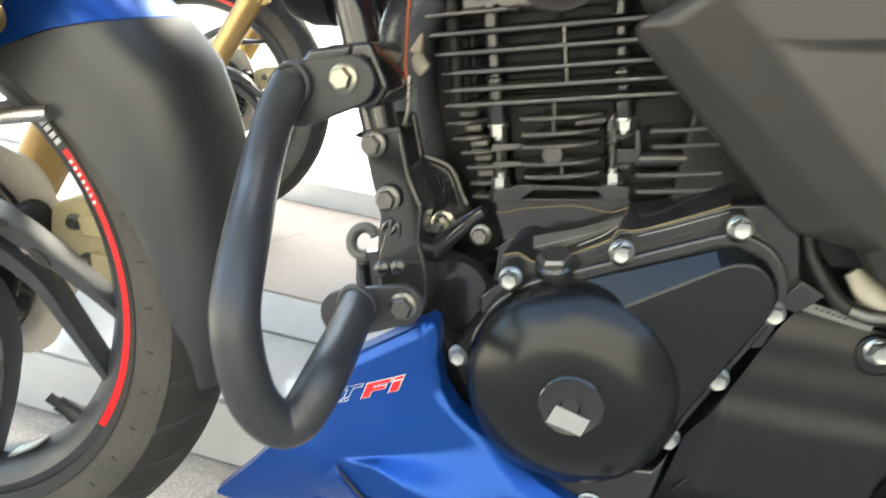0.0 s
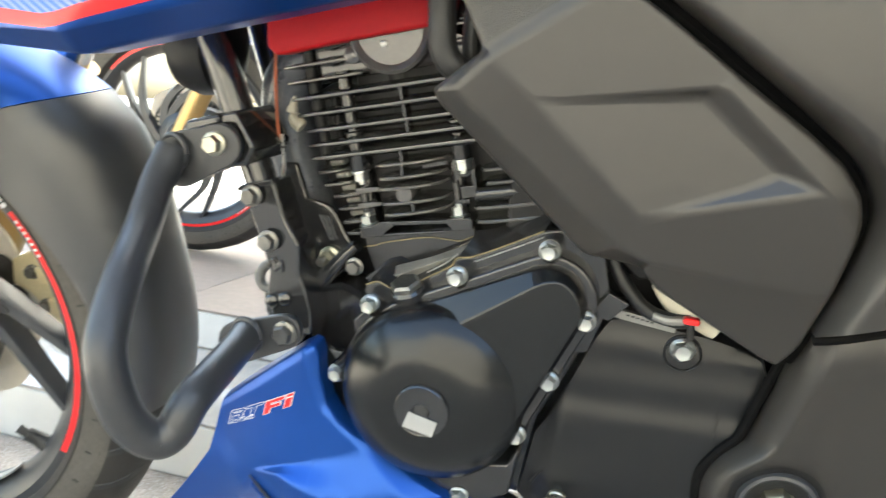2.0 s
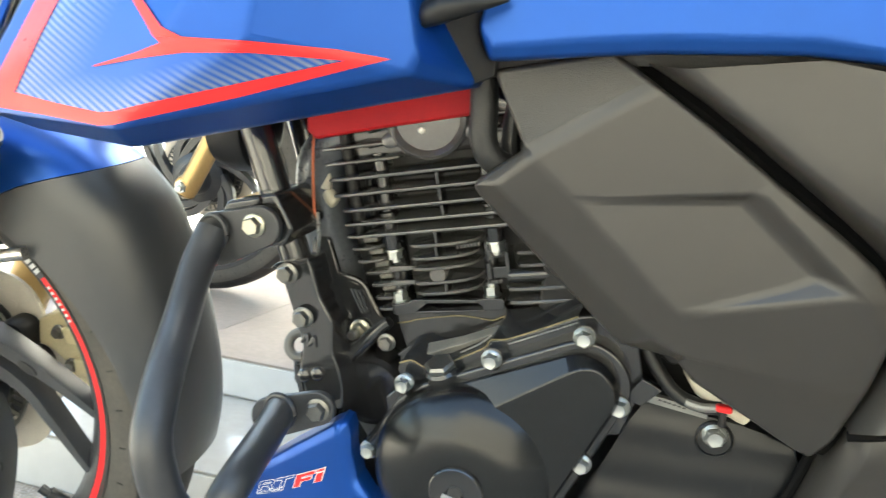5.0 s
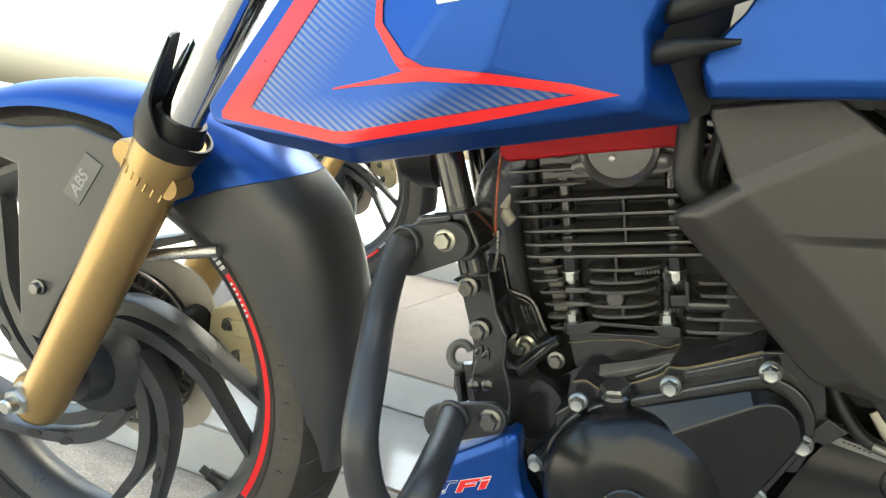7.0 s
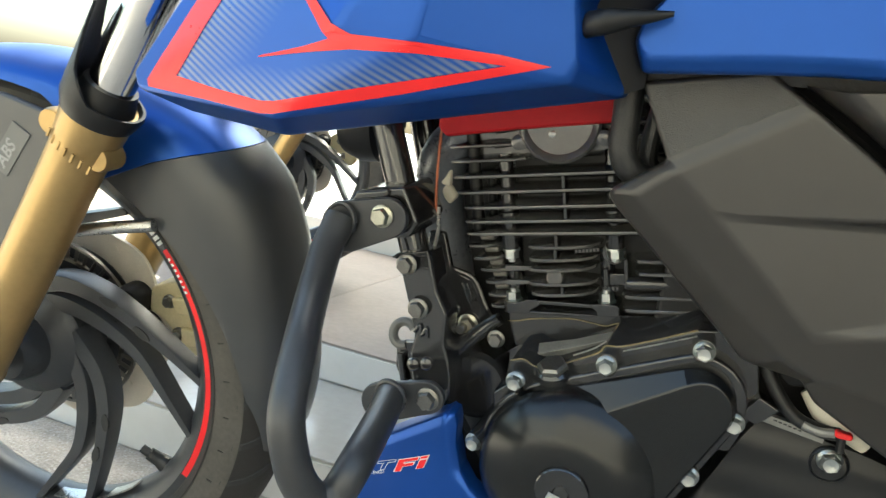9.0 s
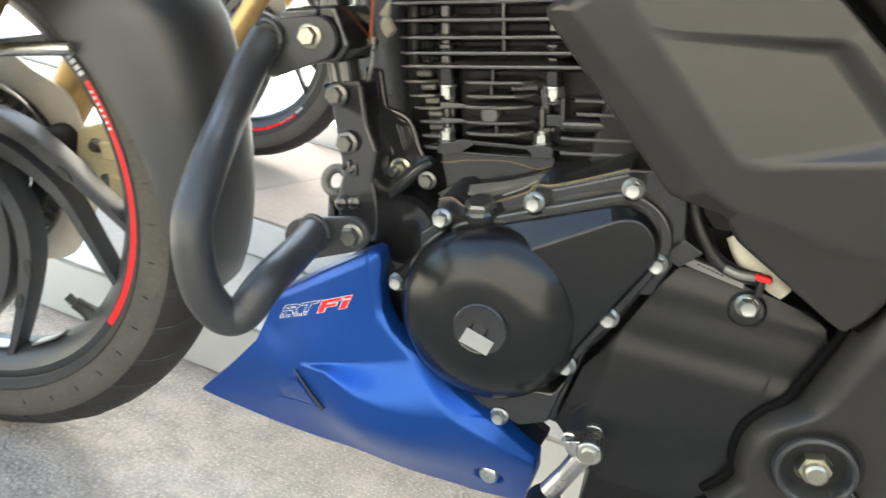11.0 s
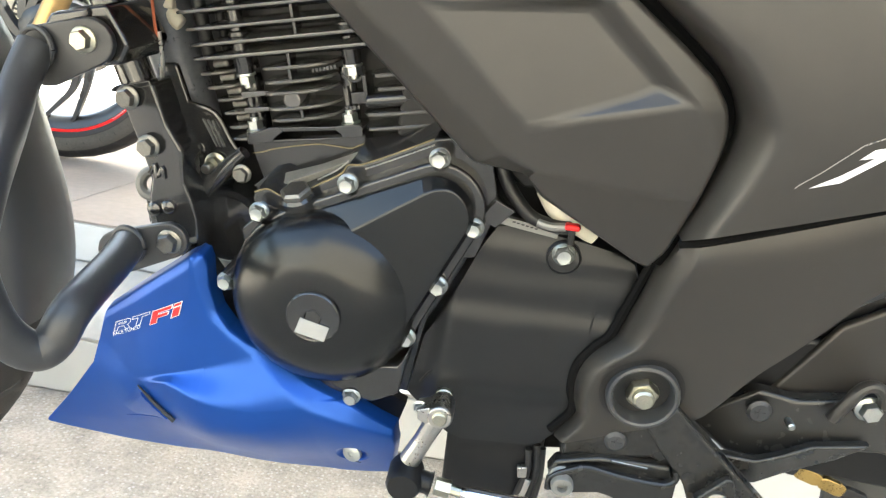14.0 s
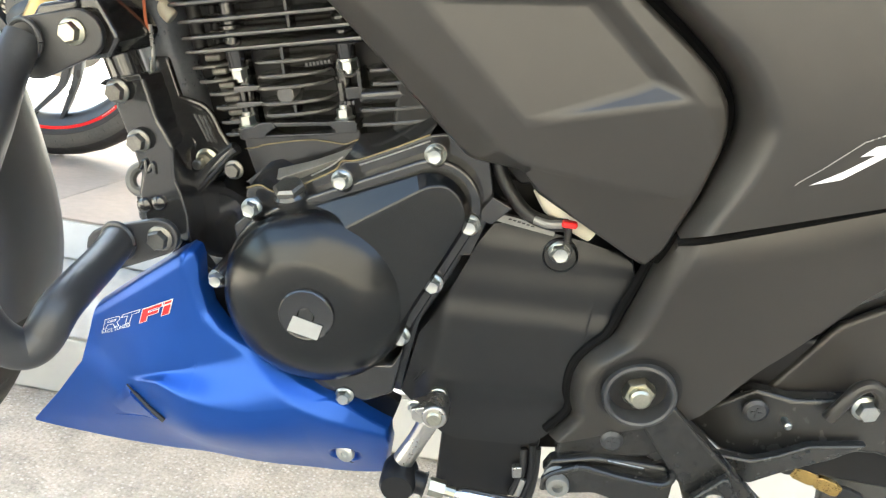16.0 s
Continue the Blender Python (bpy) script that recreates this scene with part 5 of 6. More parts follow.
# wiring behind the side panel
part("white_tank", tube([(0.0880, -0.052, 0.4740), (0.1000, -0.056, 0.4640), (0.1150, -0.058, 0.4560), (0.1300, -0.058, 0.4480)], [0.005, 0.0085, 0.0085, 0.007], 16, 4), CREAM, bike, "white plastic bottle end")
part("harness", tube([(0.0540, -0.060, 0.500), (0.0600, -0.062, 0.484), (0.0700, -0.065, 0.4695), (0.0832, -0.066, 0.4575), (0.0996, -0.067, 0.4535), (0.1113, -0.067, 0.4540)], 0.0048, 14, 5), HOSE, bike, "black wiring sleeve")
part("wire_sleeve", tube([(0.0880, -0.0700, 0.4555), (0.0970, -0.0720, 0.4545), (0.1070, -0.0720, 0.4560)], 0.0030, 10, 3), SILVERFILM, bike, "white wire sleeve")
cap = part("terminal_cap", box((0.1062, -0.078, 0.4555), (0.1168, -0.071, 0.4602)), RED, bike, "red terminal cap", 30, 0.0018)
part("cap_tail", bar((0.1115, -0.073, 0.456), (0.1127, -0.073, 0.4445), 0.0026, 10), HOSE, cap)
label_plate = part("label_plate", prism([(0.0600, 0.4545), (0.1043, 0.4500), (0.1035, 0.4440), (0.0610, 0.4488)], -0.0655, -0.060), SILVERFILM, bike, "silver rating label", 0)
for k in range(6):
    part("label_mark", box((0.071 + 0.0032 * k, -0.0660, 0.4510 - 0.0005 * k), (0.0732 + 0.0032 * k, -0.0652, 0.4520 - 0.0005 * k)), INK, label_plate, "", 0)
part("airbox", prism([(-0.045, 0.66), (0.01, 0.69), (0.38, 0.69), (0.38, 0.50), (0.17, 0.49), (0.06, 0.512), (0.03, 0.522), (-0.02, 0.57)], -0.090, 0.09), MATTE2, bike, "black airbox behind the side panel", 30, 0.004)
part("wiring_cover", prism([(0.045, 0.515), (0.100, 0.500), (0.100, 0.478), (0.075, 0.474), (0.060, 0.486), (0.045, 0.490)], -0.056, -0.045), MATTE2, bike, "black cover behind the wiring", 30, 0.002)
part("throttle_body", prism([(-0.02, 0.55), (0.06, 0.56), (0.08, 0.47), (0.02, 0.475), (-0.02, 0.49)], -0.040, 0.04), MATTE2, bike, "dark intake throttle body", 30, 0.004)
part("case_tab", prism([(0.047, 0.452), (0.058, 0.468), (0.072, 0.462), (0.060, 0.448)], -0.074, -0.06), BLACKPAINT, bike, "black cast tab", 30, 0.001)

# side panel with its pocket
panel = part("side_panel", shell({
    "t1": (-0.0562, -0.1160, 0.6595), "t2": (0.0110, -0.1200, 0.6755), "e1": (0.0320, -0.1215, 0.6628), "e2": (0.0400, -0.1230, 0.6578),
    "r0": (-0.0325, -0.1170, 0.6160), "r1": (-0.0275, -0.1220, 0.6118), "p0": (-0.0640, -0.1060, 0.5899), "p1": (-0.0605, -0.1030, 0.5830), "q0": (-0.0480, -0.1150, 0.5925),
    "e3": (0.0700, -0.1235, 0.6395), "e4": (0.1076, -0.1240, 0.6140), "e5": (0.1458, -0.1240, 0.5890), "e6": (0.1665, -0.1235, 0.5735), "e7": (0.1778, -0.1225, 0.5590), "e8": (0.1818, -0.1215, 0.5455), "e9": (0.1818, -0.1205, 0.5320), "e10": (0.1800, -0.1190, 0.5180),
    "cr": (0.1775, -0.1178, 0.5035), "g1": (0.1745, -0.1130, 0.4870), "g2": (0.1690, -0.1060, 0.4620), "g5": (0.1610, -0.0990, 0.4455), "l1": (0.1510, -0.0975, 0.4495), "l4": (0.0843, -0.0995, 0.4831), "l2": (0.0729, -0.1010, 0.4971), "l3": (0.0385, -0.1000, 0.4989),
    "c0": (0.0560, -0.1140, 0.5125), "c1": (0.0760, -0.1150, 0.5035), "c2": (0.1331, -0.1170, 0.5000),
    "k1": (0.0000, -0.1215, 0.5905), "k2o": (0.0995, -0.1265, 0.6085), "k3o": (0.1595, -0.1275, 0.5592), "k4": (0.0680, -0.1225, 0.5312),
    "k2": (0.0918, -0.1185, 0.6012), "k3": (0.1377, -0.1185, 0.5648), "k5": (0.1233, -0.1200, 0.5562),
}, ["t1 t2 e1 r0", "r0 e1 e2 r1", "p0 r0 r1 q0", "p0 q0 p1", "q0 r1 k1", "r1 e2 e3 e4 k2o k1", "e4 e5 k3o k2o", "e5 e6 e7 k3o", "e7 e8 e9 k3o", "e9 e10 cr c2 c1 k4 k3o", "q0 k1 k4 c1 c0", "p1 q0 c0 l3", "l3 c0 c1 l2",
    "c1 c2 cr g1 g2 g5 l1 l4 l2", "k1 k2 k3 k5 k4", "k1 k2o k2", "k2o k3o k3 k2", "k3 k3o k5", "k4 k5 k3o"], 0.016), MATTE, bike, "matte dark grey angular side panel", 60, 0.0034, 4)
drape("grain_patch", [[(-0.0530, 0.6570), (0.0105, 0.6720), (0.0300, 0.6605), (-0.0310, 0.6200)]], panel, 0.0003, GRAIN, panel)
rear_face = spread([(0.049, 0.668, -0.134), (0.1236, 0.6186, -0.141), (0.168, 0.590, -0.143), (0.197, 0.548, -0.1425), (0.184, 0.488, -0.133), (0.260, 0.600, -0.1505), (0.260, 0.550, -0.146), (0.260, 0.510, -0.138), (0.360, 0.585, -0.156), (0.360, 0.556, -0.148), (0.140, 0.670, -0.140)])
FOLD = [(0.1100, 0.6850), (0.1500, 0.6690), (0.2600, 0.6130), (0.3700, 0.5820)]


def rear_depth(x, z):
    """The rear side panel, folded in above a slanting line."""
    g = above(FOLD, x, z)
    return rear_face(x, z) + 0.30 * (g + math.sqrt(g * g + 0.000016)) * 0.5


rear = part("side_panel", fanned([(0.0308, -0.120, 0.6702), (0.0680, -0.121, 0.6496), (0.1121, -0.122, 0.6201), (0.1567, -0.122, 0.5890), (0.1765, -0.1215, 0.5715), (0.1862, -0.121, 0.5550), (0.1882, -0.1205, 0.5405), (0.1852, -0.119, 0.5230), (0.1800, -0.117, 0.4990), (0.1735, -0.115, 0.4745)],
                                 [(0.0492, 0.6690), (0.0850, 0.6445), (0.1236, 0.6186), (0.1690, 0.5895), (0.1885, 0.5692), (0.1978, 0.5530), (0.1985, 0.5405), (0.1950, 0.5210), (0.1895, 0.5030), (0.1835, 0.4845)],
                                 [(0.1150, 0.6790), (0.2000, 0.6690), (0.2900, 0.6580), (0.3600, 0.6500), (0.3600, 0.6350), (0.3600, 0.6200), (0.3600, 0.6050), (0.3600, 0.5900), (0.3600, 0.5740), (0.3600, 0.5560)], rear_depth), MATTE, bike, "matte dark grey rear side panel", 70)
drape("numeral_decal", [[(0.2254, 0.5255), (0.2401, 0.5315), (0.2590, 0.5504), (0.2900, 0.5790), (0.2760, 0.5790), (0.2572, 0.5554), (0.2499, 0.5527), (0.2443, 0.5459), (0.2517, 0.5483), (0.2390, 0.5360)]], rear, 0.0006, WHITE, rear, 3, "white slanted numeral decal")
drape("decal_line", [[(0.2184, 0.5243), (0.2196, 0.5265), (0.2287, 0.5361), (0.2435, 0.5542), (0.2550, 0.5615), (0.2700, 0.5690), (0.2703, 0.5685), (0.2553, 0.5609), (0.2440, 0.5537), (0.2291, 0.5356), (0.2201, 0.5261), (0.2189, 0.5240)]], rear, 0.0005, STEEL, rear, 3, "fine silver outline")
# Rubber seal; its black also holds the gap's shade as colour.
part("panel_gap_seal", tube([(0.026, -0.098, 0.668), (0.069, -0.099, 0.6445), (0.110, -0.099, 0.6165), (0.1510, -0.099, 0.5890), (0.1725, -0.099, 0.5728), (0.1840, -0.098, 0.5570), (0.1872, -0.098, 0.5425), (0.1855, -0.097, 0.5250), (0.1805, -0.095, 0.5000), (0.1735, -0.091, 0.4690), (0.166, -0.086, 0.450)], 0.0075, 10, 5), SEAL_SHADE, bike, "black rubber seal between the panels")
# Black tube draws the shadow under the overhanging panel edge.
part("panel_seam", tube([(0.1735, -0.1120, 0.4715), (0.1900, -0.1160, 0.4775), (0.2330, -0.1210, 0.4965), (0.2850, -0.1240, 0.5190), (0.3600, -0.1280, 0.5510)], 0.0032, 8, 4), SEAL_SHADE, rear, "black strip for the shade under the panel edge")
# frame cover round the swingarm pivot
cover_face = spread([(0.1846, 0.4664, -0.117), (0.1796, 0.4331, -0.108), (0.1743, 0.3981, -0.100), (0.1681, 0.3847, -0.098), (0.1500, 0.3619, -0.092), (0.1449, 0.3392, -0.088), (0.1498, 0.3158, -0.085), (0.1337, 0.2902, -0.083), (0.3070, 0.4640, -0.108), (0.2514, 0.3800, -0.096), (0.2298, 0.3352, -0.086), (0.3600, 0.5000, -0.116), (0.3600, 0.5450, -0.122), (0.2600, 0.4600, -0.113), (0.2000, 0.3180, -0.079), (0.1830, 0.3450, -0.0795), (0.1830, 0.3750, -0.0900), (0.2120, 0.3560, -0.0845)])
COVER_TOP = [(0.1760, 0.4660), (0.1846, 0.4664), (0.2339, 0.4880), (0.2811, 0.5095), (0.3700, 0.5480)]


def cover_depth(x, z):
    """The frame cover's face, turned in along its top under the side panel."""
    g = above(COVER_TOP, x, z)
    return cover_face(x, z) + 0.9 * (g + math.sqrt(g * g + 0.000006)) * 0.5


frame_cover = part("frame_cover", fanned([(0.1764, -0.108, 0.4690), (0.1711, -0.1000, 0.4434), (0.1651, -0.0920, 0.4096), (0.1608, -0.0860, 0.3886), (0.1550, -0.0840, 0.3795), (0.1424, -0.0800, 0.3643), (0.1361, -0.0780, 0.3450), (0.1381, -0.0760, 0.3241), (0.1420, -0.0750, 0.3089), (0.1302, -0.0740, 0.2872)],
                                         [(0.1850, 0.4745), (0.1810, 0.4400), (0.1762, 0.4080), (0.1725, 0.3925), (0.1660, 0.3815), (0.1515, 0.3630), (0.1452, 0.3430), (0.1472, 0.3250), (0.1500, 0.3120), (0.1360, 0.2880)],
                                         [(0.3600, 0.5540), (0.3600, 0.5000), (0.3070, 0.4640), (0.2814, 0.4274), (0.2660, 0.4030), (0.2514, 0.3800), (0.2298, 0.3352), (0.2090, 0.3170), (0.1800, 0.3050), (0.1400, 0.2890)], cover_depth, 3, 6, 12, 0.003, 0.022, 0.84), MATTE, bike, "matte dark grey frame cover", 60)
# Flat black ring: shade of the pivot's recess, put in as colour.
drape("pivot_washer", [[(0.1825 + 0.0305 * math.cos(t), 0.3460 + 0.0305 * math.sin(t)) for t in (2 * math.pi * k / 40 for k in range(40))]], frame_cover, 0.0006, HOSE, frame_cover, 3, "black ring painted as the recess shade round the pivot")
# Solid black tube stands for the shade in this gap.
part("cover_gap", tube([(0.1690, -0.0750, 0.4420), (0.1645, -0.0750, 0.4240), (0.1580, -0.0750, 0.3990), (0.1530, -0.0750, 0.3815), (0.1435, -0.0750, 0.3695), (0.1350, -0.0745, 0.3525), (0.1345, -0.0735, 0.3310), (0.1390, -0.0725, 0.3130), (0.1265, -0.0700, 0.2900)], 0.0034, 8, 5), SEAL_SHADE, frame_cover, "black strip for the shade in the gap along the cover edge")
pivot = part("swingarm_pivot", turned([(0.0262, -0.060), (0.0262, -0.0900), (0.0252, -0.0925), (0.0232, -0.0932), (0.0218, -0.0922), (0.0195, -0.0790), (0.001, -0.0780)], 48, "y", (0.1830, 0, 0.3450)), GUARD, bike, "dark pivot ring with a large plated bolt")
place("pivot_bolt", shared("pivot_bolt", lambda: merged(turned([(0.0125, 0.0), (0.0135, -0.002), (0.0100, -0.0035)], 24), hexagon(0.0108, -0.002, -0.0115), turned([(0.0070, -0.011), (0.0070, -0.016), (0.0055, -0.0175)], 16))), ZINCY, pivot, "large pale zinc flange bolt", 35, 0, 2, pose(0.1830, -0.0780, 0.3450) @ Matrix.Scale(1.08, 4))

# footrest hanger and rear parts
hanger = part("footrest_hanger", prism([(0.136, 0.288), (0.152, 0.306), (0.175, 0.318), (0.205, 0.322), (0.215, 0.328), (0.236, 0.300), (0.262, 0.272), (0.240, 0.262), (0.224, 0.272), (0.205, 0.284), (0.190, 0.280), (0.172, 0.277), (0.150, 0.275), (0.137, 0.270)], -0.078, -0.052), HANGERPAINT, bike, "dark grey cast footrest hanger", 30, 0.005, 4)
part("hanger_arm", shell({"a": (0.1900, -0.090, 0.3200), "b": (0.2090, -0.090, 0.3400), "c": (0.2950, -0.094, 0.2670), "d": (0.3050, -0.092, 0.2300), "e": (0.2480, -0.090, 0.2350), "f": (0.2290, -0.090, 0.2750), "f2": (0.2070, -0.090, 0.2990)}, ["a b c d e f f2"], 0.014), HANGERPAINT, hanger, "", 40, 0.003, 3)
part("hanger_loop", tube([(0.1312, -0.090, 0.2500), (0.1314, -0.090, 0.2590), (0.1360, -0.090, 0.2648), (0.1450, -0.090, 0.2705), (0.1565, -0.090, 0.2755), (0.1680, -0.090, 0.2745), (0.1803, -0.090, 0.2728), (0.2015, -0.090, 0.2715), (0.2160, -0.090, 0.2722), (0.2220, -0.090, 0.2765), (0.2225, -0.090, 0.2815), (0.2200, -0.090, 0.2860)], 0.0022, 10, 5), HANGERPAINT, hanger)
part("hanger_web", prism([(0.1300, 0.2480), (0.1509, 0.2495), (0.1693, 0.2540), (0.1800, 0.2520), (0.1896, 0.2440), (0.2150, 0.2420), (0.2250, 0.2560), (0.2240, 0.2800), (0.2160, 0.2715), (0.2015, 0.2710), (0.1803, 0.2722), (0.1565, 0.2750), (0.1360, 0.2640)], -0.0905, -0.074), HANGERPAINT, hanger, "", 30, 0.002)
part("hanger_shelf", prism([(0.1290, 0.2600), (0.1340, 0.2715), (0.1657, 0.2812), (0.1987, 0.2830), (0.2200, 0.2835), (0.2230, 0.2720), (0.2015, 0.2690), (0.1803, 0.2700), (0.1565, 0.2730), (0.1360, 0.2620)], -0.0835, -0.070), HANGERPAINT, hanger, "", 30, 0.003, 3)
part("slot", prism([(0.1745, 0.2808), (0.2015, 0.2798), (0.2008, 0.2786), (0.1761, 0.2794)], -0.0845, -0.082), INK, hanger, "narrow dark slot in the casting", 0)
# Glint along the slot, laid on as a thin bright steel bar.
part("slot_edge", bar((0.1750, -0.0845, 0.2815), (0.2020, -0.0845, 0.2804), 0.0004, 6), STEEL, hanger)
for x, y, z in ((0.1750, -0.0785, 0.2965),):
    scr = part("screw", merged(turned([(0.0085, 0.0), (0.0085, -0.002), (0.006, -0.004), (0.001, -0.0042)], 20), box((-0.004, -0.0047, -0.0008), (0.004, -0.003, 0.0008)), box((-0.0008, -0.0047, -0.004), (0.0008, -0.003, 0.004))), GUARD, hanger, "dark cross-head screw", 35, 0, 2, pose(x, y, z))
part("socket_bolt", merged(turned([(0.0082, -0.078), (0.0086, -0.080), (0.0086, -0.0955), (0.0078, -0.0970), (0.0042, -0.0970), (0.0040, -0.092), (0.001, -0.092)], 26, "y", (0.1412, 0, 0.2580)), turned([(0.0100, -0.070), (0.0100, -0.084), (0.0086, -0.0855)], 24, "y", (0.1412, 0, 0.2580))), SILVERFILM, hanger, "dull grey-green socket head bolt", 35)
part("rear_set", shell({"a": (0.235, -0.035, 0.300), "b": (0.278, -0.048, 0.342), "c": (0.306, -0.050, 0.340), "d": (0.400, -0.056, 0.362), "e": (0.410, -0.056, 0.300), "f": (0.373, -0.060, 0.311), "g": (0.327, -0.060, 0.305), "h": (0.300, -0.054, 0.284), "i": (0.268, -0.046, 0.280)}, ["a b c h i", "c d e f g h"], 0.012), HANGERPAINT, bike, "dark grey rear bracket of the footrest", 50, 0.004, 3)
part("heel_guard", shell({"a": (0.2570, -0.070, 0.2935), "b": (0.2823, -0.072, 0.2943), "c": (0.2990, -0.073, 0.3035), "d": (0.3175, -0.074, 0.3168), "e": (0.3600, -0.070, 0.3232), "f": (0.3400, -0.066, 0.3030), "g": (0.3120, -0.064, 0.2840), "h": (0.2900, -0.063, 0.2670), "i": (0.2720, -0.064, 0.2680)}, ["a b h i", "b c g h", "c d f g", "d e f"], 0.008), HANGERPAINT, bike, "grey pressed heel guard", 50, 0.003, 3)
part("chain_guard", prism([(0.2660, 0.2870), (0.2900, 0.3328), (0.3110, 0.3712), (0.3260, 0.3990), (0.3600, 0.4230), (0.4300, 0.4400), (0.4300, 0.3000), (0.3600, 0.3000), (0.3000, 0.2850), (0.2750, 0.2860)], -0.034, -0.026), MATTE, bike, "grey plastic chain guard behind the footrest", 30, 0.004, 3)
rearscr = part("screw", merged(turned([(0.0095, 0.0), (0.0095, -0.002), (0.007, -0.004), (0.001, -0.0042)], 20), box((-0.004, -0.0047, -0.0008), (0.004, -0.003, 0.0008)), box((-0.0008, -0.0047, -0.004), (0.0008, -0.003, 0.004))), GUARD, bike, "dark cross-head screw", 35, 0, 2, pose(0.2800, -0.052, 0.3270))
part("stay_loop", tube([(0.3277, -0.062, 0.3363), (0.3334, -0.064, 0.3526), (0.3390, -0.064, 0.3655), (0.3470, -0.064, 0.3700), (0.3556, -0.064, 0.3647), (0.3603, -0.062, 0.3548)], 0.0048, 12, 5), MATTE, bike, "grey bent stay round the rear bolt")
bolt(0.3533, -0.056, 0.3469, bike, 0.0078, ZINC)
part("small_bolt", turned([(0.003, -0.05), (0.003, -0.06), (0.002, -0.061)], 10, "y", (0.304, 0, 0.322)), ZINC, bike)
part("swingarm", prism([(0.18, 0.36), (0.30, 0.385), (0.62, 0.36), (0.62, 0.31), (0.34, 0.31), (0.24, 0.30), (0.19, 0.31)], 0.0, 0.04), FRAME, bike, "black swingarm", 30, 0.006)
# Added backing, coloured black so the gap above it reads as shade.
part("rear_inner_guard", prism([(0.235, 0.335), (0.31, 0.44), (0.42, 0.49), (0.48, 0.38), (0.36, 0.36), (0.29, 0.345)], -0.022, 0.03), HOSE, bike, "added black backing for the dark gap behind the frame cover", 30, 0.01, 3)
part("rear_lower_guard", prism([(0.3740, 0.2500), (0.4600, 0.2560), (0.4600, 0.1900), (0.3850, 0.1900)], -0.004, 0.006), GRAIN, bike, "grey plastic lower chain cover", 30, 0.003)
# Added backing against bright gaps round the footrest bracket.
part("rear_inner_guard", prism([(0.205, 0.330), (0.215, 0.262), (0.258, 0.252), (0.264, 0.284), (0.292, 0.287), (0.300, 0.262), (0.345, 0.262), (0.420, 0.260), (0.420, 0.400), (0.24, 0.37)], -0.030, -0.012), MATTE2, bike, "added black plate that closes gaps behind the footrest bracket", 30, 0.004)
part("rear_tube", tube([(0.22, -0.04, 0.33), (0.27, -0.045, 0.385), (0.33, -0.05, 0.44), (0.42, -0.05, 0.50)], 0.009, 12, 4), FRAME, bike, "black rear frame tube")
for k in range(7):
    x, z = 0.256 + 0.021 * k, 0.287 - 0.0065 * k + (0.0 if k < 3 else 0.0)
    part("chain_link", prism(slot_plate((x, z), (x + 0.013, z - 0.004), 0.006, 0.006, 6), -0.030, -0.024), CHAIN if k in (4, 5) else HOSE, bike, "drive chain link", 30, 0.001)
part("side_stand", tube([(0.20, -0.06, 0.27), (0.235, -0.10, 0.16), (0.28, -0.17, -0.02)], 0.011, 12, 3), FRAME, bike, "black side stand")
part("stand_bracket", prism([(0.2360, 0.2735), (0.2535, 0.2960), (0.2580, 0.2955), (0.2670, 0.2755), (0.2620, 0.2500), (0.2360, 0.2550)], -0.1020, -0.094), HANGERPAINT, hanger, "", 30, 0.002)
part("stand_pin", turned([(0.0085, -0.098), (0.0085, -0.102), (0.006, -0.104), (0.001, -0.104)], 18, "y", (0.2500, -0.004, 0.2765)), DARKSTEEL, hanger)
part("spring", merged(*[turned([(0.007, 0.0), (0.0085, 0.0012), (0.007, 0.0024)], 12, "x", (0.222 + 0.0034 * k, -0.095, 0.245 + 0.0004 * k), closed=True) for k in range(6)]), CHAIN, hanger, "small yellow-zinc coil spring", 40)

# engine cowl
cowl_base = spread([(-0.321, 0.174, -0.020), (-0.312, 0.166, -0.020), (-0.236, 0.284, -0.056), (-0.226, 0.329, -0.062), (-0.165, 0.395, -0.084), (-0.1415, 0.385, -0.088), (-0.123, 0.336, -0.088), (-0.190, 0.330, -0.076), (-0.186, 0.289, -0.080), (-0.147, 0.305, -0.086), (-0.105, 0.326, -0.089),
                    (-0.220, 0.256, -0.067), (-0.15, 0.20, -0.054), (-0.06, 0.212, -0.062), (0.011, 0.226, -0.064), (0.016, 0.238, -0.066), (0.008, 0.268, -0.074), (-0.053, 0.299, -0.088), (-0.133, 0.250, -0.084), (-0.090, 0.250, -0.084), (-0.02, 0.262, -0.078)])


COWL_TOP = [(-0.3257, 0.1660), (-0.2884, 0.2145), (-0.2559, 0.2611), (-0.2474, 0.2894), (-0.2389, 0.3163), (-0.1971, 0.3549), (-0.1580, 0.3894), (-0.1510, 0.3938), (-0.1462, 0.3925), (-0.1437, 0.3850), (-0.1420, 0.3701), (-0.1352, 0.3489), (-0.1242, 0.3370), (-0.1107, 0.3290), (-0.0825, 0.3170), (-0.0592, 0.3055), (-0.0253, 0.2908), (0.0060, 0.2702), (0.0090, 0.2540)]
COWL_FOOT = [(-0.3257, 0.1630), (-0.2762, 0.1684), (-0.2215, 0.1767), (-0.1773, 0.1811), (-0.1283, 0.1890), (-0.0725, 0.1920), (-0.0375, 0.1940), (0.0062, 0.2080), (0.0090, 0.2500)]
RIDGE = [(-0.1529, 0.3890), (-0.1449, 0.3613), (-0.1396, 0.3463), (-0.1233, 0.3335), (-0.1098, 0.3250), (-0.0850, 0.3090), (-0.0568, 0.2910), (-0.0253, 0.2798), (0.0090, 0.2640)]
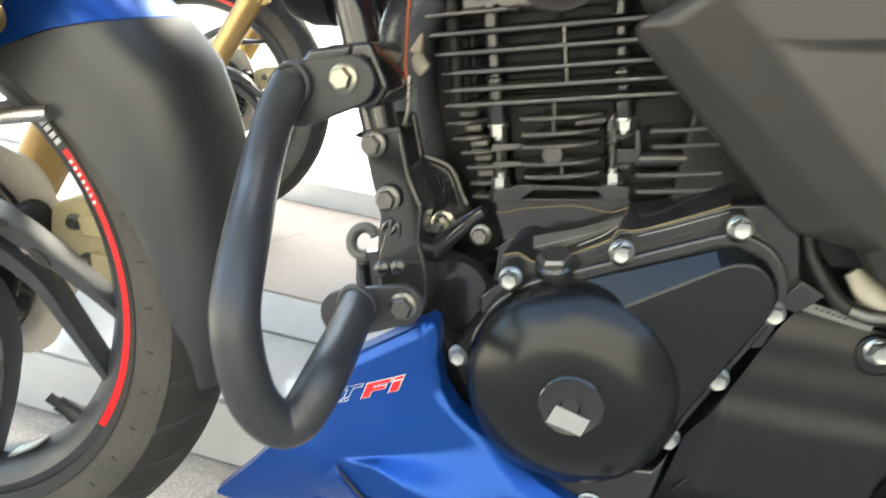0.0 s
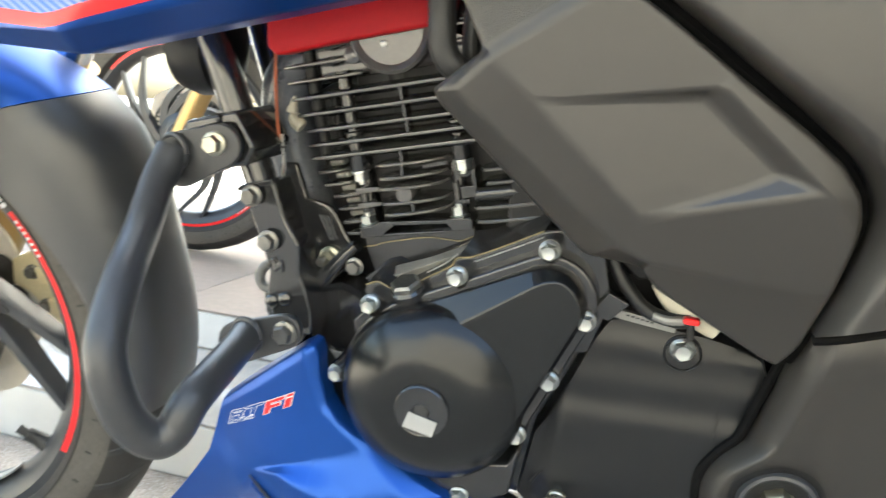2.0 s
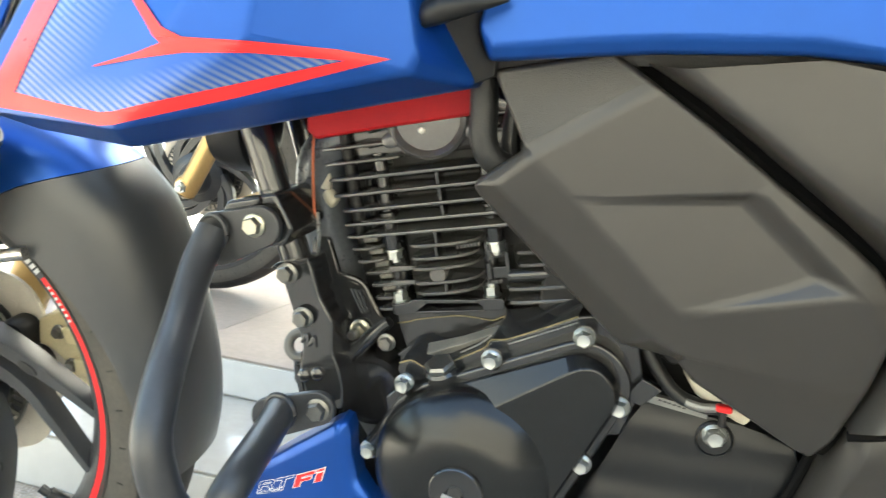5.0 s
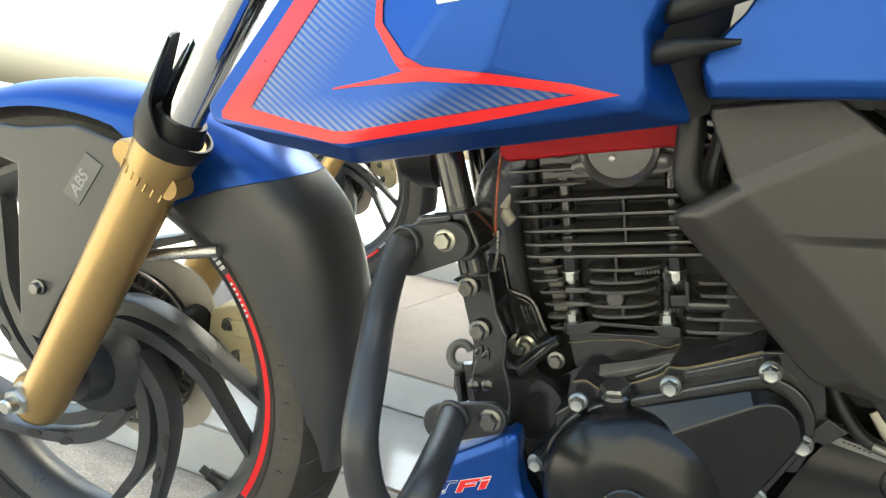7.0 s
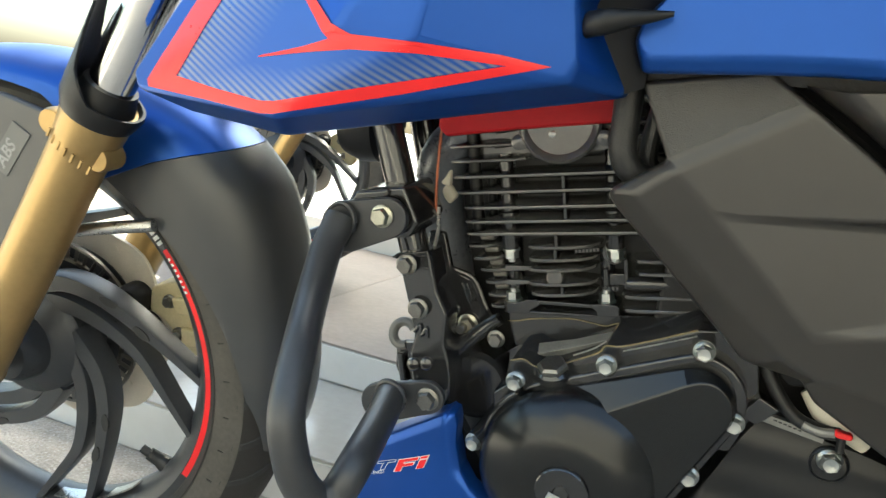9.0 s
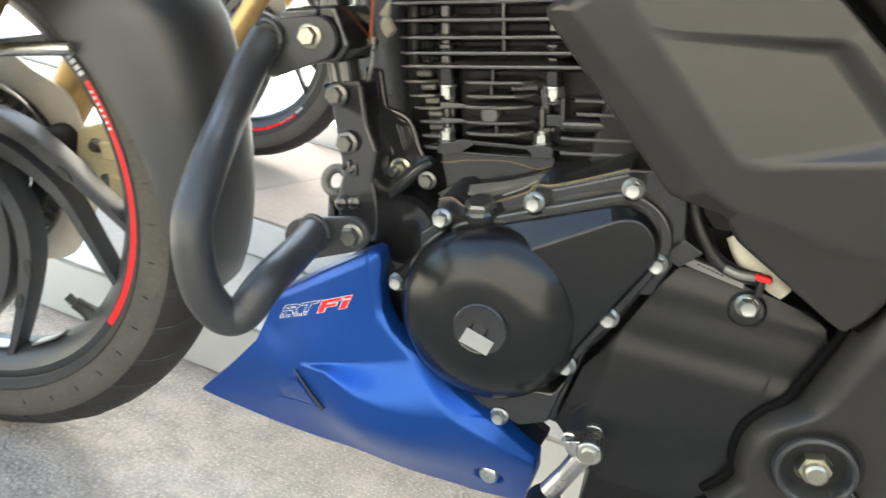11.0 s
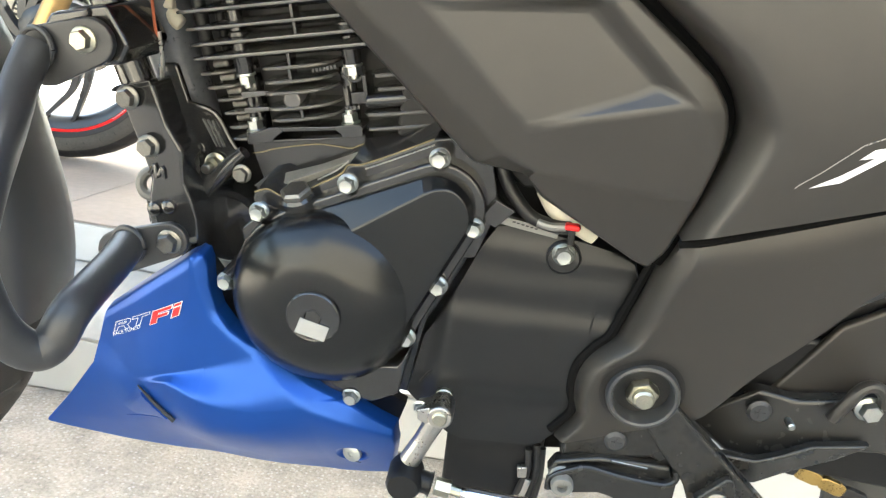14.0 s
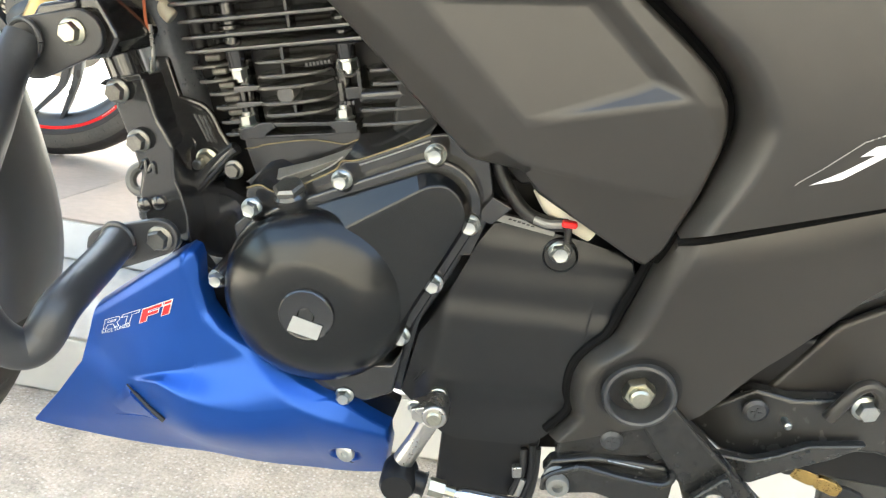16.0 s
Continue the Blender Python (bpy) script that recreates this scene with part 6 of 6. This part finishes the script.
SHELF_ONE = [(-0.2150, 0.2680), (-0.1927, 0.2783), (-0.1700, 0.2893), (-0.1366, 0.3044), (-0.1007, 0.3233), (-0.0792, 0.3390)]
SHELF_TWO = [(-0.2000, 0.2785), (-0.1905, 0.2800), (-0.1690, 0.2838), (-0.1480, 0.2818), (-0.1245, 0.2805), (-0.0975, 0.2825), (-0.0715, 0.2890), (-0.0500, 0.2960)]
KEEL = [(-0.3300, 0.1710), (-0.3162, 0.1758), (-0.2409, 0.2031), (-0.1657, 0.2393), (-0.1137, 0.2566), (-0.0774, 0.2703), (-0.0559, 0.2840), (-0.0253, 0.2760), (0.0090, 0.2620)]
SCREW_AT = (-0.0248, 0.2345)
VENT = [(-0.2420, 0.2108), (-0.2036, 0.2658), (-0.1685, 0.2460)]


def soft(g, width):
    """max(0, g) with a rounded corner."""
    return 0.5 * (g + math.sqrt(g * g + width * width))


def side_of(a, b, x, z):
    return ((b[0] - a[0]) * (z - a[1]) - (b[1] - a[1]) * (x - a[0])) / math.hypot(b[0] - a[0], b[1] - a[1])


def cowl_depth(x, z):
    """The cowl's near side: a folded upper edge, two ledges, a keel line, a sunk vent and a screw hollow."""
    y = cowl_base(x, z)
    one, two = -above(SHELF_ONE, x, z), -above(SHELF_TWO, x, z)
    slope = max(0.0, min(1.0, one / max(0.004, one - min(0.0, two))))
    y -= 0.0150 * (0.35 * slope + 0.65 * slope * slope * (3 - 2 * slope)) * rise(x + 0.170, 0.040) * rise(0.070 - two, 0.055)
    y += 0.12 * soft(-above(KEEL, x, z), 0.004) * rise(x + 0.300, 0.03)
    if x > -0.1535:
        y += 0.95 * soft(above(RIDGE, x, z), 0.0022)
    y += 0.45 * soft(side_of((-0.2360, 0.3135), (-0.1544, 0.3838), x, z), 0.0010) * rise(-0.150 - x, 0.004)
    slit = -side_of(VENT[1], VENT[2], x, z)
    low = side_of(VENT[0], VENT[2], x, z)
    lift = -side_of(VENT[0], VENT[1], x, z)
    if slit > 0 and low > 0 and lift > 0:
        y -= 0.0055 * max(0.0, 1 - slit / 0.040) * min(1.0, low / 0.004) * min(1.0, lift / 0.008)
    hole = math.hypot(x - SCREW_AT[0], (z - SCREW_AT[1]) * 1.05)
    return y + 0.0055 * rise(0.0112 - hole, 0.0016)


cowl = part("engine_cowl", sculpted(COWL_TOP, COWL_FOOT, cowl_depth, 0.016, 240, 160), BLUE, bike, "satin blue engine cowl with sculpted shelves", 60)
part("cowl_inner", shell({"a": (-0.150, -0.070, 0.392), "b": (-0.118, -0.05, 0.33), "c": (0.01, -0.03, 0.262), "d": (0.002, -0.03, 0.228), "e": (-0.15, -0.022, 0.21), "f": (-0.29, -0.003, 0.184), "g": (-0.226, -0.04, 0.28), "h": (-0.222, -0.045, 0.32)}, ["a b g h", "b c d e", "b e f g"], 0.01), MATTE2, cowl, "", 40)
scr = part("screw", merged(turned([(0.0095, 0.0), (0.0090, -0.0030), (0.006, -0.0048), (0.0028, -0.0048), (0.0022, -0.003), (0.001, -0.003)], 22)), ZINC, cowl, "domed plated screw", 40, 0, 2, pose(SCREW_AT[0], cowl_depth(*SCREW_AT) - 0.0022, SCREW_AT[1], 0, 0, -14) @ Matrix.Scale(0.86, 4))
part("vent_edge", tube([(x, cowl_depth(x, z) - 0.0003, z) for x, z in ((-0.2250, 0.2190), (-0.2060, 0.2280), (-0.1870, 0.2370), (-0.1700, 0.2450))], [0.0003, 0.0007, 0.0009, 0.0010], 8, 3), BLUE, cowl)
# Ink-black tube along the louvre's edge paints the shade of its opening.
part("cowl_vent", tube([(x, cowl_depth(x + 0.0022, z + 0.0010) - 0.0006, z) for x, z in ((-0.2036, 0.2660), (-0.1940, 0.2610), (-0.1850, 0.2560), (-0.1760, 0.2508), (-0.1682, 0.2462))], [0.0006, 0.0014, 0.0016, 0.0018, 0.0020], 8, 3), INK, cowl, "narrow vent slit, its shade put in as a black strip")


def wide_letters(origin, along, up, contours, fill, line, width, lift):
    """Broad outlined letters on the cowl: each contour filled and edged with a fine white line."""
    def at(p):
        return (origin[0] + p[0] * along[0] + p[1] * up[0], origin[1] + p[0] * along[1] + p[1] * up[1])
    ribbons = []
    for contour in contours:
        n = len(contour)
        for a, b in zip(contour, contour[1:] + contour[:1]):
            d = math.hypot(b[0] - a[0], b[1] - a[1])
            ex, ez = (b[0] - a[0]) / d * width, (b[1] - a[1]) / d * width
            ribbons.append([at((a[0] - ex - ez, a[1] - ez + ex)), at((b[0] + ex - ez, b[1] + ez + ex)), at((b[0] + ex + ez, b[1] + ez - ex)), at((a[0] - ex + ez, a[1] - ez - ex))])
    drape("badge_text", ribbons, cowl, lift, line, cowl, 2)
    if fill:
        drape("badge_text", [[at(p) for p in contour] for contour in contours], cowl, lift + 0.0005, fill, cowl, 2)


LETTER_R = [(0, 0), (0, 1), (1.20, 1), (1.40, 0.86), (1.40, 0.56), (1.22, 0.42), (1.50, 0), (1.14, 0), (0.86, 0.36), (0.33, 0.36), (0.33, 0)]
R_EYE = [(0.33, 0.62), (1.02, 0.62), (1.06, 0.76), (0.33, 0.76)]
LETTER_T = [(1.56, 1), (3.0, 1), (3.0, 0.75), (2.44, 0.75), (2.44, 0), (2.08, 0), (2.08, 0.75), (1.56, 0.75)]
LETTER_F = [(0, 0), (0, 1), (1.15, 1), (1.15, 0.76), (0.38, 0.76), (0.38, 0.60), (1.0, 0.60), (1.0, 0.37), (0.38, 0.37), (0.38, 0)]
LETTER_I = [(1.30, 0), (1.30, 0.70), (1.70, 0.70), (1.70, 0)]
I_DOT = [(1.30, 0.80), (1.30, 1.0), (1.70, 1.0), (1.70, 0.80)]
wide_letters((-0.2298, 0.3023), (0.0121, 0.0079), (0.0036, 0.0107), [LETTER_R, R_EYE, LETTER_T], None, WHITE, 0.026, 0.0009)
wide_letters((-0.1901, 0.3254), (0.0152, 0.0097), (0.0032, 0.0125), [LETTER_F, LETTER_I, I_DOT], RED, WHITE, 0.05, 0.0009)
lettering("badge_text", "RACE TUNED", 0.0036, cowl, -0.2315, 0.2973, WHITE, cowl, 0.25, radians(34), 1.75, 0.0008, 0.0)

# tank shroud
tank = part("fuel_tank", shell({
    "a": (-0.3950, -0.150, 0.6160), "b": (-0.3860, -0.157, 0.6065), "c": (-0.2540, -0.191, 0.6098), "d": (-0.1450, -0.202, 0.7800), "e": (-0.2660, -0.148, 0.8000),
    "f": (-0.0900, -0.170, 0.6540), "f2": (-0.0860, -0.168, 0.6640), "g": (-0.0920, -0.170, 0.6950), "h": (-0.0600, -0.160, 0.8000),
    "w": (-0.1700, -0.196, 0.6640), "x": (-0.1300, -0.186, 0.7300),
    "b2": (-0.3500, -0.142, 0.5950), "c2": (-0.2620, -0.166, 0.5955), "f3": (-0.0630, -0.130, 0.6490), "f4": (-0.0640, -0.126, 0.656), "g2": (-0.0850, -0.140, 0.6950), "h2": (-0.04, -0.13, 0.80),
}, ["a b c d e", "c w d", "c f w", "w f f2 x", "w x d", "f2 g x", "g h d x", "b b2 c2 c", "c c2 f3 f", "f f3 f4 f2", "f2 f4 g2 g", "g g2 h2 h"], 0.03), BLUE, bike, "satin blue fuel tank with red and carbon graphics", 60, 0.005, 4)
drape("carbon_film", [[(-0.3460, 0.6205), (-0.2992, 0.6928), (-0.2475, 0.7712), (-0.2440, 0.7712), (-0.2440, 0.7300), (-0.2476, 0.6953), (-0.2460, 0.6825), (-0.2265, 0.6622), (-0.2080, 0.6560), (-0.1684, 0.6588), (-0.1210, 0.6590), (-0.2559, 0.6188), (-0.2676, 0.6170), (-0.3080, 0.6180)]], tank, 0.0004, CARBON, tank, 6, "carbon weave pattern film fading to blue")
drape("stripe", [[(-0.3749, 0.6140), (-0.3226, 0.6924), (-0.2700, 0.7712), (-0.2470, 0.7712), (-0.2990, 0.6928), (-0.3455, 0.6207), (-0.3080, 0.6185), (-0.2676, 0.6174), (-0.2559, 0.6191), (-0.1218, 0.6583), (-0.1684, 0.6582), (-0.2077, 0.6551), (-0.2380, 0.6495), (-0.2732, 0.6422),
                  (-0.2732, 0.6430), (-0.2400, 0.6525), (-0.2215, 0.6590), (-0.2265, 0.6622), (-0.2460, 0.6825), (-0.2476, 0.6953), (-0.2440, 0.7300), (-0.2380, 0.7300), (-0.2426, 0.6957), (-0.2410, 0.6849), (-0.2212, 0.6676), (-0.2080, 0.6632), (-0.1688, 0.6641), (-0.1254, 0.6637), (-0.0990, 0.6611), (-0.1797, 0.6343), (-0.2558, 0.6116), (-0.2676, 0.6098), (-0.3150, 0.6102), (-0.3729, 0.6095)]], tank, 0.0010, RED, tank, 6, "red pinstripe graphic")
drape("tank_badge", [[(-0.2060, 0.7010), (-0.2040, 0.6975), (-0.1900, 0.7005), (-0.1840, 0.7090), (-0.1860, 0.7090), (-0.1910, 0.7030), (-0.2030, 0.7005)]], tank, 0.0008, STEEL, tank, 3, "silver badge edge")
part("tank_recess", shell({"a": (-0.092, -0.146, 0.80), "b": (-0.0890, -0.148, 0.690), "c": (-0.0660, -0.128, 0.650), "d": (-0.0540, -0.122, 0.656), "e": (-0.050, -0.122, 0.80)}, ["a b c d e"], 0.01), MATTE2, bike, "black recess behind the tank", 30)
for (x0, z0), (x1, z1), w in (((-0.0900, 0.6845), (-0.0440, 0.6965), 0.0072), ((-0.0850, 0.7080), (-0.022, 0.7300), 0.0085)):
    loops = []
    for f in (0.0, 0.06, 0.3, 0.6, 0.85, 1.0):
        r = w * (0.7 + 0.3 * min(1, f / 0.06)) * (1.0 - 0.80 * max(0, f - 0.3) / 0.7)
        c = Vector((x0 + (x1 - x0) * f, -0.152 - 0.010 * math.sin(math.pi * min(1, f + 0.2)), z0 + (z1 - z0) * f))
        loops.append([c + Vector((0, -0.9 * r * math.cos(t), r * math.sin(t))) for t in (2 * math.pi * k / 12 for k in range(12))])
    part("vent_fin", rings(loops), MATTE2, bike, "black vent fin behind the tank", 60)
part("rear_tank_panel", shell({"a": (-0.0634, -0.136, 0.6816), "a2": (-0.0600, -0.138, 0.6937), "b": (-0.0560, -0.134, 0.6640), "c": (0.0020, -0.140, 0.6715), "d": (0.0360, -0.143, 0.6755), "d1": (0.1070, -0.143, 0.6805), "d2": (0.1450, -0.143, 0.6790), "d3": (0.1840, -0.141, 0.6725), "e3": (0.1790, -0.140, 0.690), "e": (0.1790, -0.130, 0.76),
                             "f": (-0.0450, -0.148, 0.7120), "g": (-0.01, -0.140, 0.80), "qa": (-0.0535, -0.1400, 0.6725), "q0": (0.0020, -0.1465, 0.6800), "q1": (0.036, -0.149, 0.6835), "q2": (0.107, -0.149, 0.6885), "q3": (0.145, -0.148, 0.687)},
                            ["a b qa", "b c q0 qa", "c d q1 q0", "d d1 q2 q1", "d1 d2 q3 q2", "d2 d3 e3 q3", "a qa q0 q1 q2 q3 e3 e g f a2"], 0.02), BLUE, bike, "satin blue tank side cover", 60, 0.004, 3)
seat = part("seat", shell({"a": (0.1830, -0.134, 0.690), "b": (0.1950, -0.136, 0.6760), "c": (0.2300, -0.140, 0.6830), "d": (0.36, -0.142, 0.700), "e": (0.36, -0.140, 0.76), "f": (0.19, -0.132, 0.76), "g": (0.36, 0.14, 0.76), "h": (0.19, 0.132, 0.76)}, ["a b c d e f", "f e g h"], 0.03), MATTE2, bike, "dark vinyl rider seat edge", 50, 0.006, 3)
part("panel_groove", tube([(0.2010, -0.1285, 0.6690), (0.2110, -0.1340, 0.6540), (0.2230, -0.1420, 0.6360)], 0.0013, 8, 3), INK, rear)
part("panel_slot", tube([(0.2140, -0.1350, 0.6605), (0.2300, -0.1370, 0.6610)], 0.0018, 8, 2), INK, rear)
part("tank_flange", shell({"a": (-0.058, -0.108, 0.655), "b": (0.01, -0.112, 0.668), "c": (0.10, -0.114, 0.672), "d": (0.26, -0.112, 0.66), "e": (0.26, -0.118, 0.72), "f": (-0.05, -0.118, 0.70)}, ["a b f", "b c f", "c d e f"], 0.01), HOSE, bike, "black flange under the tank cover", 30)
part("frame_spine", merged(tube([(-0.36, 0.0, 0.68), (-0.2, 0.0, 0.66), (0.1, 0.0, 0.62), (0.5, 0, 0.66)], 0.03, 14, 4), tube([(-0.40, 0, 0.78), (-0.345, 0, 0.62)], 0.034, 16, 2)), FRAME, bike, "black frame backbone")
part("horn", turned([(0.012, -0.03), (0.036, -0.026), (0.040, -0.012), (0.038, 0.004), (0.02, 0.012)], 30, "x", (-0.262, -0.012, 0.600)), MATTE2, bike, "round black horn under the tank", 40)


def mirrored(ob):
    """The same part on the far side of the motorcycle."""
    me = ob.data.copy()
    me.transform(Matrix.Scale(-1, 4, (0, 1, 0)))
    me.flip_normals()
    return place(ob.name.split(".")[0], me, ob.data.materials[0], ob.parent, "", 60, 0.004, 2)


for ob in (tank, panel, rear, frame_cover, guard):
    mirrored(ob)
part("tank_top", shell({"a": (-0.248, -0.148, 0.80), "b": (-0.150, -0.202, 0.78), "c": (-0.06, -0.160, 0.80), "d": (0.22, -0.13, 0.76), "d2": (0.22, 0.13, 0.76), "c2": (-0.06, 0.160, 0.80), "b2": (-0.150, 0.202, 0.78), "a2": (-0.248, 0.148, 0.80), "m": (-0.16, 0.0, 0.90), "n": (-0.05, 0.0, 0.90), "o": (0.22, 0.0, 0.80)},
                       ["a b m", "b c n m", "c d o n", "d2 c2 n o", "c2 b2 m n", "b2 a2 m", "a m a2"], 0.01, (0, 0, -1)), BLUE, bike, "satin blue top of the tank", 50, 0.004)
# ---- neighbouring motorcycle on the platform ----
other = thing("motorcycle", "parked black motorcycle with gold fork behind, on the brown platform", "motorcycle", Matrix.Translation((-0.995 + 0.6435, 1.040, 0.165)) @ pose(0, 0, 0, 7, 0, 0))
PLAIN = Matrix.Translation(HUB) @ Matrix.Rotation(radians(12), 4, RAKE)
build_wheel(other, PLAIN @ pose(0, 0, 0, 0, 82, 0))
build_fork(other, PLAIN)
part("engine_block", merged(prism([(-0.20, 0.62), (0.06, 0.62), (0.12, 0.32), (-0.10, 0.27), (-0.16, 0.36)], -0.12, 0.12)), MATTE2, other, "dark engine mass", 30, 0.02, 3)
part("frame_downtube", tube([(-0.30, -0.03, 0.76), (-0.22, -0.045, 0.52), (-0.15, -0.045, 0.30)], 0.015, 12, 4), FRAME, other)
part("fuel_tank", prism([(-0.36, 0.66), (-0.08, 0.66), (0.1, 0.72), (-0.02, 0.92), (-0.26, 0.94)], -0.13, 0.13, 0.03), MATTE2, other, "dark fuel tank", 30, 0.02, 3)
part("headlamp", prism([(-0.60, 0.80), (-0.45, 0.72), (-0.40, 0.86), (-0.52, 0.96)], -0.09, 0.09, 0.02), MATTE2, other, "dark headlamp cowl", 30, 0.02, 3)
part("reservoir", turned([(0.02, 0.0), (0.026, 0.004), (0.026, 0.05), (0.02, 0.054)], 20, "z", (-0.40, -0.08, 0.60)), STICKER, other, "white fluid reservoir")


# ---- tiles of the steps and the platform ----
def tile_mesh(w, d, h):
    """A tile with eased edges, its corner at the origin."""
    def loop(inset, z):
        return [(inset, inset, z), (w - inset, inset, z), (w - inset, d - inset, z), (inset, d - inset, z)]
    return shared(f"tile_{w:.3f}_{d:.3f}_{h:.3f}", lambda: rings([loop(0, 0), loop(0, h - 0.0012), loop(0.0012, h)]))


GAP = 0.0010
for n in range(-5, 5):
    x = 1.80 * n - 0.33
    place("tile", tile_mesh(1.80 - GAP, 0.295 - GAP, 0.0035), CREAMTILE, step_tread, "", 0, 0, 2, Matrix.Translation((x, 0.2800 + GAP / 2, 0.0866)))
    for base, top, y, owner in ((0.0, 0.0845, 0.2830, step_riser), (0.0910, 0.1600, 0.5780, riser_two)):
        place("tile", tile_mesh(1.80 - GAP, top - base - 0.002, 0.0035), TILE, owner, "", 0, 0, 2, Matrix.Translation((x, y + 0.0002, base + 0.001)) @ pose(0, 0, 0, 90, 0, 0))
    place("tile", tile_mesh(1.80 - GAP, 1.040 - GAP, 0.0035), BROWNTILE, platform, "", 0, 0, 2, Matrix.Translation((x - 0.42, 0.5765, 0.1616)))
